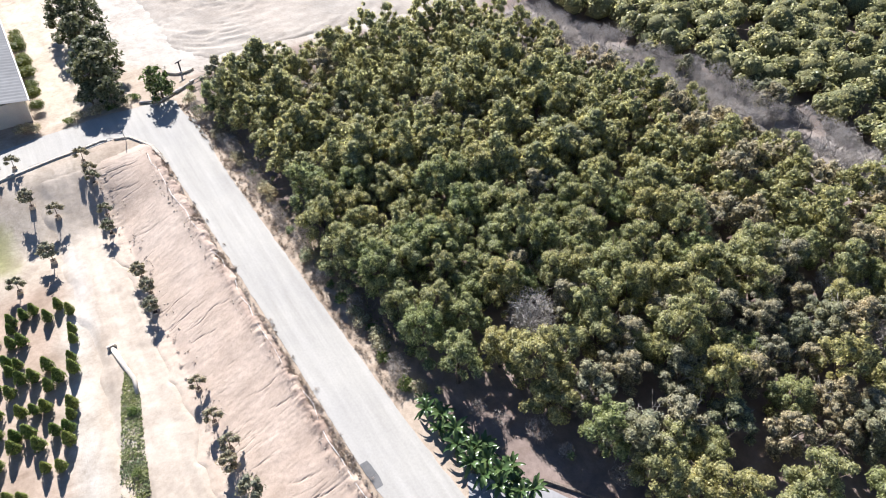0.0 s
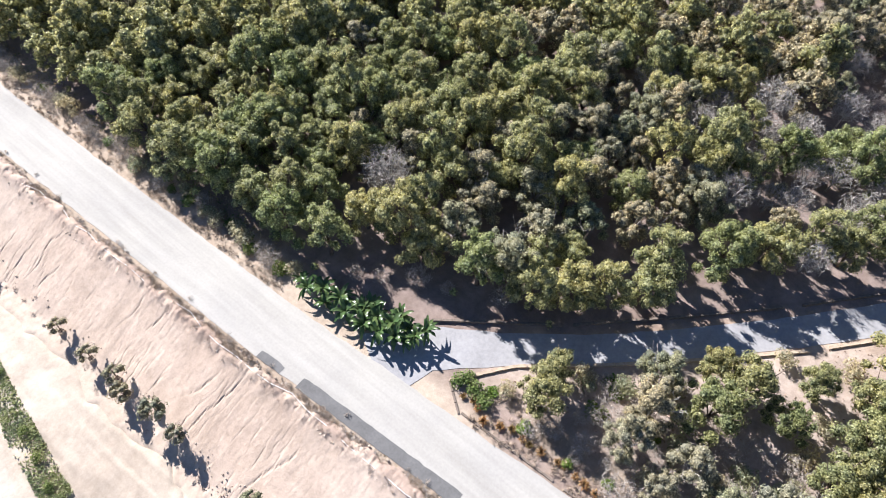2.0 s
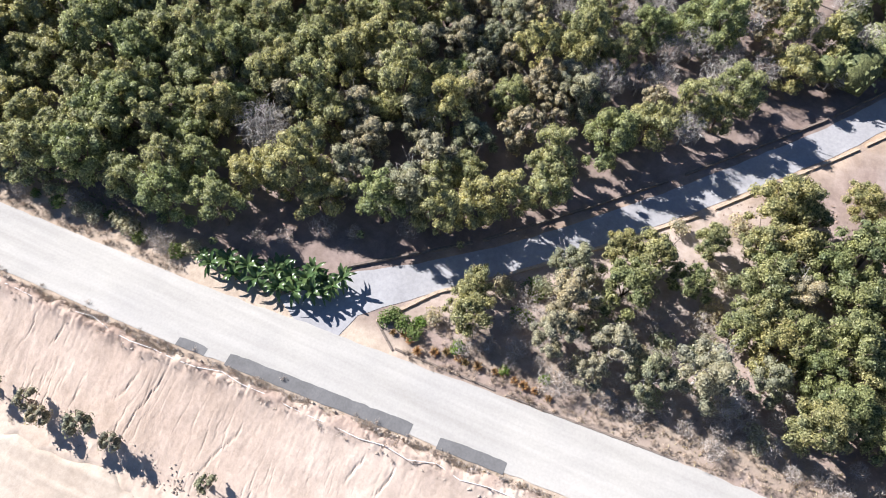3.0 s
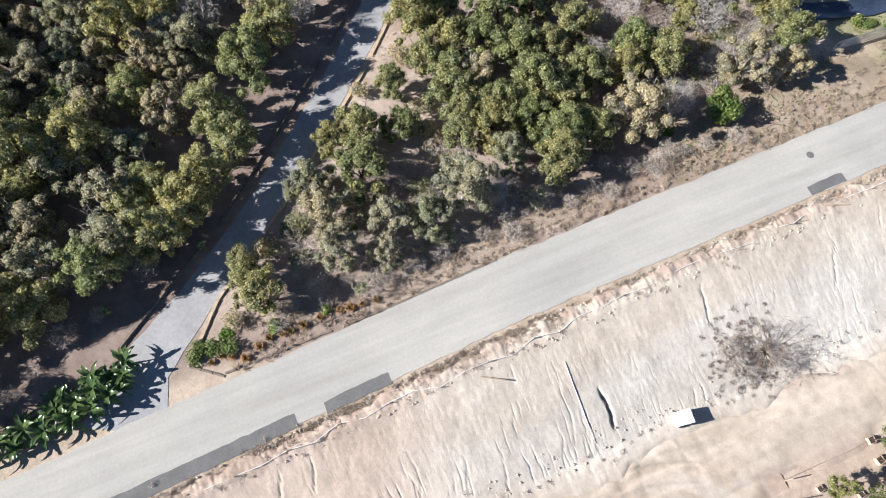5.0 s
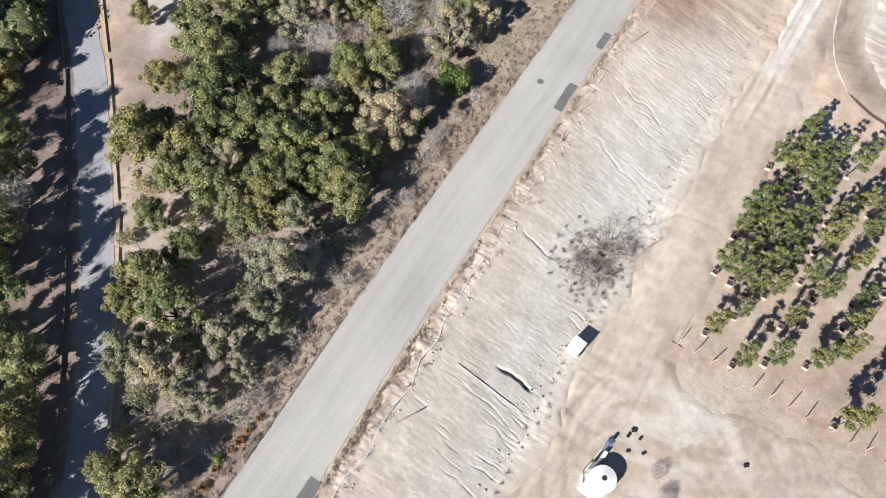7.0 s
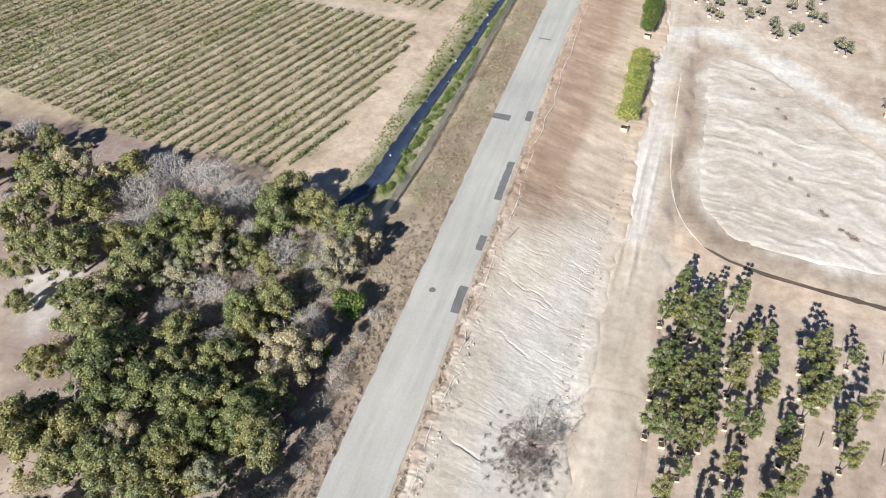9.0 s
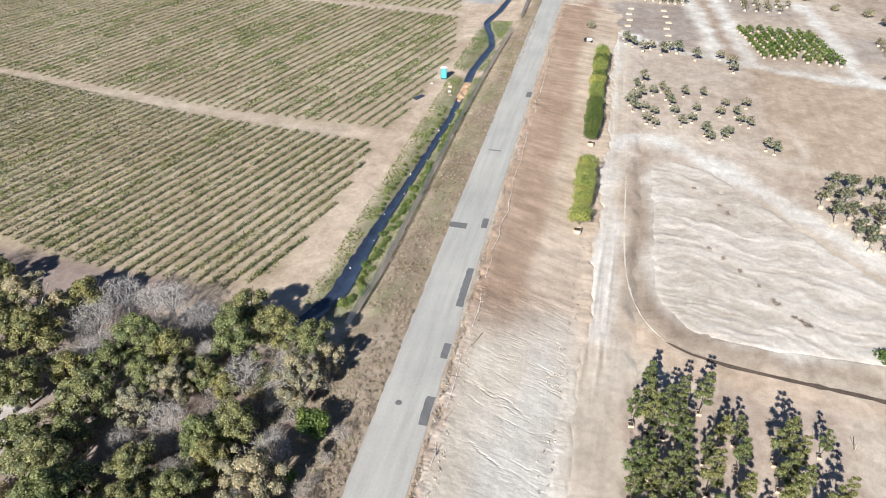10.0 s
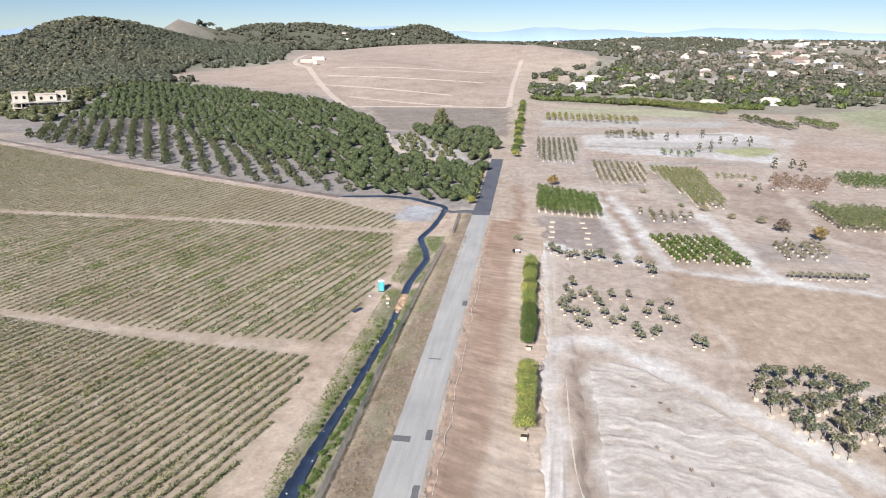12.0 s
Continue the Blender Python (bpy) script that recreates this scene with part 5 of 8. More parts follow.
def far_stand(pts, kinds, r, mat, inner, label):
    """The farther part of the grove, crowns and trunks joined."""
    cs, fs, n = [], [], 0
    bodies = []
    for h, rd, nl in kinds:
        lob = crown_lobes(r, rd, h, h * 0.26, nl)
        bodies.append(lobed(lob, 150, 0.19, r, fill=0.3, spread=0.5, up=0.7))
        bodies.append(core_mesh(lob, 0.74))
    rows = [[], [], 0, [], [], 0]
    for x, y in pts:
        k = int(r.integers(len(kinds)))
        a, s, tall = r.uniform(0, 6.283), r.uniform(0.76, 1.06), r.uniform(0.92, 1.25)
        for j in (0, 1):
            v, f = np.asarray(bodies[2 * k + j][0], float), np.asarray(bodies[2 * k + j][1])
            q = np.stack([v[:, 0] * math.cos(a) - v[:, 1] * math.sin(a), v[:, 0] * math.sin(a) + v[:, 1] * math.cos(a), v[:, 2] * tall], 1) * s + np.array([x, y, land1(x, y)])
            rows[3 * j].append(q)
            rows[3 * j + 1].append(f + rows[3 * j + 2])
            rows[3 * j + 2] += len(v)
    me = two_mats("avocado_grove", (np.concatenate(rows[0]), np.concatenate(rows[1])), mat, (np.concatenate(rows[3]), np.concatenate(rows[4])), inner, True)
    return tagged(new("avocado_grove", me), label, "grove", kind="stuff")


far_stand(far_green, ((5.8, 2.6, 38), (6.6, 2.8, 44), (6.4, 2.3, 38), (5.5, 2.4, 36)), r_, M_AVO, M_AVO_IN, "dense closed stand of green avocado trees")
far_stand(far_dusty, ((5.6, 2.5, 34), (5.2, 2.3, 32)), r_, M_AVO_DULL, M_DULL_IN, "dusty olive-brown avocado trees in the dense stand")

for y in np.arange(-90, -29, 1.25):
    u = r_.random()
    place(BUSH[r_.integers(2)] if u < 0.55 else SHRUB_DULL[r_.integers(2)] if u < 0.85 else SHRUB_GREEN, float(road_x(y)) - 4.3 - 1.2 * r_.random(), y, r_.uniform(0.5, 0.95), r_.uniform(0, 360), label="dusty scrub under the edge of the grove")
for x, y in ((-19.6, -25.6), (-20.6, -23.6), (-22.6, -21.0), (-23.4, -18.4), (-25.8, -14.2), (-28.4, -11.4), (-31.6, -8.2)):
    place(BUSH[r_.integers(2)], x, y, r_.uniform(0.5, 0.9), r_.uniform(0, 360), label="dusty scrub under the edge of the grove")

# the strip of dead scrub behind the grove, and the grove beyond it
for x, y in scatter([(-64, -84), (-70, -55), (-76, -15), (-83, -15), (-79, -60), (-71, -88)], 2.5, r_):
    u = r_.random()
    place(BARE[r_.integers(2)] if u < 0.72 else DUSTY[1] if u < 0.8 else BUSH[0] if u < 0.92 else SHRUB_DULL[r_.integers(2)], x, y, r_.uniform(0.7, 1.0), r_.uniform(0, 360))
for x, y in scatter([(-71, -17), (-74, 14), (-76, 16), (-88, 20), (-83, -17)], 2.9, r_):
    u = r_.random()
    place(BARE[r_.integers(2)] if u < 0.55 else DUSTY[r_.integers(2)] if u < 0.8 else BUSH[r_.integers(2)], x, y, r_.uniform(0.75, 1.05), r_.uniform(0, 360))


def twig_tufts(name, pts, size, r, label, mat=None):
    """Small dry weeds of thin radiating stalks, too many to count."""
    c, d = [], []
    for x, y in pts:
        k = 26
        q = ball_dirs(k, r)
        q[:, 2] = np.abs(q[:, 2]) * 0.8 + 0.1
        s = size * r.uniform(0.4, 1.0)
        c.append(np.array([x, y, land1(x, y) + 0.08]) + q * s * r.uniform(0.2, 0.9, k)[:, None])
        d.append(ball_dirs(k, r))
    return tagged(new(name, mesh_from(name, *leaves(np.concatenate(c), np.concatenate(d), 0.03, r, long=11.0, spread=0.6), mat or M_BRUSH)), label, "weeds", kind="stuff")


def joined_plants(name, pts, lob_fn, per, size, mat, label, category, r, long=1.6):
    vs, fs, n = [], [], 0
    for x, y in pts:
        v, f = lobed(lob_fn(r), per, size, r)
        v = v + np.array([x, y, land1(x, y)])
        vs.append(v)
        fs.append(f + n)
        n += len(v)
    return tagged(new(name, mesh_from(name, np.concatenate(vs), np.concatenate(fs), mat)), label, category, kind="stuff")


_p = scatter([(-75, -92), (-80, -60), (-83, -25), (-88, 20), (-140, 30), (-150, -60), (-120, -92)], 4.3, r_)
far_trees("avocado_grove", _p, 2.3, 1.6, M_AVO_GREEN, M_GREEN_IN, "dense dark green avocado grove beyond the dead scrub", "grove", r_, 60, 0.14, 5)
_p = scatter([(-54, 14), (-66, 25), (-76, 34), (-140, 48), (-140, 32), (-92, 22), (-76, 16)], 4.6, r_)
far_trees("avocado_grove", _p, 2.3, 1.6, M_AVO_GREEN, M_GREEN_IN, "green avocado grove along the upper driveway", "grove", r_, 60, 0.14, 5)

# banana clump at the mouth of the driveway
for x, y, s in ((-15.6, -27.6, 0.8), (-16.4, -26.4, 0.9), (-15.5, -25.4, 0.85), (-16.6, -24.6, 0.9), (-15.9, -23.4, 0.85), (-16.8, -22.4, 1.0), (-16.0, -21.4, 0.95), (-17.2, -20.9, 1.0), (-16.2, -20.0, 1.0), (-17.6, -19.6, 0.9), (-16.8, -18.7, 0.85), (-18.0, -18.4, 0.75), (-17.5, -21.9, 0.9), (-15.9, -28.6, 0.7), (-17.9, -17.4, 0.75), (-18.8, -17.0, 0.8), (-17.0, -17.9, 0.7), (-18.4, -19.4, 0.85)):
    place(BANANA[r_.integers(2)], x, y, s * 0.8, r_.uniform(0, 360))


# ---- the thin grove between driveway, road and vineyard ----
# each crown: place and radius
NORTH_GREEN = ((-69.3, 40.7, 2.2), (-58.8, 40.0, 2.9), (-58.0, 34.3, 2.6), (-54.1, 31.2, 2.4), (-52.9, 46.3, 2.3), (-54.3, 39.2, 2.5), (-50.1, 32.8, 2.3), (-47.7, 36.1, 2.1), (-44.4, 38.3, 1.9), (-43.2, 33.4, 2.4),
               (-42.9, 41.3, 2.2), (-39.4, 41.3, 2.2), (-39.6, 37.5, 2.0), (-34.3, 39.2, 2.0), (-31.6, 38.6, 1.6), (-33.9, 48.1, 2.6), (-33.5, 44.2, 2.3), (-29.8, 46.2, 2.1), (-25.4, 45.6, 2.4), (-45.2, 27.3, 2.2))
MID_GREEN = ((-41.6, 25.7, 2.2), (-41.9, 29.4, 2.0), (-37.9, 25.4, 2.0), (-34.2, 27.6, 2.2), (-30.4, 31.8, 2.3), (-27.9, 33.9, 1.9), (-28.2, 30.1, 1.6), (-29.0, 26.6, 1.8), (-32.8, 24.7, 1.6), (-38.4, 22.1, 2.4),
             (-33.8, 21.7, 2.1), (-29.0, 21.8, 2.2), (-27.2, 23.7, 1.9), (-23.4, 24.0, 1.7), (-23.7, 21.2, 2.1), (-21.5, 19.8, 2.0), (-26.8, 19.7, 1.9), (-28.8, 18.3, 1.8), (-37.0, 16.7, 2.2), (-40.3, 14.8, 2.3))
SOUTH_GREEN = ((-39.9, 16.9, 1.8), (-35.7, 19.1, 2.0), (-36.1, 13.7, 2.0), (-34.3, 15.2, 1.8), (-31.8, 14.9, 2.1), (-29.5, 15.0, 2.0), (-27.1, 16.2, 2.0), (-27.7, 13.7, 2.0), (-31.2, 6.0, 2.2), (-31.0, 3.0, 1.4),
               (-27.0, 4.3, 2.2), (-19.7, -6.2, 2.0), (-22.4, -6.7, 1.4), (-44.1, 21.2, 1.5), (-52.0, 26.5, 1.4), (-34.6, 9.9, 1.4), (-30.4, 9.4, 1.5))
NORTH_DUSTY = ((-56.9, 42.9, 2.5), (-37.9, 33.5, 2.0), (-36.1, 36.7, 1.8), (-24.1, 39.5, 2.0), (-32.4, 17.4, 1.6), (-23.1, 28.3, 2.3), (-24.2, 16.6, 1.8), (-22.0, 11.6, 2.2), (-22.8, 43.4, 1.8),
               (-22.0, 5.2, 1.9), (-19.4, 4.1, 1.4), (-24.5, 0.8, 1.8), (-27.4, -0.1, 1.6), (-20.9, 0.5, 1.5), (-20.6, 8.2, 1.5))
EDGE_BARE = ((-49.5, 42.8, 2.4), (-43.0, 47.5, 2.7), (-39.0, 47.0, 2.0), (-42.6, 43.9, 2.0), (-46.9, 38.6, 2.0), (-30.2, 39.8, 2.1), (-34.3, 32.9, 2.0), (-23.3, 32.0, 2.2), (-48.6, 46.9, 2.5), (-21.2, 13.9, 1.6), (-45.8, 47.6, 2.2), (-40.6, 45.4, 2.0))
for x, y, q in NORTH_GREEN + MID_GREEN + SOUTH_GREEN:
    place(FRESH[r_.integers(3)], x, y, q / 2.2, r_.uniform(0, 360), label="green avocado tree standing on dry leaf litter" if q > 1.6 else "small young avocado tree on bare litter")
for x, y, q in NORTH_DUSTY:
    place(DUSTY[r_.integers(2)], x, y, q / 2.05, r_.uniform(0, 360))
for x, y, q in EDGE_BARE:
    place(BARE[r_.integers(2)], x, y, q / 2.1, r_.uniform(0, 360))
_have = np.array(NORTH_GREEN + MID_GREEN + SOUTH_GREEN + NORTH_DUSTY + EDGE_BARE)
for x, y in scatter([(-58, 44), (-62, 36), (-66, 36), (-98, 50), (-98, 52), (-74, 49), (-60, 49)], 4.8, r_):
    if np.hypot(_have[:, 0] - x, _have[:, 1] - y).min() > 3.6:
        u = r_.random()
        place(FRESH[r_.integers(3)] if u < 0.6 else DUSTY[r_.integers(2)] if u < 0.78 else BARE[r_.integers(2)], x, y, r_.uniform(0.7, 0.95), r_.uniform(0, 360))
for x, y, s in ((-37, 7.5, 0.8), (-39.5, 12.5, 0.9), (-28.5, 1.5, 0.8), (-33.5, 12.2, 0.8), (-25.5, 9.0, 0.9), (-27, 12.5, 0.8), (-25, -5, 0.8), (-24.3, 4.0, 0.9), (-20.6, 3.0, 0.8), (-20, 9.2, 0.9), (-19.6, -9.2, 0.7), (-27.5, 19, 0.9), (-20.5, 17.5, 0.9), (-43, 17, 1), (-22, 14.5, 1.0)):
    place(SHRUB_DULL[r_.integers(2)], x * 0.97, y * 0.97, s, r_.uniform(0, 360))
for x, y in scatter([(-34, 12), (-48, 24), (-60, 36), (-56, 47), (-24, 47), (-21, 30), (-24, 14)], 2.6, r_, 0.6):
    if np.hypot(_have[:, 0] - x, _have[:, 1] - y).min() > 1.7 and math.hypot(x + 51, y - 27) > 5.5:
        u = r_.random()
        if u < 0.75:
            place(SHRUB_DULL[r_.integers(2)] if u < 0.25 else BUSH[r_.integers(2)] if u < 0.6 else BARE[1], x, y, r_.uniform(0.5, 0.95) * (0.75 if u >= 0.6 else 1.0), r_.uniform(0, 360))
for x, y in scatter([(-60, 47), (-57, 38), (-44, 30), (-22.4, 27), (-22, 48)], 2.2, r_, 0.6):
    if np.hypot(_have[:, 0] - x, _have[:, 1] - y).min() > 1.3:
        u = r_.random()
        place(SHRUB_DULL[r_.integers(2)] if u < 0.35 else BUSH[r_.integers(2)] if u < 0.75 else BARE[r_.integers(2)], x, y, r_.uniform(0.5, 1.0) if u < 0.75 else r_.uniform(0.5, 0.8), r_.uniform(0, 360))
for x, y in scatter([(-20, -8), (-37, 8), (-35, 17), (-21, 15)], 2.9, r_, 0.6):
    if np.hypot(_have[:, 0] - x, _have[:, 1] - y).min() > 2.2:
        place(SHRUB_DULL[r_.integers(2)] if r_.random() < 0.5 else BUSH[r_.integers(2)], x, y, r_.uniform(0.5, 0.95), r_.uniform(0, 360))
for x, y in scatter([(-21.5, -8), (-30, 3), (-27, 14), (-20, 26), (-18.5, 40), (-17.4, 18), (-17.2, 0), (-17.6, -8)], 2.3, r_):
    place(BUSH[r_.integers(2)], x, y, r_.uniform(0.45, 0.95), r_.uniform(0, 360))
place(make_shrub("green_shrub", np.random.default_rng(88), 1.9, 3.6, M_FRESH, 0.2, 420, "tall fresh green shrub at the roadside", "shrub", 10), -21.2, 35.7, 1.0)
for x, y, s in ((-25.1, -2.8, 0.9), (-24.7, -2.0, 0.9), (-22.0, -2.6, 1.0), (-22.4, -2.0, 0.7), (-24.0, 1.2, 0.8), (-23.0, 2.2, 0.7), (-17.9, 1.1, 0.6), (-17.5, -6.1, 0.8), (-17.3, -2.0, 0.6), (-18.3, -9.8, 0.7), (-21.6, 31.0, 0.8)):
    place(PATCH_GREEN, x, y, s, r_.uniform(0, 360))
for x, y in ((-17.6, -11.0), (-18.0, -11.9), (-17.2, -9.8), (-17.4, -12.4)):
    place(SHRUB_GREEN, x, y, r_.uniform(0.7, 1.0), r_.uniform(0, 360))
M_RED_WEED = surface("reddish_weed", (0.37, 0.295, 0.225), 0.9, 0.3, 6.0, 0.8)
twig_tufts("dry_weeds", [(float(road_x(y)) - 2.9 - 3.6 * r_.random() ** 1.4, y) for y in np.arange(-10, 56, 0.10)], 0.42, r_, "reddish-brown dry weeds on the road verge", M_RED_WEED)
twig_tufts("dry_weeds", [(float(road_x(y)) - 2.9 - 2.2 * r_.random() ** 1.4, y) for y in np.arange(-90, -30, 0.14)], 0.40, r_, "dry brown weeds between grove and road", M_RED_WEED)
twig_tufts("dry_weeds", [(-22.6 + 5.0 * r_.random(), y) for y in np.arange(54, 182, 0.11) if vn(np.array([y * 0.35]), np.array([4.7]), 72)[0] > 0.35], 0.4, r_, "brown dry weeds in clumps between fence and road", M_RED_WEED)
M_BERM_WEED = surface("grey_brown_weed", (0.42, 0.355, 0.30), 0.9, 0.3, 6.0, 0.8)
twig_tufts("dry_weeds", [(float(np.interp(y, [-80, 0, 60], [-6.3, -8.9, -10.7])) + r_.normal(0, 0.45), y) for y in np.arange(-80, 60, 0.17) if vn(np.array([y * 0.5]), np.array([2.7]), 86)[0] > 0.4], 0.36, r_, "grey-brown dry weeds along the bank top", M_BERM_WEED)
for k in range(15):
    y = -11.5 + k * 0.95 + r_.normal(0, 0.15)
    place(TUFT_RUST, -16.55 + r_.normal(0, 0.22), y, r_.uniform(0.7, 1.15), r_.uniform(0, 360))

# dry grass, weeds and litter, nobody could count them
def grass_field(name, poly, density, mat, height, r, label, hug=None):
    xs_, ys_ = [p[0] for p in poly], [p[1] for p in poly]
    n = int((max(xs_) - min(xs_)) * (max(ys_) - min(ys_)) * density)
    x, y = r.uniform(min(xs_), max(xs_), n), r.uniform(min(ys_), max(ys_), n)
    keep = inside(x, y, poly) & (vn(x * 0.35, y * 0.35, 12) > r.uniform(0.15, 0.85, n))
    if hug is not None:
        keep &= hug(x, y)
    x, y = x[keep], y[keep]
    c = np.stack([x, y, land(x, y) + height * 0.4], 1)
    d = np.stack([r.normal(0, 1, len(x)), r.normal(0, 1, len(x)), np.full(len(x), 0.6)], 1)
    return tagged(new(name, mesh_from(name, *leaves(c, d, height, r, long=2.2, spread=0.3), mat)), label, "grass", kind="stuff")


off_road = lambda x, y: (x < road_x(y) - 2.75)
grass_field("dry_grass", [(-24, 28), (-17, -2), (-15.2, -2), (-17, 190), (-23.5, 190), (-24, 60)], 9, M_STRAW, 0.11, r_, "straw-coloured dry grass on the road verge", off_road)
grass_field("weeds", rect(-23.4, 28, -17.4, 150), 8, M_GRASSY, 0.12, r_, "scattered green weeds in the dry verge", off_road)
grass_field("weeds", rect(-30.5, 54, -23.6, 128), 34, M_GRASSY, 0.14, r_, "green weeds on both sides of the lined ditch", lambda x, y: np.abs(x - ditch_x(y)) > 1.3)
grass_field("weeds", rect(-31, 131, -23.5, 166), 28, M_GRASSY, 0.14, r_, "green weeds beside the lined ditch", lambda x, y: np.abs(x - ditch_x(y)) > 1.3)
grass_field("dry_grass", [(-10.0, -80), (-8.4, -80), (-9.0, 60), (-11.8, 150), (-12.6, 150), (-11.2, 40)], 24, M_STRAW, 0.09, r_, "sparse dry grass along the bank top", lambda x, y: x > road_x(y) + 2.85)
grass_field("leaf_litter", [(-17, -92), (-15.2, -84), (-15.8, -30), (-18.5, -30)], 34, M_STRAW, 0.10, r_, "dry grass and litter at the edge of the grove", off_road)
grass_field("weeds", [(-17.2, -80), (-15.6, -70), (-15.9, -30), (-17.8, -30)], 14, M_GRASSY, 0.11, r_, "green weeds along the road beside the grove", off_road)
grass_field("leaf_litter", [(-19, -18), (-48, 12), (-40, 50), (-18, 50), (-17, 0)], 5, surface("fallen_leaf", (0.30, 0.22, 0.17), 0.9, 0.3), 0.13, r_, "brown fallen leaves on the grove floor", lambda x, y: inside(x, y, [(-16.9, -12), (-50, 20), (-40, 50), (-18.2, 50), (-16.2, 0)]))

# ---- lined ditch, fence and vineyard ----
def ditch_liner():
    vs, fs = [], []
    s = np.arange(46.5, 118, 0.8)
    prof = [(-1.25, 0.06), (-0.85, 0.03), (-0.45, 0.0), (0, 0.0), (0.45, 0.0), (0.85, 0.03), (1.25, 0.06)]
    r = np.random.default_rng(4)
    for y in s:
        w = 0.46 + 0.4 * (1 - sst(58, 84, y)) + r.normal(0, 0.05)
        for dx, dz in prof:
            x = float(ditch_x(y)) + dx * w
            vs.append((x, y, land1(x, y) + 0.12 + dz + r.normal(0, 0.025)))
    m = len(prof)
    for k in range(len(s) - 1):
        for j in range(m - 1):
            fs.append((k * m + j, k * m + j + 1, (k + 1) * m + j + 1, (k + 1) * m + j))
    return vs, fs


liner = tagged(new("ditch_liner"), "glossy black plastic sheet lining a drainage ditch", "ditch liner", kind="structure")
hang("sheet", mesh_from("sheet", *ditch_liner(), M_LINER, True), liner)
ribbon("ditch_liner", M_LINER, [(float(ditch_x(v)), v) for v in (126, 132, 140, 148, 156, 160, 165, 175, 186, 196)] + [(-29, 198.5), (-40, 207), (-49, 209), (-64, 206.5)], [1.5, 1.5, 1.5, 1.5, 1.5, 1.5, 1.7, 1.5, 1.5, 1.8, 2.2, 2.4, 2.4, 2.2], 0.08, 1.5, 0.1, "black plastic lined ditch turning behind the vineyard", "ditch liner")
_sb = bpy.data.meshes.new("sandbag")
_bm = box_bm(0.36, 0.2, 0.13, (0, 0, 0.065), 0.05)
_bm.to_mesh(_sb)
_bm.free()
_sb.materials.append(M_WHITE)
for k, y in enumerate((56, 62, 68.5, 75, 81, 87, 92, 97, 100, 103, 106, 109, 111, 113)):
    o = tagged(new("sandbag", _sb), "small white sandbag holding down the black liner", "sandbag", "sandbags on the liner")
    x = float(ditch_x(y)) + (-0.55 if k % 2 else 0.5)
    o.matrix_world = pose(x, y, land1(x, y) + 0.05, 0, 0, r_.uniform(0, 180))
mound = new("earth_mound", bpy.data.meshes.new("earth_mound"))
_bm = bmesh.new()
bmesh.ops.create_grid(_bm, x_segments=14, y_segments=40, size=1)
for v in _bm.verts:
    v.co.x, v.co.y = v.co.x * 1.3, v.co.y * 5.5
    e = max(0, 1 - (v.co.x / 1.3) ** 2) * max(0, 1 - (v.co.y / 5.5) ** 4)
    v.co.z = 0.75 * e * (0.75 + 0.5 * noise.noise(v.co * 0.9)) - 0.1
_bm.to_mesh(mound.data)
_bm.free()
mound.data.materials.append(surface("loose_red_soil", (0.45, 0.30, 0.19), 0.95, 0.25, 3, 0.5, relief=0.05))
mound.matrix_world = pose(-26.0, 121.5, -1.4)
tagged(mound, "heap of loose reddish earth across the ditch", "earth heap")

fence = tagged(new("chain_link_fence"), "grey chain-link fence on steel posts below the road", "fence", kind="")
_pm = bpy.data.meshes.new("post")
_bm = cyl_bm(0.035, 1.75, (0, 0, -0.15), 8, bevel=0.01)
_bm.to_mesh(_pm)
_bm.free()
_pm.materials.append(M_STEEL)
fence_x = lambda y: float(np.interp(y, [51, 61, 80, 100, 125, 152, 158, 166, 189], [-23.6, -23.0, -23.1, -23.4, -23.3, -22.6, -22.2, -21.7, -22.4]))
FENCE_RUNS = ((50.0, 158.0), (166.0, 189.0))
for _a, _b in FENCE_RUNS:
    _fy = np.arange(_a, _b, 3.0)
    for y in _fy:
        _o = hang("post", _pm, fence)
        _o.location = (fence_x(y), y, land1(fence_x(y), y))
    _t = [(fence_x(y), y, land1(fence_x(y), y) + 1.58) for y in _fy]
    hang("top_rail", mesh_from("top_rail", *tube(_t, [0.022] * len(_t), 5), M_STEEL), fence)


def mesh_wires():
    """Crossed wires, drawn coarser than the real mesh."""
    vs, fs = [], []
    w = 0.026
    for y in [v for a, b in FENCE_RUNS for v in np.arange(a, b - 2.2, 0.13)]:
        for s in (1, -1):
            ya, yb = (y, y + 1.45) if s > 0 else (y + 1.45, y)
            xa, xb = fence_x(ya), fence_x(yb)
            za, zb = land1(xa, ya) + 0.06, land1(xb, yb) + 1.56
            n = len(vs)
            vs += [(xa, ya - w, za), (xa, ya + w, za), (xb, yb + w, zb), (xb, yb - w, zb)]
            fs.append((n, n + 1, n + 2, n + 3))
    return vs, fs


hang("wire_mesh", mesh_from("wire_mesh", *mesh_wires(), M_WIRE), fence)
for y in np.arange(50, 118, 0.7):
    if vn(np.array([y * 0.25]), np.array([0.5]), 5)[0] > 0.3:
        place(SHRUB_GREEN, float(ditch_x(y)) + 1.3 + abs(r_.normal(0, 0.7)), y, r_.uniform(0.3, 0.75), r_.uniform(0, 360))
for y in np.arange(56, 112, 1.5):
    if vn(np.array([y * 0.2]), np.array([3.5]), 6)[0] > 0.45:
        place(SHRUB_GREEN, float(ditch_x(y)) - 1.1 - abs(r_.normal(0, 0.5)), y, r_.uniform(0.25, 0.5), r_.uniform(0, 360))


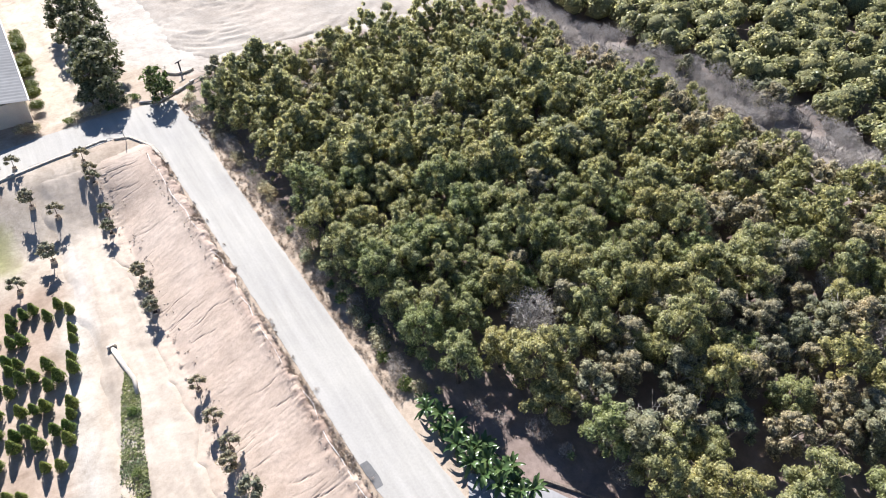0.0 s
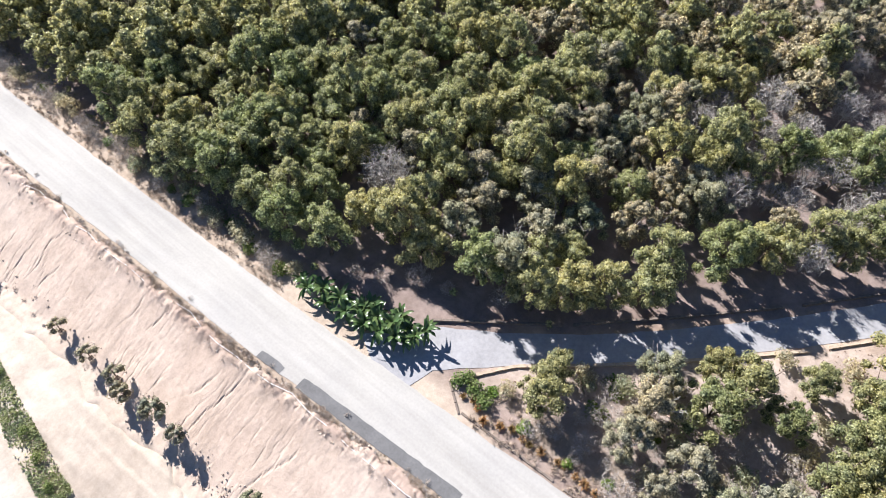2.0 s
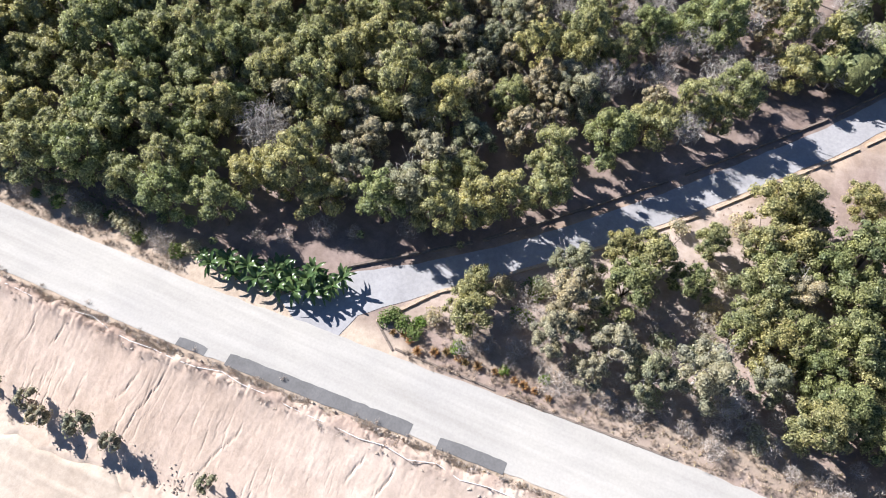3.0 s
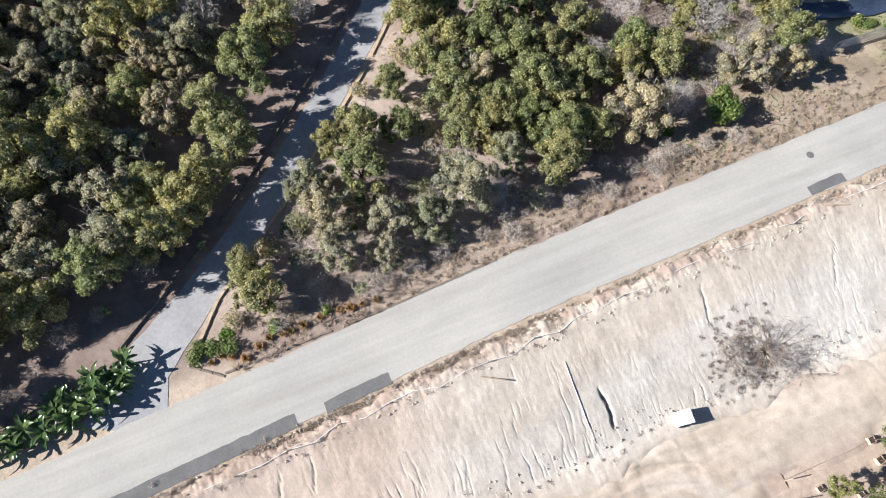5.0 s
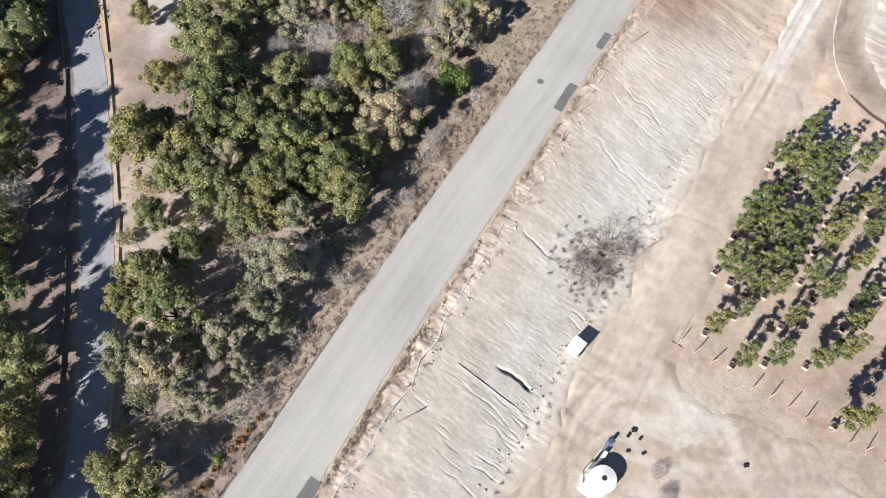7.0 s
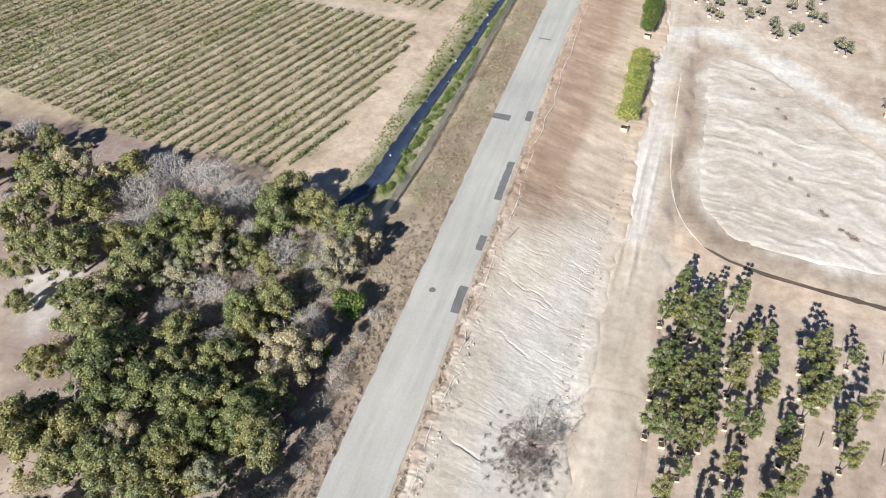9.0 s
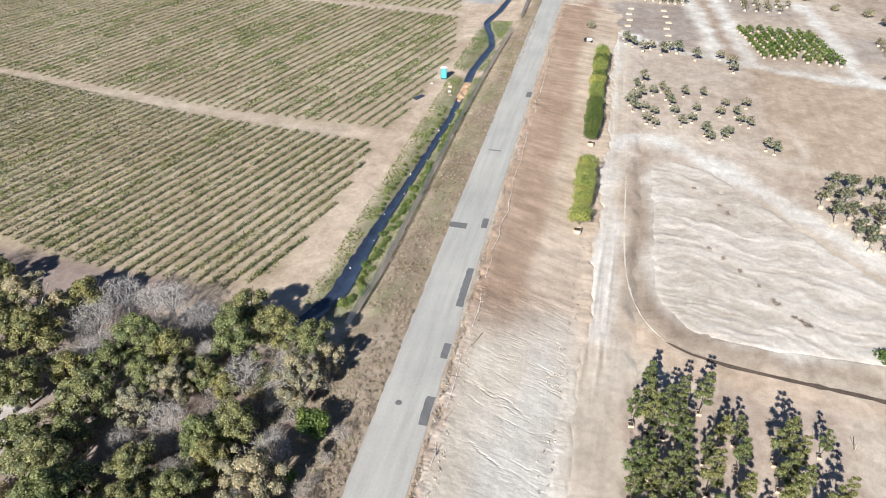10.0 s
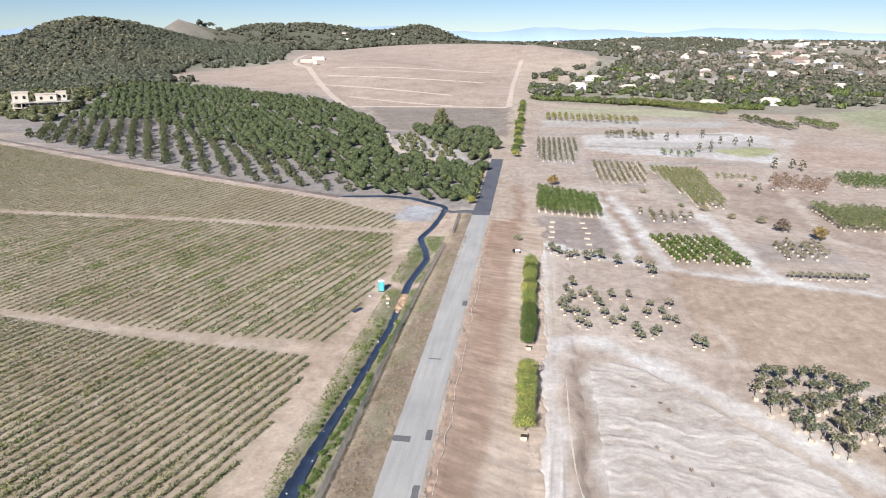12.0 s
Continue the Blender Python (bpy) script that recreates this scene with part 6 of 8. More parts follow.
def vine_rows(poly, direction, gap, r, vines_per_m=3.3, dense=9, size=0.2, wide=0.18, tall=0.55):
    """Rows of low trellised vines clipped to a field; each row is a thing."""
    d = np.array(direction) / np.hypot(*direction)
    n = np.array([-d[1], d[0]])
    p = np.array(poly)
    lo, hi = (p @ n).min(), (p @ n).max()
    a, b = (p @ d).min(), (p @ d).max()
    t = np.arange(a, b, 1 / vines_per_m)
    for k, q in enumerate(np.arange(lo, hi, gap)):
        pts = q * n + t[:, None] * d
        pts = pts[inside(pts[:, 0], pts[:, 1], poly)]
        if len(pts) < 5:
            continue
        pts = pts[r.random(len(pts)) > 0.06]
        thick = dense
        c = np.repeat(pts, thick, 0) + r.normal(0, wide, (len(pts) * thick, 2))
        z = land(c[:, 0], c[:, 1]) + r.uniform(0.06, tall, len(c))
        v, f = leaves(np.column_stack([c, z]), np.tile((0, 0, 0.5), (len(c), 1)), size, r, spread=0.6)
        root = tagged(new("vine_row"), "low row of yellowing green grapevines in brown soil", "vine row", "rows of the vineyard")
        hang("foliage", mesh_from("foliage", v, f, M_VINE), root)
        e0, e1 = pts[0], pts[-1]
        ends = [(e0[0], e0[1], land1(*e0) + 0.62), (e1[0], e1[1], land1(*e1) + 0.62)]
        hang("trellis_wire", mesh_from("trellis_wire", *tube(ends, [0.012, 0.012], 3), M_STAKE), root)


vine_rows([(-35.2, 92), (-34.8, 76), (-36.2, 57.5), (-41, 54.0), (-60, 54.0), (-78, 57), (-100, 60), (-125, 64), (-125, 106.6), (-98, 102.2), (-72.5, 97.8), (-37, 95.2)], (0.28, 0.96), 1.85, r_)
vine_rows([(-34.2, 101.0), (-33, 143), (-37.7, 164), (-38, 167), (-88, 171), (-175, 171.5), (-175, 115.6), (-103, 106), (-65, 101.0)], (0.25, 0.968), 2.0, r_, 2.8, 6, 0.22, 0.14, 0.36)
vine_rows([(-38, 171.5), (-41.3, 185.5), (-63, 199.6), (-110, 218.5), (-172, 245), (-257, 285), (-300, 304), (-300, 176), (-162, 175), (-88, 174.4)], (0.26, 0.966), 2.3, r_, 2.4, 5, 0.27, 0.14, 0.34)
_along = lambda x, y: vn((x * 0.27 + y * 0.96) * 0.07, (x * 0.96 - y * 0.27) * 0.54, 3) > 0.62
grass_field("weeds", [(-36, 92), (-36.6, 58), (-60, 55), (-125, 65), (-125, 105), (-98, 101), (-72.5, 96.6), (-37, 94)], 16, M_GRASSY, 0.16, r_, "green weeds between the vine rows", _along)
grass_field("weeds", [(-35, 102.4), (-33.6, 143), (-38, 166), (-88, 170), (-175, 170), (-175, 117), (-103, 107.4), (-65, 102.2)], 12, M_GRASSY, 0.19, r_, "green weeds between the vine rows", _along)


# ---- nursery yard east of the bank ----
def crate(root, w=0.75, h=0.55, mat=M_BOX):
    """A square timber tree box of four panels, filled with soil."""
    for sx, sy, a in ((0, 1, 0), (0, -1, 0), (1, 0, 90), (-1, 0, 90)):
        part("side_panel", box_bm(w, 0.035, h, (sx * w / 2, sy * w / 2, h / 2), 0.006, radians(a)), mat, root)
    part("soil", box_bm(w - 0.05, w - 0.05, h * 0.86, (0, 0, h * 0.43)), surface("potting_soil", (0.07, 0.05, 0.04), 0.95, 0.3), root)


def make_boxed(r, height, radius, mat, label, per=120, size=0.18, stem=0.45, boxw=0.75, n=9, inner=M_CORE):
    root = tagged(new("boxed_tree"), label, "boxed tree", "boxed trees of the nursery")
    crate(root, boxw, boxw * 0.72)
    lean = r.normal(0, 0.08, 2)
    chunks = [tube([(0, 0, 0.2), (lean[0], lean[1], height * 0.5), (lean[0] * 1.6, lean[1] * 1.6, height * 0.9)], [0.05, 0.04, 0.015], 6)]
    for k in range(6):
        a = k * 2.4
        z = height * r.uniform(stem, 0.75)
        chunks.append(tube([(lean[0], lean[1], z), (math.cos(a) * radius * 0.7, math.sin(a) * radius * 0.7, z + radius * 0.5)], [0.022, 0.008], 4))
    hang("trunk", mesh_from("trunk", *join(chunks), M_BARK, True), root)
    lob = []
    for k in range(n):
        t = k / (n - 1)
        a = k * 2.4 + r.uniform(-0.5, 0.5)
        rr = radius * (1.0 - 0.75 * abs(t - 0.3)) * r.uniform(0.6, 1.15)
        lob.append((math.cos(a) * rr * 0.7, math.sin(a) * rr * 0.7, height * (stem + (0.97 - stem) * t), radius * r.uniform(0.28, 0.46) * (1.1 - 0.5 * t)))
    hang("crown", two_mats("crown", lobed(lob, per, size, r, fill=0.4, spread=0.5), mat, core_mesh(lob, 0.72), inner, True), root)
    return root


M_BOXED = leaf_material("boxed_tree_leaf", (0.115, 0.13, 0.045), (0.25, 0.268, 0.11), (0.42, 0.425, 0.22), 0.5, 0.45)
M_OLIVE = leaf_material("olive_leaf", (0.12, 0.115, 0.07), (0.235, 0.22, 0.135), (0.37, 0.345, 0.235), 0.6, 0.3)
M_OLIVE_DARK = leaf_material("dark_olive_leaf", (0.14, 0.134, 0.08), (0.28, 0.265, 0.16), (0.44, 0.42, 0.28), 0.6, 0.3)
# darker than the boxed leaf, so the crown's inner shade is in the colour
M_BOXED_IN = shaded_shoot_material("boxed_tree_shoot", (0.03, 0.035, 0.012), (0.115, 0.128, 0.045), (0.23, 0.24, 0.10))
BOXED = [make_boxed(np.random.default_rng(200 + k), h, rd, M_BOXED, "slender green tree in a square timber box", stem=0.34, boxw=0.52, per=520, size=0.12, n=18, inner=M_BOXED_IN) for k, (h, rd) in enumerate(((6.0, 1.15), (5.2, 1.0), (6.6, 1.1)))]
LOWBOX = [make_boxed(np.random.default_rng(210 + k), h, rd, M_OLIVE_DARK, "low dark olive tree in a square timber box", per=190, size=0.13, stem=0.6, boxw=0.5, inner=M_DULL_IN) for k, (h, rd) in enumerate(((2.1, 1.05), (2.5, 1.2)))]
rows_x = (7.7, 9.2, 10.75, 12.2, 14.4, 15.9, 17.4, 18.9, 20.95, 22.5, 23.8, 25.3, 27.4, 28.8)
ROWS = ((7.7, (33.8, 38, 39.7, 47,)), (9.2, (28, 33.5, 36.2, 38.4, 41, 43.5, 46.2, 49.7, 52,)), (10.75, (30.7, 33.2, 35.8, 38.3, 40.8, 43.4, 46, 48.4,)), (12.2, (26.6, 31.3, 34, 36.6, 39.2, 41.8, 44.4, 47, 49.8,)), (14.4, (28.2, 32.1, 37, 40.5, 44, 50.2,)), (15.9, (33, 36, 42.9, 46.4,)), (17.4, (29.9, 40.2, 44.1, 47,)), (18.9, (31.8, 34.7, 37.3,)), (20.95, (26.4, 40, 42.6, 45.5,)), (22.5, (42.2, 45.1, 48.2,)), (23.8, (35.8, 38.4, 39.9,)), (25.3, (41, 44, 47.5,)), (27.4, (34, 43.5,)))
for x, y in [(x, y) for x, along in ROWS for y in along]:
    if r_.random() < 0.93:
        place(BOXED[r_.integers(3)], x, y, r_.uniform(0.75, 1.05), r_.uniform(-8, 8), label="slender green tree in a square timber box")
_sk = bpy.data.meshes.new("stake")
_bm = box_bm(0.07, 0.07, 1.35, (0, 0, 0.55), 0.01)
_bm.to_mesh(_sk)
_bm.free()
_sk.materials.append(M_STAKE)
STAKES = [(x, 26.0 + r_.normal(0, 0.1)) for x in rows_x] + [(14.5, 50.0), (17.4, 49.8), (17.4, 38.1), (21.0, 38.0), (22.4, 37.9), (27.4, 37.7), (28.8, 49.2), (25.3, 30), (28.8, 32), (22.5, 30.2), (20.9, 33.9), (25.3, 36.8)]
for x, y in STAKES:
    o = tagged(new("stake", _sk), "bare upright timber stake in the nursery row", "stake", "stakes of the nursery")
    o.matrix_world = pose(x, y, land1(x, y), r_.normal(0, 3), r_.normal(0, 3), 0)
for x in rows_x:
    _h = [(x + r_.normal(0, 0.04), y, land1(x, y) + 0.05) for y in np.arange(25.5, 52, 1.5)]
    tagged(new("drip_hose", mesh_from("drip_hose", *tube(_h, [0.014] * len(_h), 5), M_STAKE, True)), "thin dusty drip hose along a row of boxed trees", "hose", "drip hoses")

# water tank on its pad, with pump and pipes
tank = tagged(new("water_tank"), "round white plastic water tank on a pale gravel pad", "water tank")
tank.location = (7.2, 12.6, land1(7.2, 12.6) + 0.05)
tank.scale = (1.0, 1.0, 0.52)
_tb = cyl_bm(1.0, 2.0, (0, 0, 0), 40, bevel=0.06)
part("shell", _tb, M_TANK, tank)
_tp = cyl_bm(0.98, 0.32, (0, 0, 1.99), 40, r2=0.32)
part("dome", _tp, M_TANK, tank)
part("lid", cyl_bm(0.2, 0.1, (0, 0, 2.3), 20, bevel=0.02), M_DARK, tank, "small dark round lid")
for k in range(5):
    part("rib", cyl_bm(1.025, 0.05, (0, 0, 0.3 + k * 0.35), 40), M_TANK, tank)
pad_ = new("gravel_pad", mesh_from("gravel_pad", [(math.cos(a) * w * (1 + 0.13 * math.sin(a * 3 + 1) + 0.06 * math.sin(a * 7)), math.sin(a) * w * 0.95 * (1 + 0.2 * math.cos(a * 2)), z) for w, z in ((1.12, -0.05), (1.0, 0.06)) for a in [k * math.pi / 14 for k in range(28)]], [tuple(range(28, 56))] + [(k, (k + 1) % 28, 28 + (k + 1) % 28, 28 + k) for k in range(28)], surface("white_gravel", (0.60, 0.575, 0.53), 0.95, 0.12, 9, 1, relief=0.03)))
pad_.location = (6.75, 11.75, land1(6.75, 11.75) + 0.05)
tagged(pad_, "white gravel pad under the water tank", "gravel pad", kind="structure")
pump = tagged(new("pump_skid"), "pump with white box, hoses and blue motor beside the tank", "pump")
pump.matrix_world = pose(6.35, 14.3, land1(6.35, 14.3) + 0.05, 0, 0, -8) @ Matrix.Diagonal((0.62, 1.15, 0.7, 1))
part("skid", box_bm(0.9, 2.6, 0.12, (0, 0, 0.08), 0.02), M_STEEL, pump)
part("control_box", box_bm(0.5, 0.45, 0.6, (0.25, 0.1, 0.42), 0.03), M_WHITE, pump, "white control box")
part("motor", cyl_bm(0.22, 0.7, (0, 1.1, 0.15), 16, bevel=0.03), surface("blue_paint", (0.06, 0.09, 0.20), 0.5, 0.1), pump, "dark blue motor")
part("filter", cyl_bm(0.16, 0.9, (-0.15, -0.6, 0.12), 14, bevel=0.03), M_DARK, pump)
hang("hose", mesh_from("hose", *tube([(-0.1, -0.4, 0.6), (-0.5, -0.9, 0.5), (-0.6, -1.6, 0.25), (0.2, -2.3, 0.3)], [0.06] * 4, 8), M_DARK, True), pump)
hang("pipe", mesh_from("pipe", *tube([(-0.35, 1.2, 0.4), (-0.4, 0.2, 0.45), (-0.45, -1.6, 0.4)], [0.05] * 3, 8), M_WHITE, True), pump)
for x, y, s in ((7.5, 16.8, 0.35), (8.4, 17.1, 0.3), (8.0, 15.7, 0.3), (9.1, 16.2, 0.3), (7.7, 17.4, 0.4), (16.2, 19.7, 0.35)):
    c = tagged(part("crate", box_bm(s, s * 0.7, s * 0.6, (0, 0, s * 0.3), 0.03), M_DARK, None), "small dark crate on the bare yard", "crate", "crates by the tank")
    c.matrix_world = pose(x, y, land1(x, y), 0, 0, r_.uniform(0, 90))
place(BUSH[0], 10.6, 15.3, 0.5, 20, label="dry twiggy brush lying on the bare yard")
place(BUSH[1], 11.9, 14.2, 0.6, 80, label="dry twiggy brush lying on the bare yard")

# white trailer below the bank
trailer = tagged(new("box_trailer"), "small white enclosed box trailer on bare earth", "trailer")
trailer.matrix_world = pose(0.6, 20.7, land1(0.6, 20.7) + 0.03, 0, 0, -8)
trailer.scale = (0.8, 0.8, 0.8)
part("body", box_bm(1.35, 1.6, 1.3, (0, 0, 0.98), 0.05), M_WHITE, trailer)
part("roof", box_bm(1.39, 1.64, 0.06, (0, 0, 1.66), 0.02), M_WHITE, trailer)
part("drawbar", box_bm(0.1, 0.9, 0.08, (0, 1.15, 0.4), 0.01), M_STEEL, trailer)
part("jockey_wheel", cyl_bm(0.12, 0.07, (0, 1.5, 0.05), 14), M_DARK, trailer)
part("propane_box", box_bm(0.5, 0.35, 0.45, (-0.2, 1.0, 0.65), 0.03), M_STEEL, trailer)
for sx in (-0.72, 0.72):
    bm = cyl_bm(0.3, 0.18, (0, 0, -0.09), 20, bevel=0.03)
    bmesh.ops.rotate(bm, verts=bm.verts, matrix=Matrix.Rotation(radians(90), 3, "Y"))
    bmesh.ops.translate(bm, verts=bm.verts, vec=(sx, -0.1, 0.3))
    part("wheel", bm, M_DARK, trailer)

# leafless bush spreading over the foot of the bank
M_TWIG_BROWN = surface("brown_twigs", (0.22, 0.175, 0.145), 0.9, 0.25, 8.0, 1.0)
big_bush = make_bare("bare_bush", np.random.default_rng(301), 2.0, 3.0, M_TWIG_BROWN, "wide leafless brown bush at the foot of the bank", "bush", 22, 7, 420)
place(big_bush, -1.2, 29.6, 1.05, 0)
twig_tufts("dry_weeds", [(-1.8 + r_.normal(0, 1.5), 28.0 + r_.normal(0, 1.9)) for _ in range(190)], 0.45, r_, "brown dry twigs spread over the foot of the bank", M_TWIG_BROWN)
for x, y in ((-0.4, 30.5), (-2.4, 26.4), (-0.6, 26.6)):
    place(BUSH[0], x, y, 0.8, r_.uniform(0, 360))
twig_tufts("dry_weeds", [(0.4 + r_.normal(0, 0.5), y) for y in np.arange(-80, 100, 0.9) if r_.random() < 0.6], 0.35, r_, "small dry twiggy weeds at the foot of the bank")
twig_tufts("dry_weeds", [(float(road_x(y)) + 2.9 + 1.1 * r_.random(), y) for y in np.arange(-80, 60, 0.12) if vn(np.array([y * 0.25]), np.array([0.7]), 71)[0] > 0.45], 0.4, r_, "pinkish-brown dry weeds in clumps along the road edge", M_RED_WEED)
twig_tufts("dry_weeds", [(float(road_x(y)) + 3.0 + 1.3 * r_.random() ** 1.5, y) for y in np.arange(-80, 150, 0.2) if r_.random() < 0.7], 0.36, r_, "small dry twiggy weeds along the bank top")

# boxed trees along the foot of the bank and round the south yard
for x, y, s in ((1.5, -74.8, 1.0), (1.3, -80.0, 1.05), (1.8, -71.5, 0.95), (0.7, -61.9, 1.0), (0.9, -55.9, 1.0), (0.2, -34.0, 1.0), (-0.4, -27.6, 0.9), (1.5, -84.0, 1.1), (1.3, -81.4, 1.0), (0.5, -58.9, 1.0), (0.1, -43.7, 0.95), (0.0, -39.3, 1.0), (-0.3, -35.8, 1.05), (-0.5, -30.5, 1.15), (-0.7, -19.3, 0.9), (8.8, -79.5, 1.15), (6.6, -77.0, 1.1), (8.6, -70.2, 1.2), (12.6, -67.1, 1.1), (9.2, -87.0, 1.0), (11.5, -86.4, 1.0)):
    place(LOWBOX[r_.integers(2)], x, y, s, r_.uniform(-12, 12), label="low dark olive tree in a square timber box")

# young cone-shaped shrubs in rows
def make_cone(r, label):
    root = tagged(new("conical_shrub"), label, "shrub", "conical shrubs in rows")
    part("pot", cyl_bm(0.2, 0.3, (0, 0, 0), 14, r2=0.24, bevel=0.01), M_DARK, root, "black plastic nursery pot")
    n = 520
    t = r.random(n) ** 0.8
    a = r.uniform(0, 6.283, n)
    rad = 0.50 * (1 - t) ** 0.75 * (0.9 + 0.2 * r.random(n)) + 0.04
    c = np.stack([np.cos(a) * rad, np.sin(a) * rad, 0.28 + t * 1.45], 1)
    # a dark cone added inside the sprays paints their inner shade
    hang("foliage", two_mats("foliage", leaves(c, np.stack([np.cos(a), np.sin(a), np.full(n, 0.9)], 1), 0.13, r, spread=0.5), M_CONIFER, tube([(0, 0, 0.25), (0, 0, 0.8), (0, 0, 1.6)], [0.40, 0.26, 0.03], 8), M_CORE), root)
    return root


CONE = [make_cone(np.random.default_rng(320 + k), "young cone-shaped green shrub in a black nursery pot") for k in range(3)]
CONES = ((9.5, -63.3), (8.6, -61.9), (11.9, -63.9), (12.9, -63.7), (14.1, -63.3), (8.9, -58.9), (9.1, -57.5), (9.7, -55.0), (9.8, -53.5), (11.9, -55.2), (11.2, -53.2), (13.3, -54.4), (14.4, -54.9), (15.2, -56.4), (15.3, -57.8),
         (14.4, -57.0), (13.6, -60.0), (14.6, -60.2), (14.4, -62.3), (12.2, -52.6), (15.5, -53.6), (15.0, -50.8), (13.9, -50.4), (12.9, -50.1), (10.7, -49.2), (11.0, -48.0), (12.6, -47.0), (11.5, -46.6), (11.7, -45.3), (14.7, -48.0),
         (15.8, -48.2), (14.1, -46.2), (16.1, -47.0), (14.0, -43.5), (12.8, -42.9), (16.2, -41.6), (17.2, -42.2), (10.8, -62.1), (16.0, -61.5), (16.4, -59.6), (16.6, -55.0), (17.0, -51.6), (17.2, -49.4), (17.6, -46.0), (18.4, -44.0), (16.8, -64.0), (18.2, -57.0), (18.6, -53.0))
for x, y in CONES:
    place(CONE[r_.integers(3)], x * 0.985, y * 0.985, r_.uniform(0.85, 1.15), r_.uniform(0, 360))

# planted gully with its culvert pipe
M_GULLY = leaf_material("ground_cover_leaf", (0.20, 0.235, 0.10), (0.35, 0.38, 0.19), (0.52, 0.53, 0.35), 0.7, 0.5)
grass_field("ground_cover", [(5.2, -51), (5.0, -46.5), (6.2, -40), (7.6, -31), (9.8, -31), (8.8, -38), (6.6, -47)], 260, M_GULLY, 0.14, r_, "green and grey ground cover filling a shallow gully")
for x, y in scatter([(5.4, -50), (6.0, -42), (7.6, -31), (9.4, -31), (7.0, -46)], 2.2, r_):
    place(SHRUB_GREEN, x, y, r_.uniform(0.4, 0.7), r_.uniform(0, 360), label="low green ground-cover shrub in the gully")
culvert = tagged(new("culvert"), "pale concrete culvert channel ending above the gully", "culvert")
_c = [(5.9, -53.6, land1(5.9, -53.6) + 0.12), (5.5, -51.0, land1(5.5, -51.0) + 0.10), (5.0, -48.5, land1(5, -48.5) + 0.08), (5.2, -46.6, land1(5.2, -46.6) + 0.06)]
hang("pipe", mesh_from("pipe", *tube(_c, [0.26, 0.25, 0.24, 0.2], 12), M_CONCRETE, True), culvert)
part("head_wall", box_bm(0.9, 0.25, 0.55, (5.9, -53.7, land1(5.9, -53.7) + 0.2), 0.03), M_CONCRETE, culvert)


# ---- north: hedge of boxed trees, ring track, nursery plots ----
HEDGE = [make_shrub("hedge_tree", np.random.default_rng(400 + k), 1.75, 3.4, m, 0.13, 360, l, "hedge tree", 16) for k, (m, l) in enumerate(((M_HEDGE, "yellow-green leafy boxed tree in a dense row"), (M_HEDGE, "bright green leafy boxed tree in a dense row")))]
M_HEDGE_DARK = leaf_material("hedge_leaf_dark", (0.075, 0.105, 0.025), (0.165, 0.205, 0.05), (0.28, 0.31, 0.10), 0.5, 0.35)
HEDGE_D = make_shrub("hedge_tree", np.random.default_rng(404), 1.75, 3.4, M_HEDGE_DARK, 0.13, 360, "deep green leafy boxed tree in a dense row", "hedge tree", 16)
for k in range(11):
    place(HEDGE[k % 2], -0.35 + r_.normal(0, 0.1), 80.6 + k * 1.62 + r_.normal(0, 0.2), r_.uniform(0.78, 1.16), r_.uniform(0, 360))
for k in range(24):
    y = 106.2 + k * 1.66
    place(HEDGE_D if k < 6 or vn(np.array([y * 0.2]), np.array([0.3]), 2)[0] > 0.55 else HEDGE[k % 2], -0.65 - k * 0.012 + r_.normal(0, 0.12), y, r_.uniform(0.8, 1.16), r_.uniform(0, 360))
for y in (79.0, 104.6):
    _c = tagged(new("tree_box"), "open square timber tree box at the end of the row", "box")
    _c.location = (-0.4, y, land1(-0.4, y))
    crate(_c, 0.9, 0.6)

# low earth bank and kerb round the white lot
ribbon("track_edge", M_CONCRETE, [(5.8, 96), (6.0, 80), (6.6, 70), (8.6, 63.5), (11.2, 60.4)], 0.12, 0.09, 1.0, 0.12, "thin pale concrete edge of the ring track", "track edge")
# flat dark strip that paints the shadow in the drain's narrow cut
_m = surface("drain_shade_strip", (0.10, 0.075, 0.06), 0.95, 0.25, 3, 0.5)
ribbon("drain_channel", _m, [(11.4, 60.2), (14, 58.9), (18, 58.0), (24, 57.4), (32, 56.8), (60, 52)], [0.2, 0.4, 0.5, 0.55, 0.55, 0.55], 0.03, 1.0, 0.1, "flat dark strip painted as a shadowed open drain below the lot", "drain")
for x, y in ((6.4, 124.2), (8.7, 115.0), (10.1, 113.9), (7.8, 133.8), (12.9, 123.7), (13.6, 119.6), (15.5, 128.5), (17.5, 121.6), (18.5, 112.7), (19.2, 110.5), (22.8, 125.1), (22.5, 113.3), (24.9, 118.6), (26.2, 117.5), (26.6, 125.7), (28.1, 109.5), (29.3, 108.6),
             (6.5, 130.3), (9.8, 127.7), (18.9, 129.0), (21.6, 120.8), (21.4, 111.9), (6.2, 119.5), (8.2, 120.2), (7.5, 126.5), (9.9, 118.4), (11.4, 129.6), (16.6, 117.3), (24.3, 121.5), (14.6, 115.4), (5.6, 122.0), (12.2, 126.2)):
    place(LOWBOX[r_.integers(2)], x, y, r_.uniform(0.85, 1.15), r_.uniform(-10, 10), label="low olive tree in a timber box on bare ground")
for x, y in ((3.9, 156.3), (7.8, 152.5), (9.5, 154.0), (11.7, 151.0), (15.1, 152.7), (18.7, 149.2), (23.9, 150.7), (26.0, 147.1), (26.0, 143.4), (5.5, 154.8), (13.4, 153.5)):
    place(LOWBOX[r_.integers(2)], x, y, r_.uniform(0.95, 1.25), r_.uniform(-10, 10), label="low olive tree in a timber box on bare ground")


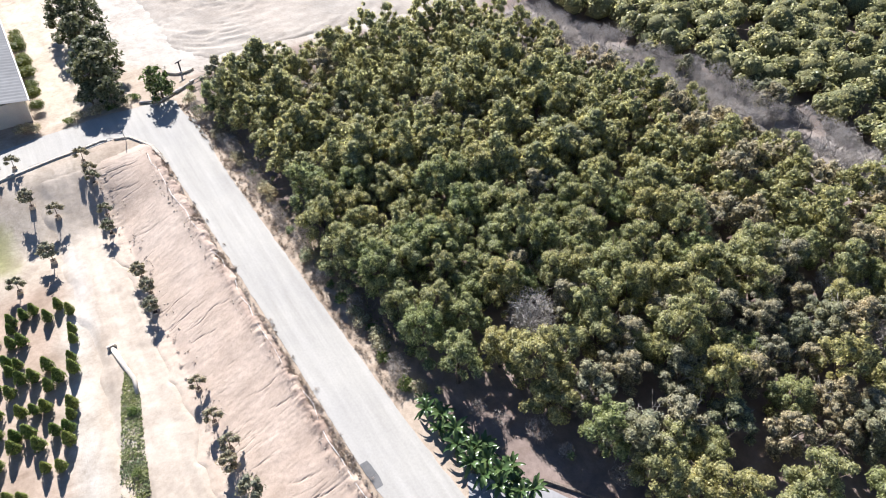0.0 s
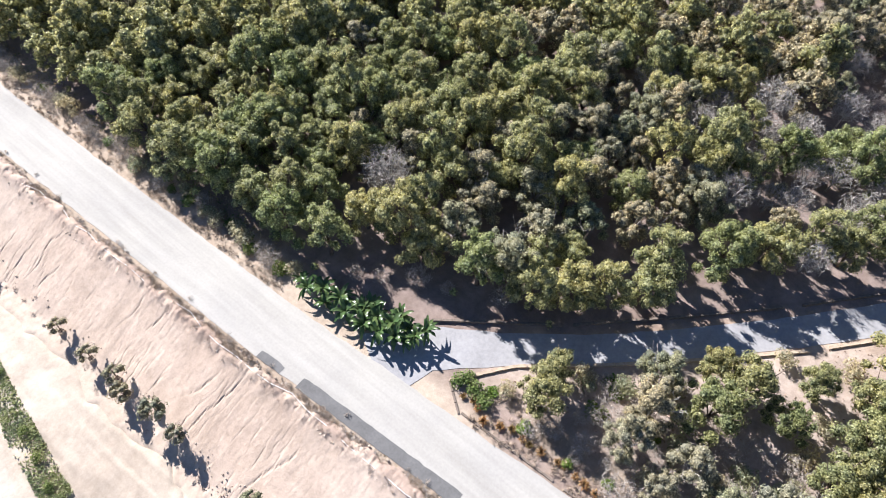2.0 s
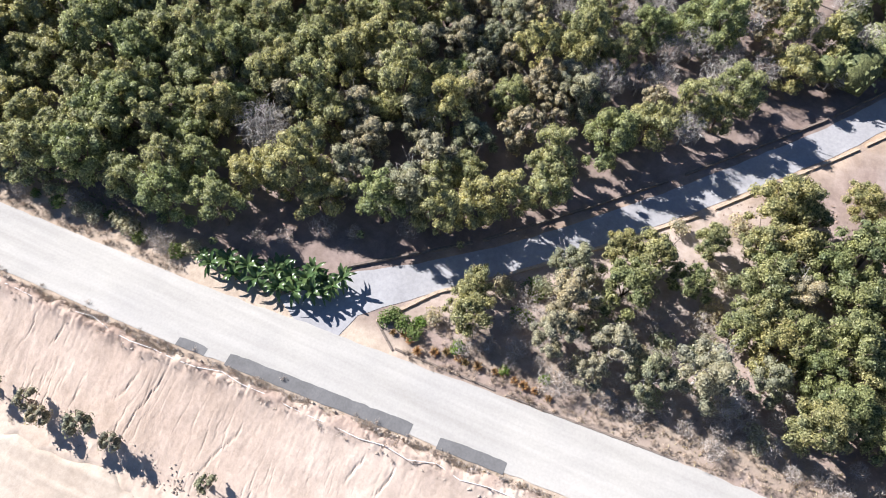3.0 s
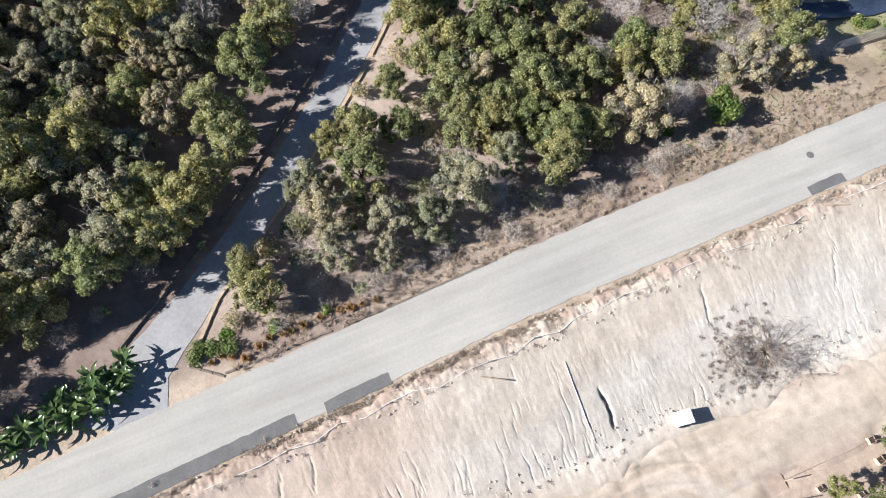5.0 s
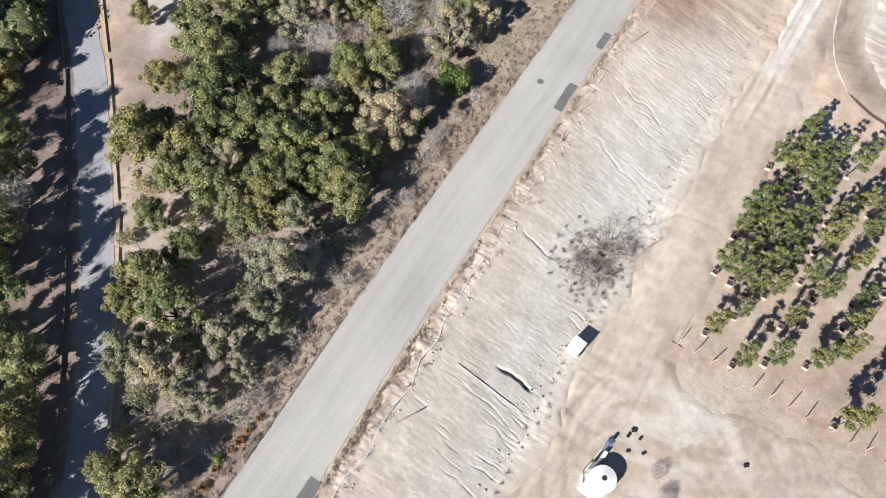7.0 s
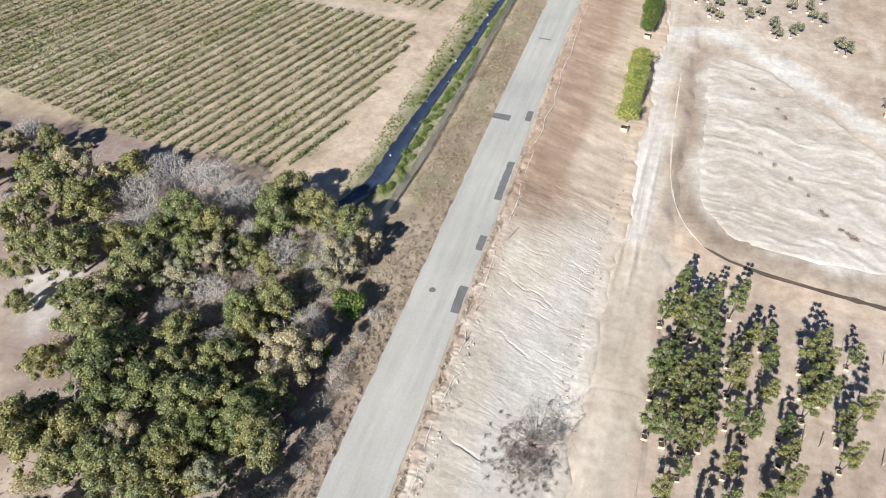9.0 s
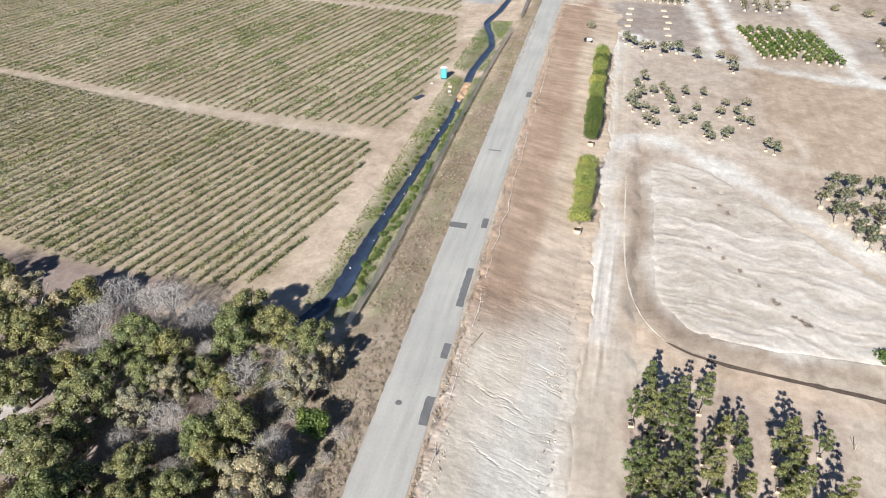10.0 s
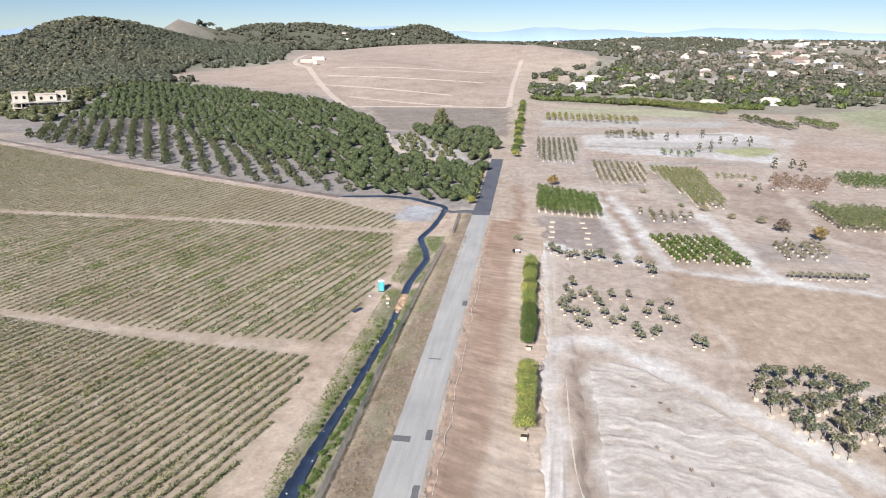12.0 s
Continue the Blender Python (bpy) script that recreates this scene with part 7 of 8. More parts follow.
def plot(name, poly, gap_x, gap_y, height, radius, mat, label, r, boxes=True, turn=0.0, thin=0.03, per=70, size=0.26):
    """A nursery plot of many alike plants in straight rows."""
    c, s = math.cos(turn), math.sin(turn)
    p = np.array(poly)
    lo, hi = p.min(0) - 30, p.max(0) + 30
    mid = p.mean(0)
    pts = []
    for a in np.arange(-90, 90, gap_x):
        for b in np.arange(-90, 90, gap_y):
            q = (mid[0] + a * c - b * s + r.normal(0, 0.08), mid[1] + a * s + b * c + r.normal(0, 0.08))
            if inside(np.array([q[0]]), np.array([q[1]]), poly)[0] and r.random() > thin:
                pts.append(q)
    root = joined_plants(name, pts, lambda rr: [(rr.normal(0, 0.05), rr.normal(0, 0.05), height * 0.62, radius * rr.uniform(0.75, 1.05)), (rr.normal(0, 0.2) * radius, rr.normal(0, 0.2) * radius, height * 0.85, radius * 0.6)], per, size, mat, label, "nursery plot", r)
    if boxes:
        v, f = [], []
        for x, y in pts:
            z, n, w = land1(x, y), len(v), 0.3
            v += [(x + i * w, y + j * w, z + k) for k in (0, 0.4) for i, j in ((-1, -1), (1, -1), (1, 1), (-1, 1))]
            f += [(n + 4, n + 5, n + 6, n + 7), (n, n + 1, n + 5, n + 4), (n + 1, n + 2, n + 6, n + 5), (n + 2, n + 3, n + 7, n + 6), (n + 3, n, n + 4, n + 7)]
        hang("tree_boxes", mesh_from("tree_boxes", v, f, M_BOX), root, "small pale timber boxes")
        v = join([tube([(x, y, land1(x, y) + 0.3), (x, y, land1(x, y) + height * 0.6)], [0.04, 0.03], 4) for x, y in pts])
        hang("trunks", mesh_from("trunks", *v, M_BARK), root)
    return root


M_PLOT_GREEN = leaf_material("plot_leaf_bright", (0.07, 0.105, 0.02), (0.13, 0.185, 0.04), (0.22, 0.28, 0.08), 0.5, 0.3)
M_PLOT_DULL = leaf_material("plot_leaf_dull", (0.09, 0.09, 0.04), (0.17, 0.16, 0.08), (0.26, 0.24, 0.14), 0.6, 0.25)
M_PLOT_YEL = leaf_material("plot_leaf_yellow", (0.14, 0.15, 0.04), (0.24, 0.24, 0.08), (0.36, 0.34, 0.14), 0.6, 0.3)
M_RUSSET = leaf_material("plot_leaf_russet", (0.13, 0.09, 0.06), (0.24, 0.17, 0.12), (0.32, 0.25, 0.18), 0.6, 0.25)
plot("nursery_plot", [(-0.4, 195), (19.0, 190), (18.4, 213), (-0.8, 226)], 1.9, 1.9, 2.8, 1.2, M_PLOT_GREEN, "dense plot of bright green boxed trees", r_)


def make_potted(r):
    root = tagged(new("potted_shrub"), "rounded green shrub in a pale pot in a row", "shrub", "potted shrubs in rows")
    part("pot", cyl_bm(0.32, 0.42, (0, 0, 0), 12, r2=0.36, bevel=0.02), M_BOX, root)
    lob = [(math.cos(k * 2.4) * 0.35 * (k / 5) ** 0.5, math.sin(k * 2.4) * 0.35 * (k / 5) ** 0.5, r.uniform(0.8, 1.35), r.uniform(0.4, 0.55)) for k in range(5)]
    hang("foliage", mesh_from("foliage", *lobed(lob, 90, 0.26, r), M_PLOT_GREEN), root)
    return root


POTTED = [make_potted(np.random.default_rng(460 + k)) for k in range(2)]
for a in np.arange(0, 1.001, 1 / 7):
    for b in np.arange(0, 1.001, 1 / 10):
        if r_.random() > 0.03:
            x = (30 + 15.4 * a) * b + (33.4 + 15.1 * a) * (1 - b)
            y = (173 - 0.2 * a) * b + (154.5 - 1.9 * a) * (1 - b)
            place(POTTED[r_.integers(2)], x + r_.normal(0, 0.08), y + r_.normal(0, 0.08), r_.uniform(0.85, 1.15), r_.uniform(0, 360))


def make_farbox(r, height, radius, mat, label):
    """A boxed tree with an upright pale trunk under an open crown."""
    root = tagged(new("boxed_tree"), label, "boxed tree", "boxed trees beside the ring track")
    part("tree_box", box_bm(0.62, 0.62, 0.5, (0, 0, 0.25), 0.02), M_BOX, root)
    t = [tube([(0, 0, 0.4), (0.05, 0.04, height * 0.5), (0.1, 0.0, height * 0.8)], [0.07, 0.055, 0.02], 6)]
    t += [tube([(0.05, 0.04, height * 0.45), (math.cos(a) * radius * 0.6, math.sin(a) * radius * 0.6, height * 0.78)], [0.04, 0.015], 5) for a in (0.4, 1.9, 3.3, 4.9)]
    hang("trunk", mesh_from("trunk", *join(t), M_DEAD, True), root)
    lob = [(math.cos(k * 2.4) * radius * 0.6 * (k / 9) ** 0.5, math.sin(k * 2.4) * radius * 0.6 * (k / 9) ** 0.5, height * r.uniform(0.66, 0.9), radius * r.uniform(0.34, 0.5)) for k in range(9)]
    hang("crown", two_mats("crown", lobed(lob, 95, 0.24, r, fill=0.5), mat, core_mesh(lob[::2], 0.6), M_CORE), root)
    return root


FARBOX = [make_farbox(np.random.default_rng(450 + k), h, rd, M_OLIVE, "olive-leaved tree on a pale trunk in a timber box") for k, (h, rd) in enumerate(((3.3, 1.15), (2.9, 1.05)))]
for x, y in scatter([(33, 95), (36.8, 99.5), (43.5, 101), (60, 91), (62, 76), (46, 77.5), (39.4, 81.5), (35, 88)], 2.3, r_, 0.5):
    if r_.random() > 0.1:
        place(FARBOX[r_.integers(2)], x, y, r_.uniform(0.85, 1.2), r_.uniform(0, 360))
plot("nursery_plot", [(21, 279), (41, 276), (39, 238), (22, 240)], 2.2, 2.1, 1.7, 0.7, M_PLOT_DULL, "rows of dull olive nursery shrubs in boxes", r_, thin=0.1)
plot("nursery_plot", [(43, 268), (61, 266), (58, 207), (49, 209)], 1.8, 2.0, 2.1, 0.8, M_PLOT_YEL, "rows of yellowish young trees in boxes", r_, thin=0.06)
plot("nursery_plot", [(64, 258), (78, 254), (79, 249), (65, 252)], 2.4, 2.4, 2.0, 0.8, M_PLOT_YEL, "short rows of yellowish young trees", r_)
plot("nursery_plot", [(85, 258), (104, 251), (92, 230), (78, 236)], 3.2, 3.2, 2.4, 1.25, M_RUSSET, "rows of russet half-bare boxed trees", r_, thin=0.2)
plot("nursery_plot", [(109, 265), (140, 262), (132, 238), (104, 243)], 3.0, 2.6, 2.4, 1.2, M_PLOT_GREEN, "rows of dark green boxed trees", r_, thin=0.08)
plot("nursery_plot", [(82, 211), (112, 205), (104, 187), (82, 187)], 2.6, 2.5, 3.0, 1.5, M_BOXED, "dense rows of olive-green boxed trees", r_, thin=0.08)
plot("nursery_plot", [(56, 170), (70.5, 174), (72.6, 160), (54, 159.5)], 3.2, 3.0, 1.9, 0.9, M_PLOT_DULL, "sparse rows of dull boxed trees", r_, thin=0.2)
plot("nursery_plot", [(28, 200), (45, 196.5), (44, 188.4), (29, 189)], 2.8, 2.8, 2.0, 0.95, M_PLOT_DULL, "rows of dark boxed trees beside a track", r_, thin=0.15)
plot("nursery_plot", [(-1, 334), (17.6, 336), (15, 275), (-0.6, 279)], 2.4, 2.4, 2.0, 0.8, M_PLOT_DULL, "rows of sparse boxed trees on pale soil", r_, thin=0.15)
plot("nursery_plot", [(1, 424), (58, 414), (57, 398), (1, 405)], 3.6, 4.2, 3.4, 1.4, M_PLOT_YEL, "rows of young trees on a pale slope", r_, False, thin=0.1, size=0.45, per=30)
plot("nursery_plot", [(34, 355), (56, 350), (55, 340), (33, 344)], 3.6, 4.0, 3.4, 1.4, M_PLOT_DULL, "short rows of young trees on a pale slope", r_, False, thin=0.1, size=0.45, per=30)
plot("nursery_plot", [(53, 306), (68, 301), (67, 293), (52, 298)], 2.8, 2.8, 2.6, 1.0, M_PLOT_GREEN, "small plot of green shrubs", r_, False, size=0.38, per=36)
plot("nursery_plot", [(66, 520), (122, 470), (118, 455), (64, 500)], 4.5, 4.5, 4.0, 2.4, M_PLOT_YEL, "yellow-green hedge of trees on the slope", r_, False, thin=0.02, size=0.55, per=24)
plot("nursery_plot", [(40, 515), (62, 498), (60, 486), (38, 500)], 4.5, 5, 4.0, 1.9, M_PLOT_DULL, "rows of trees on the slope", r_, False, size=0.55, per=24)
plot("nursery_plot", [(125, 440), (141, 392), (134, 388), (118, 430)], 4, 4, 3.4, 1.8, M_PLOT_DULL, "dark trees in rows down a slope", r_, False, size=0.55, per=24)
plot("nursery_plot", [(156, 432), (166, 394), (156, 392), (148, 426)], 4, 4, 3.4, 1.9, M_BOXED, "dark green trees in rows down a slope", r_, False, size=0.55, per=24)
for k in range(6):
    for x in (4.2, 13.5):
        y = 160 + k * 5
        _p = tagged(part("pallet", box_bm(1.5, 1.1, 0.3, (0, 0, 0.15), 0.03), M_BOX, None), "pale timber pallet on the grey nursery plot", "pallet", "pallets on the plot")
        _p.matrix_world = pose(x + r_.normal(0, 0.3), y, land1(x, y), 0, 0, r_.normal(0, 5))
for x, y in [(55.8 + 1.9 * k, 145.9 + 0.05 * k) for k in range(9)]:
    place(LOWBOX[0], x, y, 0.9, 0, label="low olive tree in a timber box on bare ground")
ORCH_SMALL = make_tree("young_tree", np.random.default_rng(469), 4.6, 1.3, M_FAR_TREE, 0.3, 70, 18, "dark upright young tree on a pale terrace", "tree", 0.15, inner=M_ORCHARD_IN, spread=0.45, shrink=0.85)
M_GOLD = leaf_material("golden_leaf", (0.20, 0.13, 0.04), (0.34, 0.24, 0.09), (0.44, 0.34, 0.15), 0.6, 0.3)
place(make_shrub("golden_tree", np.random.default_rng(440), 2.6, 4.4, M_GOLD, 0.4, 40, "golden-brown leafy tree among nursery rows", "tree", 12), 73, 177, 1.0)
place(make_shrub("golden_tree", np.random.default_rng(441), 2.4, 4.0, M_RUSSET, 0.4, 40, "russet leafy tree among nursery rows", "tree", 12), 66, 184, 1.0)
place(make_shrub("golden_tree", np.random.default_rng(442), 2.6, 4.4, M_GOLD, 0.4, 40, "golden-brown leafy tree beside a green plot", "tree", 12), 5, 234, 1.0)
for x, y in ((62, 342), (69, 353), (81, 353), (80, 328), (86, 336), (92, 333), (98, 331), (73, 230), (92, 276), (99, 277), (101, 272), (71, 311), (76, 312), (36, 354), (40, 358), (47, 352), (52, 356)):
    place(ORCH_SMALL, x, y, r_.uniform(0.75, 1.15), r_.uniform(0, 360), label="dark upright young tree on a pale terrace")
for x, y in ((44, 208), (50, 204), (35, 226), (56, 196), (63, 192), (70, 240), (-4.6, 164.5), (112, 140), (118, 150), (126, 170)):
    place(SHRUB_DULL[0], x, y, r_.uniform(0.9, 1.6), r_.uniform(0, 360), label="rounded olive shrub beside a dusty track")
place(SHRUB_GREEN, 35.1, 63.0, 1.3, 40, label="bright green bush at the foot of the white lot")
cart = tagged(new("utility_cart"), "small dark utility cart parked beside the hedge row", "cart")
cart.matrix_world = pose(-4.3, 154.5, land1(-4.3, 154.5), 0, 0, 15)
part("tray", box_bm(1.3, 0.9, 0.35, (0, 0, 0.6), 0.05), M_WHITE, cart)
part("seat", box_bm(0.5, 0.8, 0.5, (-0.8, 0, 0.65), 0.06), M_DARK, cart)
for sx in (-0.9, 0.5):
    for sy in (-0.5, 0.5):
        bm = cyl_bm(0.25, 0.14, (0, 0, -0.07), 14, bevel=0.03)
        bmesh.ops.rotate(bm, verts=bm.verts, matrix=Matrix.Rotation(radians(90), 3, "X"))
        bmesh.ops.translate(bm, verts=bm.verts, vec=(sx, sy, 0.25))
        part("wheel", bm, M_DARK, cart)

# branches strung across the white lot
def make_heap(r):
    c = ball_dirs(90, r) * np.array([0.55, 0.4, 0.3]) * r.uniform(0.3, 1.0, 90)[:, None]
    c[:, 2] = np.abs(c[:, 2]) + 0.03
    return tagged(new("fallen_branch", mesh_from("fallen_branch", *leaves(c, ball_dirs(90, r), 0.05, r, long=8.0, spread=0.5), M_TWIG_BROWN)), "dark dry branch lying on the white lot", "branch", "branches on the lot")


HEAP = make_heap(np.random.default_rng(475))
for x, y in ((16.0, 94.8), (19.4, 90.8), (20.4, 88.9), (17.3, 79.7), (19.0, 77.9), (20.9, 75.6), (22.9, 73.0), (24.3, 70.4), (24.6, 69.8), (26.3, 67.9), (27.0, 67.4), (27.6, 66.8)):
    place(HEAP, x, y, r_.uniform(0.8, 1.3), r_.uniform(0, 360), -0.05)

# portable toilet and odds and ends by the ditch
potty = tagged(new("portable_toilet"), "teal plastic portable toilet with a white roof", "portable toilet")
potty.matrix_world = pose(-31.4, 126.2, land1(-31.4, 126.2), 0, 0, 15)
part("cabin", box_bm(1.12, 1.12, 2.05, (0, 0, 1.12), 0.05), M_TEAL, potty)
part("base", box_bm(1.2, 1.25, 0.12, (0, 0, 0.06), 0.02), M_DARK, potty)
part("roof", cyl_bm(0.80, 0.25, (0, 0, 2.13), 4, r2=0.5, bevel=0.02), M_WHITE, potty, "white translucent roof")
_d = part("door", box_bm(0.72, 0.05, 1.8, (0, -0.58, 1.08), 0.02), surface("pale_teal_plastic", (0.12, 0.52, 0.56), 0.45, 0.05), potty)
part("handle", box_bm(0.06, 0.04, 0.2, (0.27, -0.62, 1.1), 0.01), M_STEEL, _d)
for x, y, s, m in ((-33.0, 122.6, 0.5, M_WHITE), (-29.0, 121.8, 0.8, M_BOX), (-28.6, 119.4, 0.6, M_WHITE), (-29.6, 123.4, 0.5, M_BOX), (-28.0, 117.8, 0.6, M_STAKE)):
    _c = tagged(part("rubble", box_bm(s, s * 0.7, s * 0.5, (0, 0, s * 0.22), s * 0.1), m, None), "lump of pale rubble beside the ditch", "rubble", "rubble by the ditch")
    _c.matrix_world = pose(x, y, land1(x, y), 4, 6, r_.uniform(0, 90))
tarp = tagged(part("tarpaulin", box_bm(1.0, 2.6, 0.12, (0, 0, 0.06), 0.05), M_LINER, None), "crumpled black tarpaulin beside the vines", "tarpaulin")
tarp.matrix_world = pose(-33.6, 115.5, land1(-33.6, 115.5), 0, 0, -25)

# ---- far orchard, fields and hills ----
def rows_in(poly, direction, along, across, r, thin=0.05):
    d = np.array(direction) / np.hypot(*direction)
    n = np.array([-d[1], d[0]])
    p = np.array(poly)
    pts = []
    for a in np.arange((p @ d).min(), (p @ d).max(), along):
        for b in np.arange((p @ n).min(), (p @ n).max(), across):
            q = a * d + b * n + r.normal(0, 0.7, 2)
            if inside(np.array([q[0]]), np.array([q[1]]), poly)[0] and r.random() > thin:
                pts.append(tuple(q))
    return pts


FRONT = [(-60, 210), (-76, 214), (-105, 221), (-138, 240), (-172, 260), (-229, 288), (-262, 306), (-276, 362), (-232, 372), (-190, 336), (-142, 296), (-100, 258), (-76, 236)]
_o = rows_in(FRONT, (-0.517, 0.856), 4.6, 7.1, r_, 0.12)
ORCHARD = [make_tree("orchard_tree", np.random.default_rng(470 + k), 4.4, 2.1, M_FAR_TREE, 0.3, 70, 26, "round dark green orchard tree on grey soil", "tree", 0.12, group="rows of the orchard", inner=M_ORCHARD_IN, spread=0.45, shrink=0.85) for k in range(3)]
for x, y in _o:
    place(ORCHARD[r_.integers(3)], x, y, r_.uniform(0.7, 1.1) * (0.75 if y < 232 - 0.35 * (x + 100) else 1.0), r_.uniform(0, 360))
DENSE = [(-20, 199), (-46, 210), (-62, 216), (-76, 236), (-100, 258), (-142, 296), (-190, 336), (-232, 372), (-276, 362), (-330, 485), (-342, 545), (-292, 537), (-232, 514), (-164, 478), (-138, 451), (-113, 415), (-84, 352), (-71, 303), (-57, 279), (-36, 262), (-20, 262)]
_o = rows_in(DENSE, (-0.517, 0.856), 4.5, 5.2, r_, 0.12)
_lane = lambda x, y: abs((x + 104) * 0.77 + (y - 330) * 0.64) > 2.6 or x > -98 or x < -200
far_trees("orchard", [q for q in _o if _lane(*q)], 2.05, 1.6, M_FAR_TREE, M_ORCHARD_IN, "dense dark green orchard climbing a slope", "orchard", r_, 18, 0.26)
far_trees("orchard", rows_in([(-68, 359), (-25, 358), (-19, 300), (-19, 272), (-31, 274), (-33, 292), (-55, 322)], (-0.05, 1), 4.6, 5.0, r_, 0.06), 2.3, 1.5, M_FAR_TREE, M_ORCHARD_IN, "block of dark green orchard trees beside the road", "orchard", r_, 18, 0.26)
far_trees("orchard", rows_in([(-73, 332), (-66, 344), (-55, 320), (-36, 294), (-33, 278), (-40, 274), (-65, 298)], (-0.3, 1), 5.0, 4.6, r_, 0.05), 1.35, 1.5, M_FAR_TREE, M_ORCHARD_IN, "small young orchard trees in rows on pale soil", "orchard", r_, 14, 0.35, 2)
_o = [(x, y) for x, y in zip(np.linspace(-20.4, -22.5, 13) + r_.normal(0, 0.2, 13), np.linspace(199, 262, 13))]
for x, y in _o:
    place(HEDGE[0], x, y, r_.uniform(0.75, 1.05), r_.uniform(0, 360), label="yellow-green shrub lining the black road")
for k in range(30):
    y = 282 + k * 6.5
    place(HEDGE_D if k % 3 else HEDGE[0], float(road_x(y)) + 7.2 + r_.normal(0, 0.5), y, r_.uniform(1.0, 1.7), r_.uniform(0, 360), label="green roadside tree in a row towards the hill")
oak = make_tree("oak_tree", np.random.default_rng(480), 9.5, 5.0, M_FAR_TREE, 0.6, 22, 46, "single large dark oak standing in a grey field", "tree", 0.18, inner=M_ORCHARD_IN, shrink=0.85)
place(oak, -55, 372, 1.0)


BARE_HILL = [(-20, 462), (-135, 454), (-165, 515), (-236, 536), (-385, 636), (-375, 720), (-285, 752), (-295, 835), (-350, 960), (-330, 1090), (-160, 1080), (-40, 960), (60, 760), (-28, 744)]


def woods(name, poly, n, rad, mat, inner, label, r, open_=0.55, sprays=9, lobes=2):
    xs_, ys_ = [p[0] for p in poly], [p[1] for p in poly]
    x, y = r.uniform(min(xs_), max(xs_), n * 4), r.uniform(min(ys_), max(ys_), n * 4)
    k = inside(x, y, poly) & (0.6 * vn(x * 0.012, y * 0.012, 4) + 0.4 * vn(x * 0.05, y * 0.05, 5) > r.uniform(0.1, open_, n * 4)) & ~inside(x, y, BARE_HILL) & (np.hypot(x + 805, (y - 1490) * 0.5) > 48)
    return far_trees(name, list(zip(x[k], y[k]))[:n], rad, 1.0, mat, inner, label, "woodland", r, sprays, 0.5, lobes)


M_GARDEN = leaf_material("garden_leaf", (0.07, 0.10, 0.03), (0.15, 0.185, 0.06), (0.26, 0.29, 0.12), 0.6, 0.3)
# darker inner masses again put crown shade into the colour
M_GARDEN_IN = shaded_shoot_material("garden_shoot", (0.035, 0.045, 0.015), (0.10, 0.125, 0.04), (0.19, 0.21, 0.08), grain=0.9, relief=0.6)
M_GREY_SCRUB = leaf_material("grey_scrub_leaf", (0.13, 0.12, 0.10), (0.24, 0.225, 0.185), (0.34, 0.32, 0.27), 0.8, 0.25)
M_GREY_IN = shaded_shoot_material("grey_scrub_shoot", (0.06, 0.056, 0.046), (0.16, 0.15, 0.122), (0.26, 0.245, 0.20), grain=0.9, relief=0.6)
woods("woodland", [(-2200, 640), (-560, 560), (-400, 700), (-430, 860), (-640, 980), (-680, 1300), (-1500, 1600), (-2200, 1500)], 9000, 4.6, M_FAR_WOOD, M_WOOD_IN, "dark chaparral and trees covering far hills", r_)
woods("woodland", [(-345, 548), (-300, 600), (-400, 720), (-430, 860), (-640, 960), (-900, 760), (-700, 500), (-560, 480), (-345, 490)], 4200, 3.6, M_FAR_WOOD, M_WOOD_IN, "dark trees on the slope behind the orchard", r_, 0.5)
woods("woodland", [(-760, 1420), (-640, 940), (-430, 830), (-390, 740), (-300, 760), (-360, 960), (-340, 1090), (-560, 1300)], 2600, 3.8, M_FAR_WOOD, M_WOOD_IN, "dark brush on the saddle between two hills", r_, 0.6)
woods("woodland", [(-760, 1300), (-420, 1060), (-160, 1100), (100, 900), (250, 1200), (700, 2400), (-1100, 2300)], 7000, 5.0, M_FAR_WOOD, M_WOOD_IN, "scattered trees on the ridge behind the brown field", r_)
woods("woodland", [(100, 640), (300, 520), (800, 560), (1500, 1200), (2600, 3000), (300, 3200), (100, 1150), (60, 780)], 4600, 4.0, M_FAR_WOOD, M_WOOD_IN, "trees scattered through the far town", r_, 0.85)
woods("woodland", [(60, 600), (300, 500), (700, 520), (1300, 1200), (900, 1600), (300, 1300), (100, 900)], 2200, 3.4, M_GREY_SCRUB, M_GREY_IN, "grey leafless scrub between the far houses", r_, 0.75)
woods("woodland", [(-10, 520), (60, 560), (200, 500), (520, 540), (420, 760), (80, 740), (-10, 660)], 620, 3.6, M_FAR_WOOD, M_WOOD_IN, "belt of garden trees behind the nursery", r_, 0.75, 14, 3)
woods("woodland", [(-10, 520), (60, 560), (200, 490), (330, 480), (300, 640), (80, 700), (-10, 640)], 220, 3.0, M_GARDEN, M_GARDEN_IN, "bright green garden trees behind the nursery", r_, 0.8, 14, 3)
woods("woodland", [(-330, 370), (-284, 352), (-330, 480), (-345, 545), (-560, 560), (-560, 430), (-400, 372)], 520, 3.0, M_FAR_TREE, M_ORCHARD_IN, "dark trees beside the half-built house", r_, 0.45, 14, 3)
_hx = np.concatenate([np.linspace(-6, 60, 40), np.linspace(60, 150, 55)])
far_trees("hedge", [(x, 506 - 0.08 * x + r_.normal(0, 1.0)) for x in _hx for _ in range(2)], 2.6, 1.1, M_GARDEN, M_GARDEN_IN, "long clipped hedge along the top of the nursery", "hedge", r_, 14, 0.3)

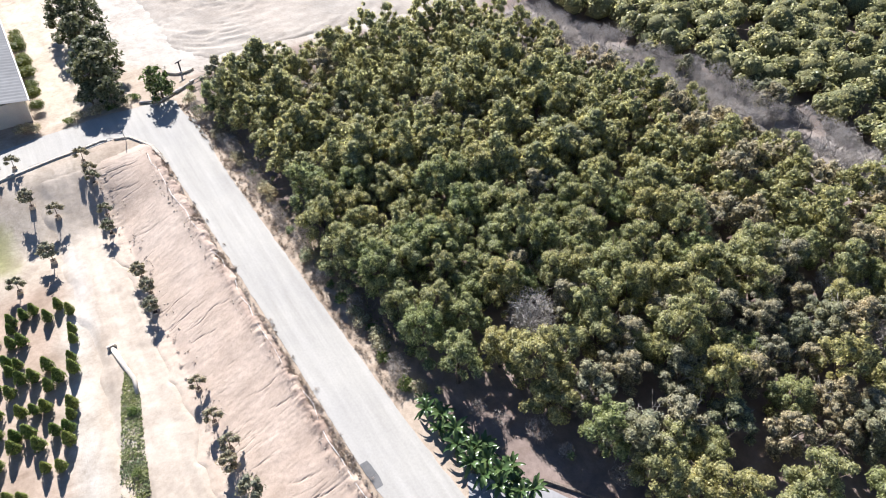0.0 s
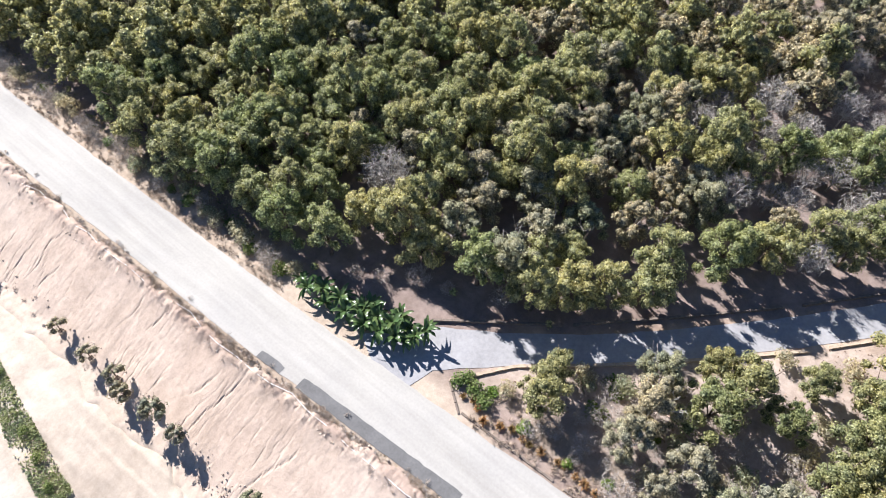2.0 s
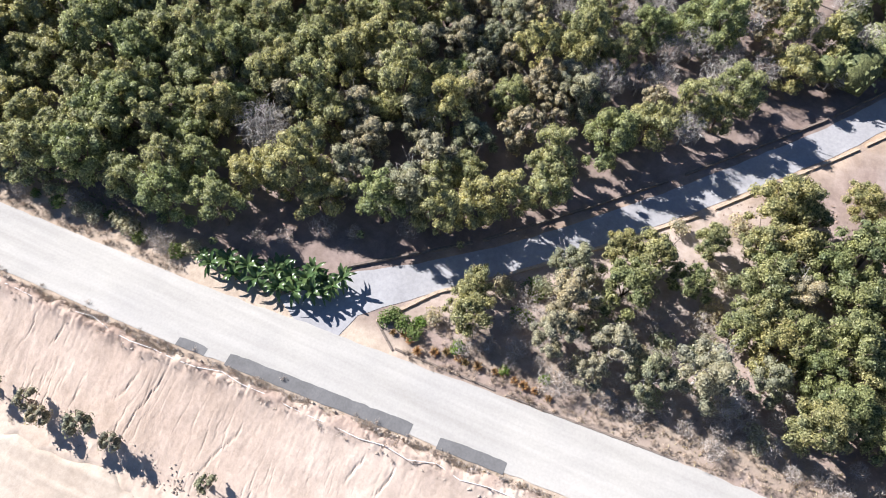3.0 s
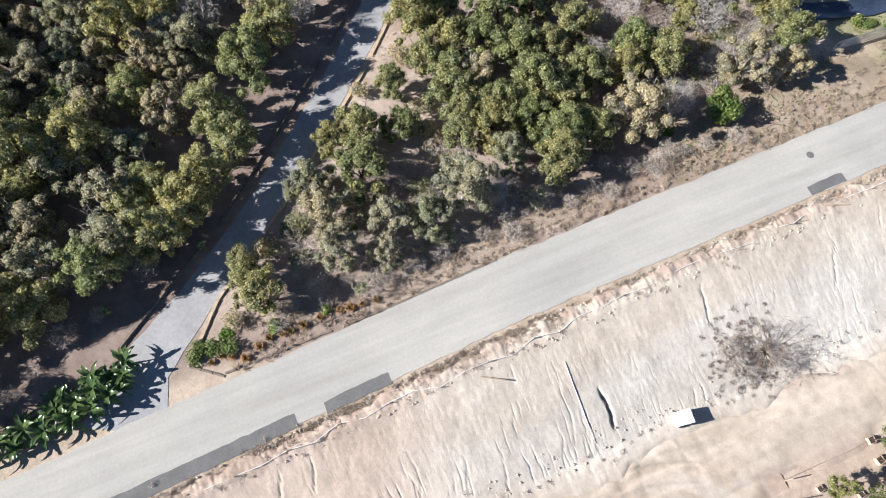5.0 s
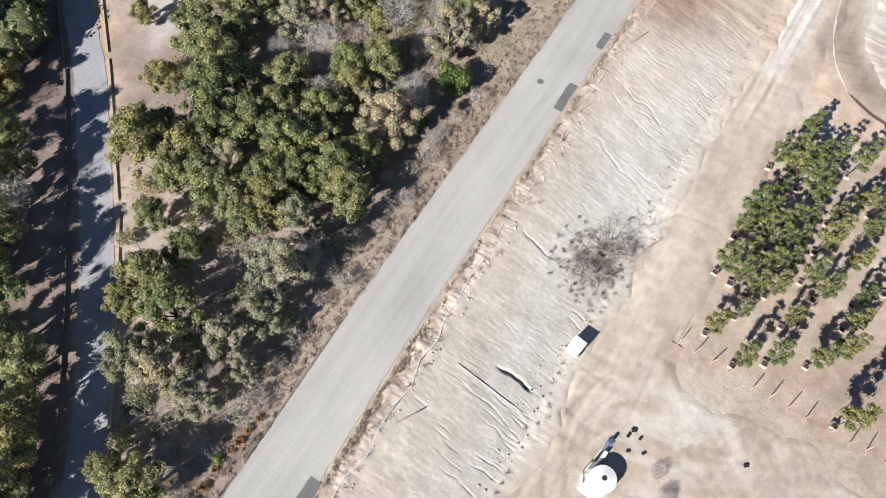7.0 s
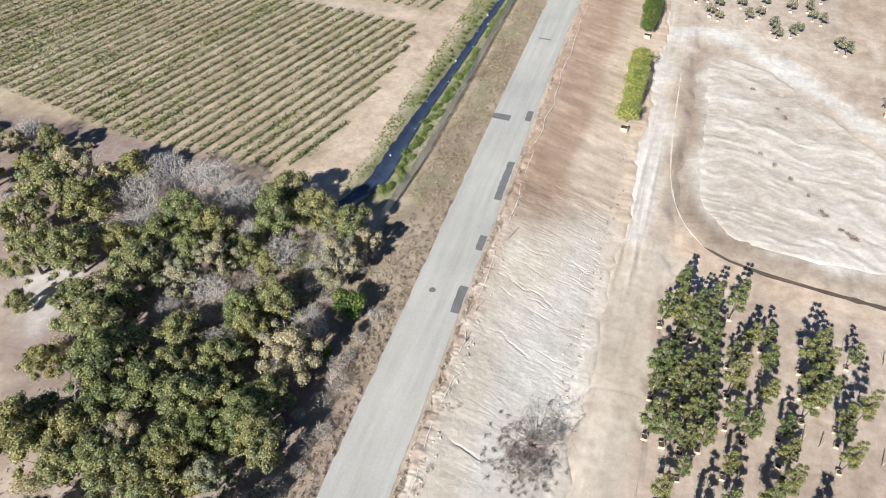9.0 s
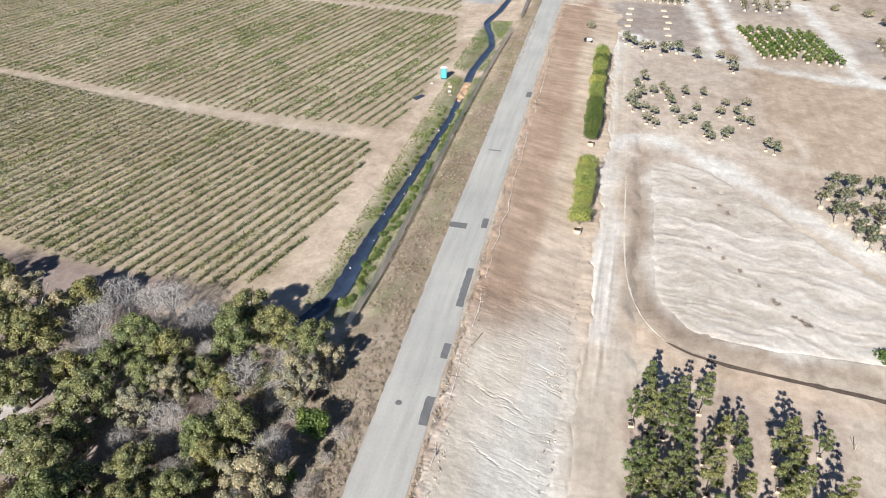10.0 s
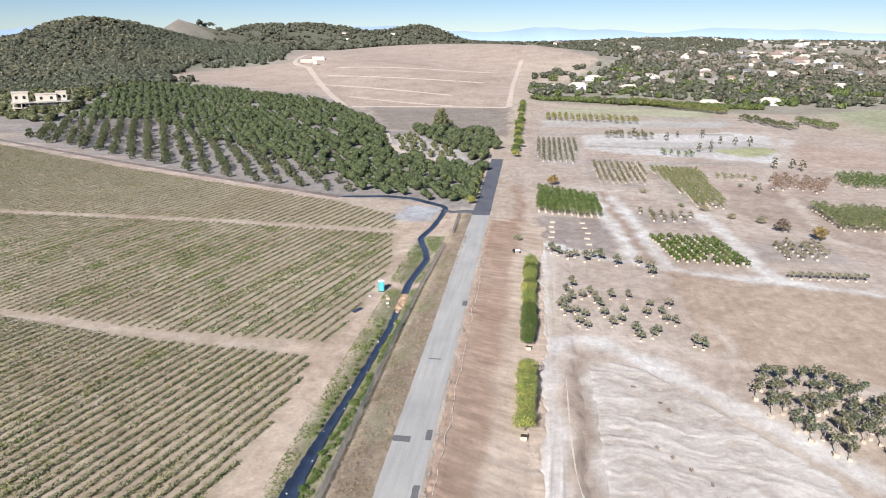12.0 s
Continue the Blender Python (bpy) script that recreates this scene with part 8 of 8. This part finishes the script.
# farm tracks over the brown hill and behind the vines
for _pts, _w in (([(-196, 576), (-118, 541.6), (-68, 516.6)], 3.0), ([(-202, 628), (-120, 603), (-49, 594.6)], 3.2), ([(-208, 683), (-124, 676), (-44, 670.6)], 3.4), ([(-146, 506), (-96, 478), (-61.6, 465.6)], 2.8),
                 ([(-246, 699), (-177, 541), (-136.6, 459)], 5.0), ([(-24, 752), (-26, 600), (-22, 462)], 4.0), ([(-295, 835), (-285, 752), (-246, 699)], 5.0), ([(-130, 455), (-76, 461), (-20, 462)], 4.0), ([(-82.6, 352), (-70, 306), (-51.6, 280), (-33, 270)], 3.2)):
    ribbon("dirt_track", surface("track_dust", (0.55, 0.46, 0.38), 0.95, 0.14, 1.2, 0.2), _pts, _w, 0.12, 6.0, 0.2, "pale farm track crossing the brown field", "track", wobble=0.5)
ribbon("drain_channel", surface("dark_drain", (0.20, 0.165, 0.145), 0.95, 0.25, 1.0, 0.2), [(-64, 206), (-110, 225.5), (-172, 252.5), (-257, 292.5), (-330, 327), (-440, 376)], 2.6, 0.08, 4.0, 0.2, "dark earth drain between vineyard and orchard", "drain", wobble=0.3)
for x, y, a in ((-262, 742, 30), (-255, 762, 10), (-240, 720, 60)):
    _b = tagged(part("farm_shed", box_bm(14, 6, 4, (0, 0, 1.8), 0.1), M_STUCCO, None), "low pale farm shed on the brown hill", "shed", "farm sheds on the hill")
    _b.matrix_world = pose(x, y, land1(x, y), 0, 0, a)


def make_house(r, w, d, h, roof_mat, wall_mat, label, windows=3):
    root = tagged(new("house"), label, "house", "houses of the far town")
    part("wall", box_bm(w, d, h, (0, 0, h / 2 - 0.3)), wall_mat, root)
    rh, o = d * 0.22, 0.5
    v = [(-w / 2 - o, -d / 2 - o, h - 0.35), (w / 2 + o, -d / 2 - o, h - 0.35), (w / 2 + o, d / 2 + o, h - 0.35), (-w / 2 - o, d / 2 + o, h - 0.35), (-w / 2 + d * 0.3, 0, h + rh), (w / 2 - d * 0.3, 0, h + rh)]
    hang("roof", mesh_from("roof", v, [(0, 1, 5, 4), (1, 2, 5), (2, 3, 4, 5), (3, 0, 4), (3, 2, 1, 0)], roof_mat), root)
    for k in range(windows):
        hang("window", mesh_from("window", [(-w * 0.36 + k * w * 0.3, -d / 2 - 0.02, 1.0), (-w * 0.36 + k * w * 0.3 + w * 0.14, -d / 2 - 0.02, 1.0), (-w * 0.36 + k * w * 0.3 + w * 0.14, -d / 2 - 0.02, 2.1), (-w * 0.36 + k * w * 0.3, -d / 2 - 0.02, 2.1)], [(0, 1, 2, 3)], M_GLASS_DARK), root)
    return root


NEAR_HOUSE = make_house(r_, 16, 10, 3.6, M_STUCCO, M_WHITE, "white house with a pale roof among trees")
for x, y in ((118, 505), (72, 590), (30, 590), (185, 640), (308, 640), (10, 580), (46, 640), (164, 520)):
    place(NEAR_HOUSE, x, y, r_.uniform(0.65, 0.95), r_.uniform(-30, 30))
HOUSES = [make_house(r_, 16, 10, 3.6, M_STUCCO, M_WHITE, "white house with a pale roof among trees", 0), make_house(r_, 18, 11, 4.2, M_TILE_ROOF, M_STUCCO, "stucco house with a brown tiled roof", 0), make_house(r_, 14, 9, 5.6, M_ROOF, M_STUCCO, "two-storey stucco house with a grey roof", 0)]
for k in range(330):
    y = 620 + 2300 * r_.random() ** 1.3
    x = r_.uniform(-0.02, 0.78) * y + r_.normal(0, 40)
    if x < 90 and y < 1150:
        continue
    place(HOUSES[r_.choice((0, 0, 1, 2))], x, y, r_.uniform(0.6, 1.2) * (0.62 if y < 950 else 1.0), r_.uniform(-60, 60), tall=1.25)
for k in range(34):
    x = r_.uniform(-560, 200)
    y = r_.uniform(1130, 1320) if k % 2 else r_.uniform(1500, 1900)
    place(HOUSES[r_.integers(3)], x, y, r_.uniform(0.6, 1.1), r_.uniform(-60, 60))

# half-built house on the rise behind the vineyard
site = tagged(new("building_site"), "half-built beige house wrapped in scaffolding", "building")
site.matrix_world = pose(-325, 402, land1(-325, 402) - 1.0, 0, 0, 38)
M_RENDER = surface("raw_render", (0.52, 0.46, 0.39), 0.9, 0.15)
for k in range(3):
    part("floor_slab", box_bm(34, 13, 0.45, (0, 0, 0.2 + k * 3.2), 0.05), M_CONCRETE, site)
for k in range(8):
    for j in (-5.8, 0.5):
        for z in (0.4, 3.6):
            part("column", box_bm(0.5, 0.5, 2.8, (-16 + k * 4.55, j, z + 1.4)), M_CONCRETE, site)
part("back_wall", box_bm(34, 0.4, 6.4, (0, 6.3, 3.6)), M_RENDER, site)
for w, d, h, x, y in ((9, 8, 6.0, -11.5, 1.5), (12, 8, 4.4, 3.0, 1.5), (6, 6, 5.6, 12.0, 2.5)):
    part("upper_wall", box_bm(w, d, h, (x, y, 6.8 + h / 2), 0.1), M_STUCCO, site)
    part("parapet", box_bm(w + 0.6, d + 0.6, 0.5, (x, y, 6.8 + h + 0.2), 0.06), M_STUCCO, site)
    for k in (-1, 1):
        part("window", box_bm(1.6, 0.2, 1.8, (x + k * w * 0.24, y - d / 2 - 0.05, 6.8 + h * 0.5)), M_GLASS_DARK, site)
for k in range(4):
    part("scaffold_deck", box_bm(26, 1.1, 0.12, (4, -7.8, 1.0 + k * 2.0)), M_STEEL, site)
for k in range(12):
    part("scaffold_pole", cyl_bm(0.08, 9.4, (-9 + k * 2.36, -8.3, -0.5), 6), M_STEEL, site)

# distant ranges
def range_mesh(dist, a0, a1, fn, seed):
    vs, fs = [], []
    n = 160
    for k in range(n + 1):
        a = radians(a0 + (a1 - a0) * k / n)
        h = fn(math.degrees(a))
        vs += [(math.sin(a) * dist, math.cos(a) * dist, -60), (math.sin(a) * dist, math.cos(a) * dist, h), (math.sin(a) * (dist + 120), math.cos(a) * (dist + 120), -60)]
    for k in range(n):
        b = k * 3
        fs += [(b, b + 3, b + 4, b + 1), (b + 1, b + 4, b + 5, b + 2)]
    return vs, fs


_fn = lambda a: 28 + 78 * float(vn(np.array([a * 0.22 + 40]), np.array([1.5]), 3)[0]) + 22 * float(vn(np.array([a * 0.9]), np.array([2.5]), 4)[0])
tagged(new("backdrop", mesh_from("backdrop", *range_mesh(4450, -75, 75, _fn, 1), M_MOUNTAIN, True)), "mountain range on the horizon, its haze painted as blue", "mountains", kind="structure")


# ---- south: junction, shed, big trees ----
BIG = [make_tree("shade_tree", np.random.default_rng(500 + k), h, rd, M_BIG, 0.34, 46, 64, "large dark evergreen tree beside a dirt track", "tree", 0.25) for k, (h, rd, M_BIG) in enumerate(((7.5, 3.4, M_FAR_TREE), (6.8, 3.0, M_FAR_TREE)))]
for x, y, s in ((-4.4, -99.5, 1.05), (-6.0, -103.4, 1.0), (-2.6, -97.0, 0.6), (-6.9, -110.5, 0.9), (-4.7, -115.0, 1.0), (-4.6, -106.4, 0.95), (-4.4, -123.0, 1.0), (-7.6, -121.0, 0.9), (-5.2, -94.6, 0.6)):
    place(BIG[r_.integers(2)], x, y, s, r_.uniform(0, 360))
place(make_tree("roadside_tree", np.random.default_rng(520), 4.2, 1.9, M_GRASSY, 0.22, 130, 60, "pale green small tree at the road junction", "tree", 0.25), -11.4, -93.2, 1.15, 30)
for x, y, s in ((1.2, -94.6, 0.9), (-0.2, -94.8, 0.8), (-2.6, -94.2, 1.0), (-4.4, -94.6, 0.9), (6.8, -95.0, 1.0), (5.4, -94.8, 0.8), (-8.0, -95.5, 0.8), (-13.0, -95.0, 0.6), (-15.6, -93.4, 0.7), (-6.2, -94.3, 0.9)):
    place(SHRUB_DULL[r_.integers(2)] if r_.random() < 0.5 else SHRUB_GREEN, x, y, s, r_.uniform(0, 360), label="dusty roadside shrub at the junction")
for k in range(9):
    place(HEDGE_D, 4.1 - 0.06 * k, -100.5 - k * 3.3, r_.uniform(0.6, 0.95), r_.uniform(0, 360), label="clipped green shrub in a row beside the shed")
shed = tagged(new("shed"), "long shed with a pale corrugated metal roof", "shed")
shed.matrix_world = pose(15.4, -117, land1(15, -117), 0, 0, 0)
part("wall", box_bm(20.0, 38.0, 3.4, (0, 0, 1.6)), M_STUCCO, shed)
_v, _f = [], []
for k in range(81):
    y = -19.6 + 39.2 * k / 80
    for x, z in ((-10.6, 3.35), (0, 4.9), (10.6, 3.35)):
        _v.append((x, y, z + (0.045 if k % 2 else 0)))
for k in range(80):
    _f += [(k * 3, k * 3 + 1, k * 3 + 4, k * 3 + 3), (k * 3 + 1, k * 3 + 2, k * 3 + 5, k * 3 + 4)]
hang("roof", mesh_from("roof", _v, _f, M_ROOF), shed, "pale corrugated metal roof")
part("skylight", box_bm(1.4, 3.2, 0.08, (-8.8, -1.0, 3.75), 0.02), M_GLASS_DARK, shed)
part("gutter", box_bm(0.16, 39.0, 0.16, (-10.7, 0, 3.3), 0.03), M_WHITE, shed)
for k in range(5):
    part("window", box_bm(0.06, 2.0, 1.1, (-10.02, -15 + k * 7.4, 1.9), 0.01), M_GLASS_DARK, shed)
# logs and gate at the junction
for x, y, l, a in ((-9.6, -93.0, 3.2, 155), (-12.5, -93.4, 4.6, 28), (-11.2, -94.4, 2.6, 10), (-15.0, -94.6, 4.0, 35), (-10.5, -92.6, 2.0, 60)):
    lg = tagged(new("log", mesh_from("log", *tube([(-l / 2, 0, 0.16), (0, 0.06, 0.2), (l / 2, 0, 0.15)], [0.17, 0.15, 0.11], 8), M_DEAD, True)), "pale fallen log lying at the road junction", "log", "logs at the junction")
    lg.matrix_world = pose(x, y, land1(x, y), 0, 0, a)
gate = tagged(new("rail_gate"), "weathered timber rail gate at the lot entrance", "gate")
gate.matrix_world = pose(-19.5, -95.5, land1(-19.5, -95.5), 0, 0, 22)
for k in range(5):
    part("post", box_bm(0.12, 0.12, 1.3, (-4 + k * 2, 0, 0.5), 0.015), M_DEAD, gate)
for z in (0.45, 0.95):
    part("rail", box_bm(8.2, 0.06, 0.12, (0, 0.08, z), 0.012), M_DEAD, gate)
column = tagged(part("gate_post", box_bm(0.55, 0.55, 1.7, (0, 0, 0.85), 0.04), surface("dark_stone", (0.09, 0.085, 0.08), 0.9, 0.25), None), "squat dark stone gate post by the track", "gate post")
column.matrix_world = pose(-16.9, -90.8, land1(-16.9, -90.8), 0, 0, 20)
pole = tagged(new("standpipe"), "dark upright standpipe with a crossbar in a ring of stones", "standpipe")
pole.matrix_world = pose(-15.9, -99.4, land1(-15.9, -99.4), 0, 0, 30)
part("post", cyl_bm(0.12, 1.9, (0, 0, -0.1), 10, bevel=0.02), M_DARK, pole)
part("crossbar", box_bm(1.3, 0.14, 0.14, (0, 0, 1.75), 0.02), M_DARK, pole)
part("base", cyl_bm(0.45, 0.25, (0, 0, 0), 16, bevel=0.03), M_CONCRETE, pole)
for k in range(12):
    a = -0.5 + k * 0.24
    x, y = -16.2 + 2.4 * math.cos(a), -101.2 + 2.4 * math.sin(a)
    st = tagged(part("stone", box_bm(0.6, 0.4, 0.3, (0, 0, 0.12), 0.09), M_CONCRETE, None), "pale rounded stone in a ring", "stone", "ring of stones")
    st.matrix_world = pose(x, y, land1(x, y) + 0.05, 0, 0, math.degrees(a) + 90)
sign = tagged(new("sign_post"), "thin grey post at the bend of the road", "post")
sign.matrix_world = pose(-4.2, -85.2, land1(-4.2, -85.2))
part("post", cyl_bm(0.05, 1.8, (0, 0, -0.1), 8), M_STEEL, sign)
kerb("kerb", [(-7.4, -77), (-6.7, -82), (-4.8, -85.8), (-1.4, -87.3), (4.4, -86.6), (11, -85.4), (20, -83.4)], 0.35, 0.25, M_CONCRETE, "pale concrete edge of the side road")
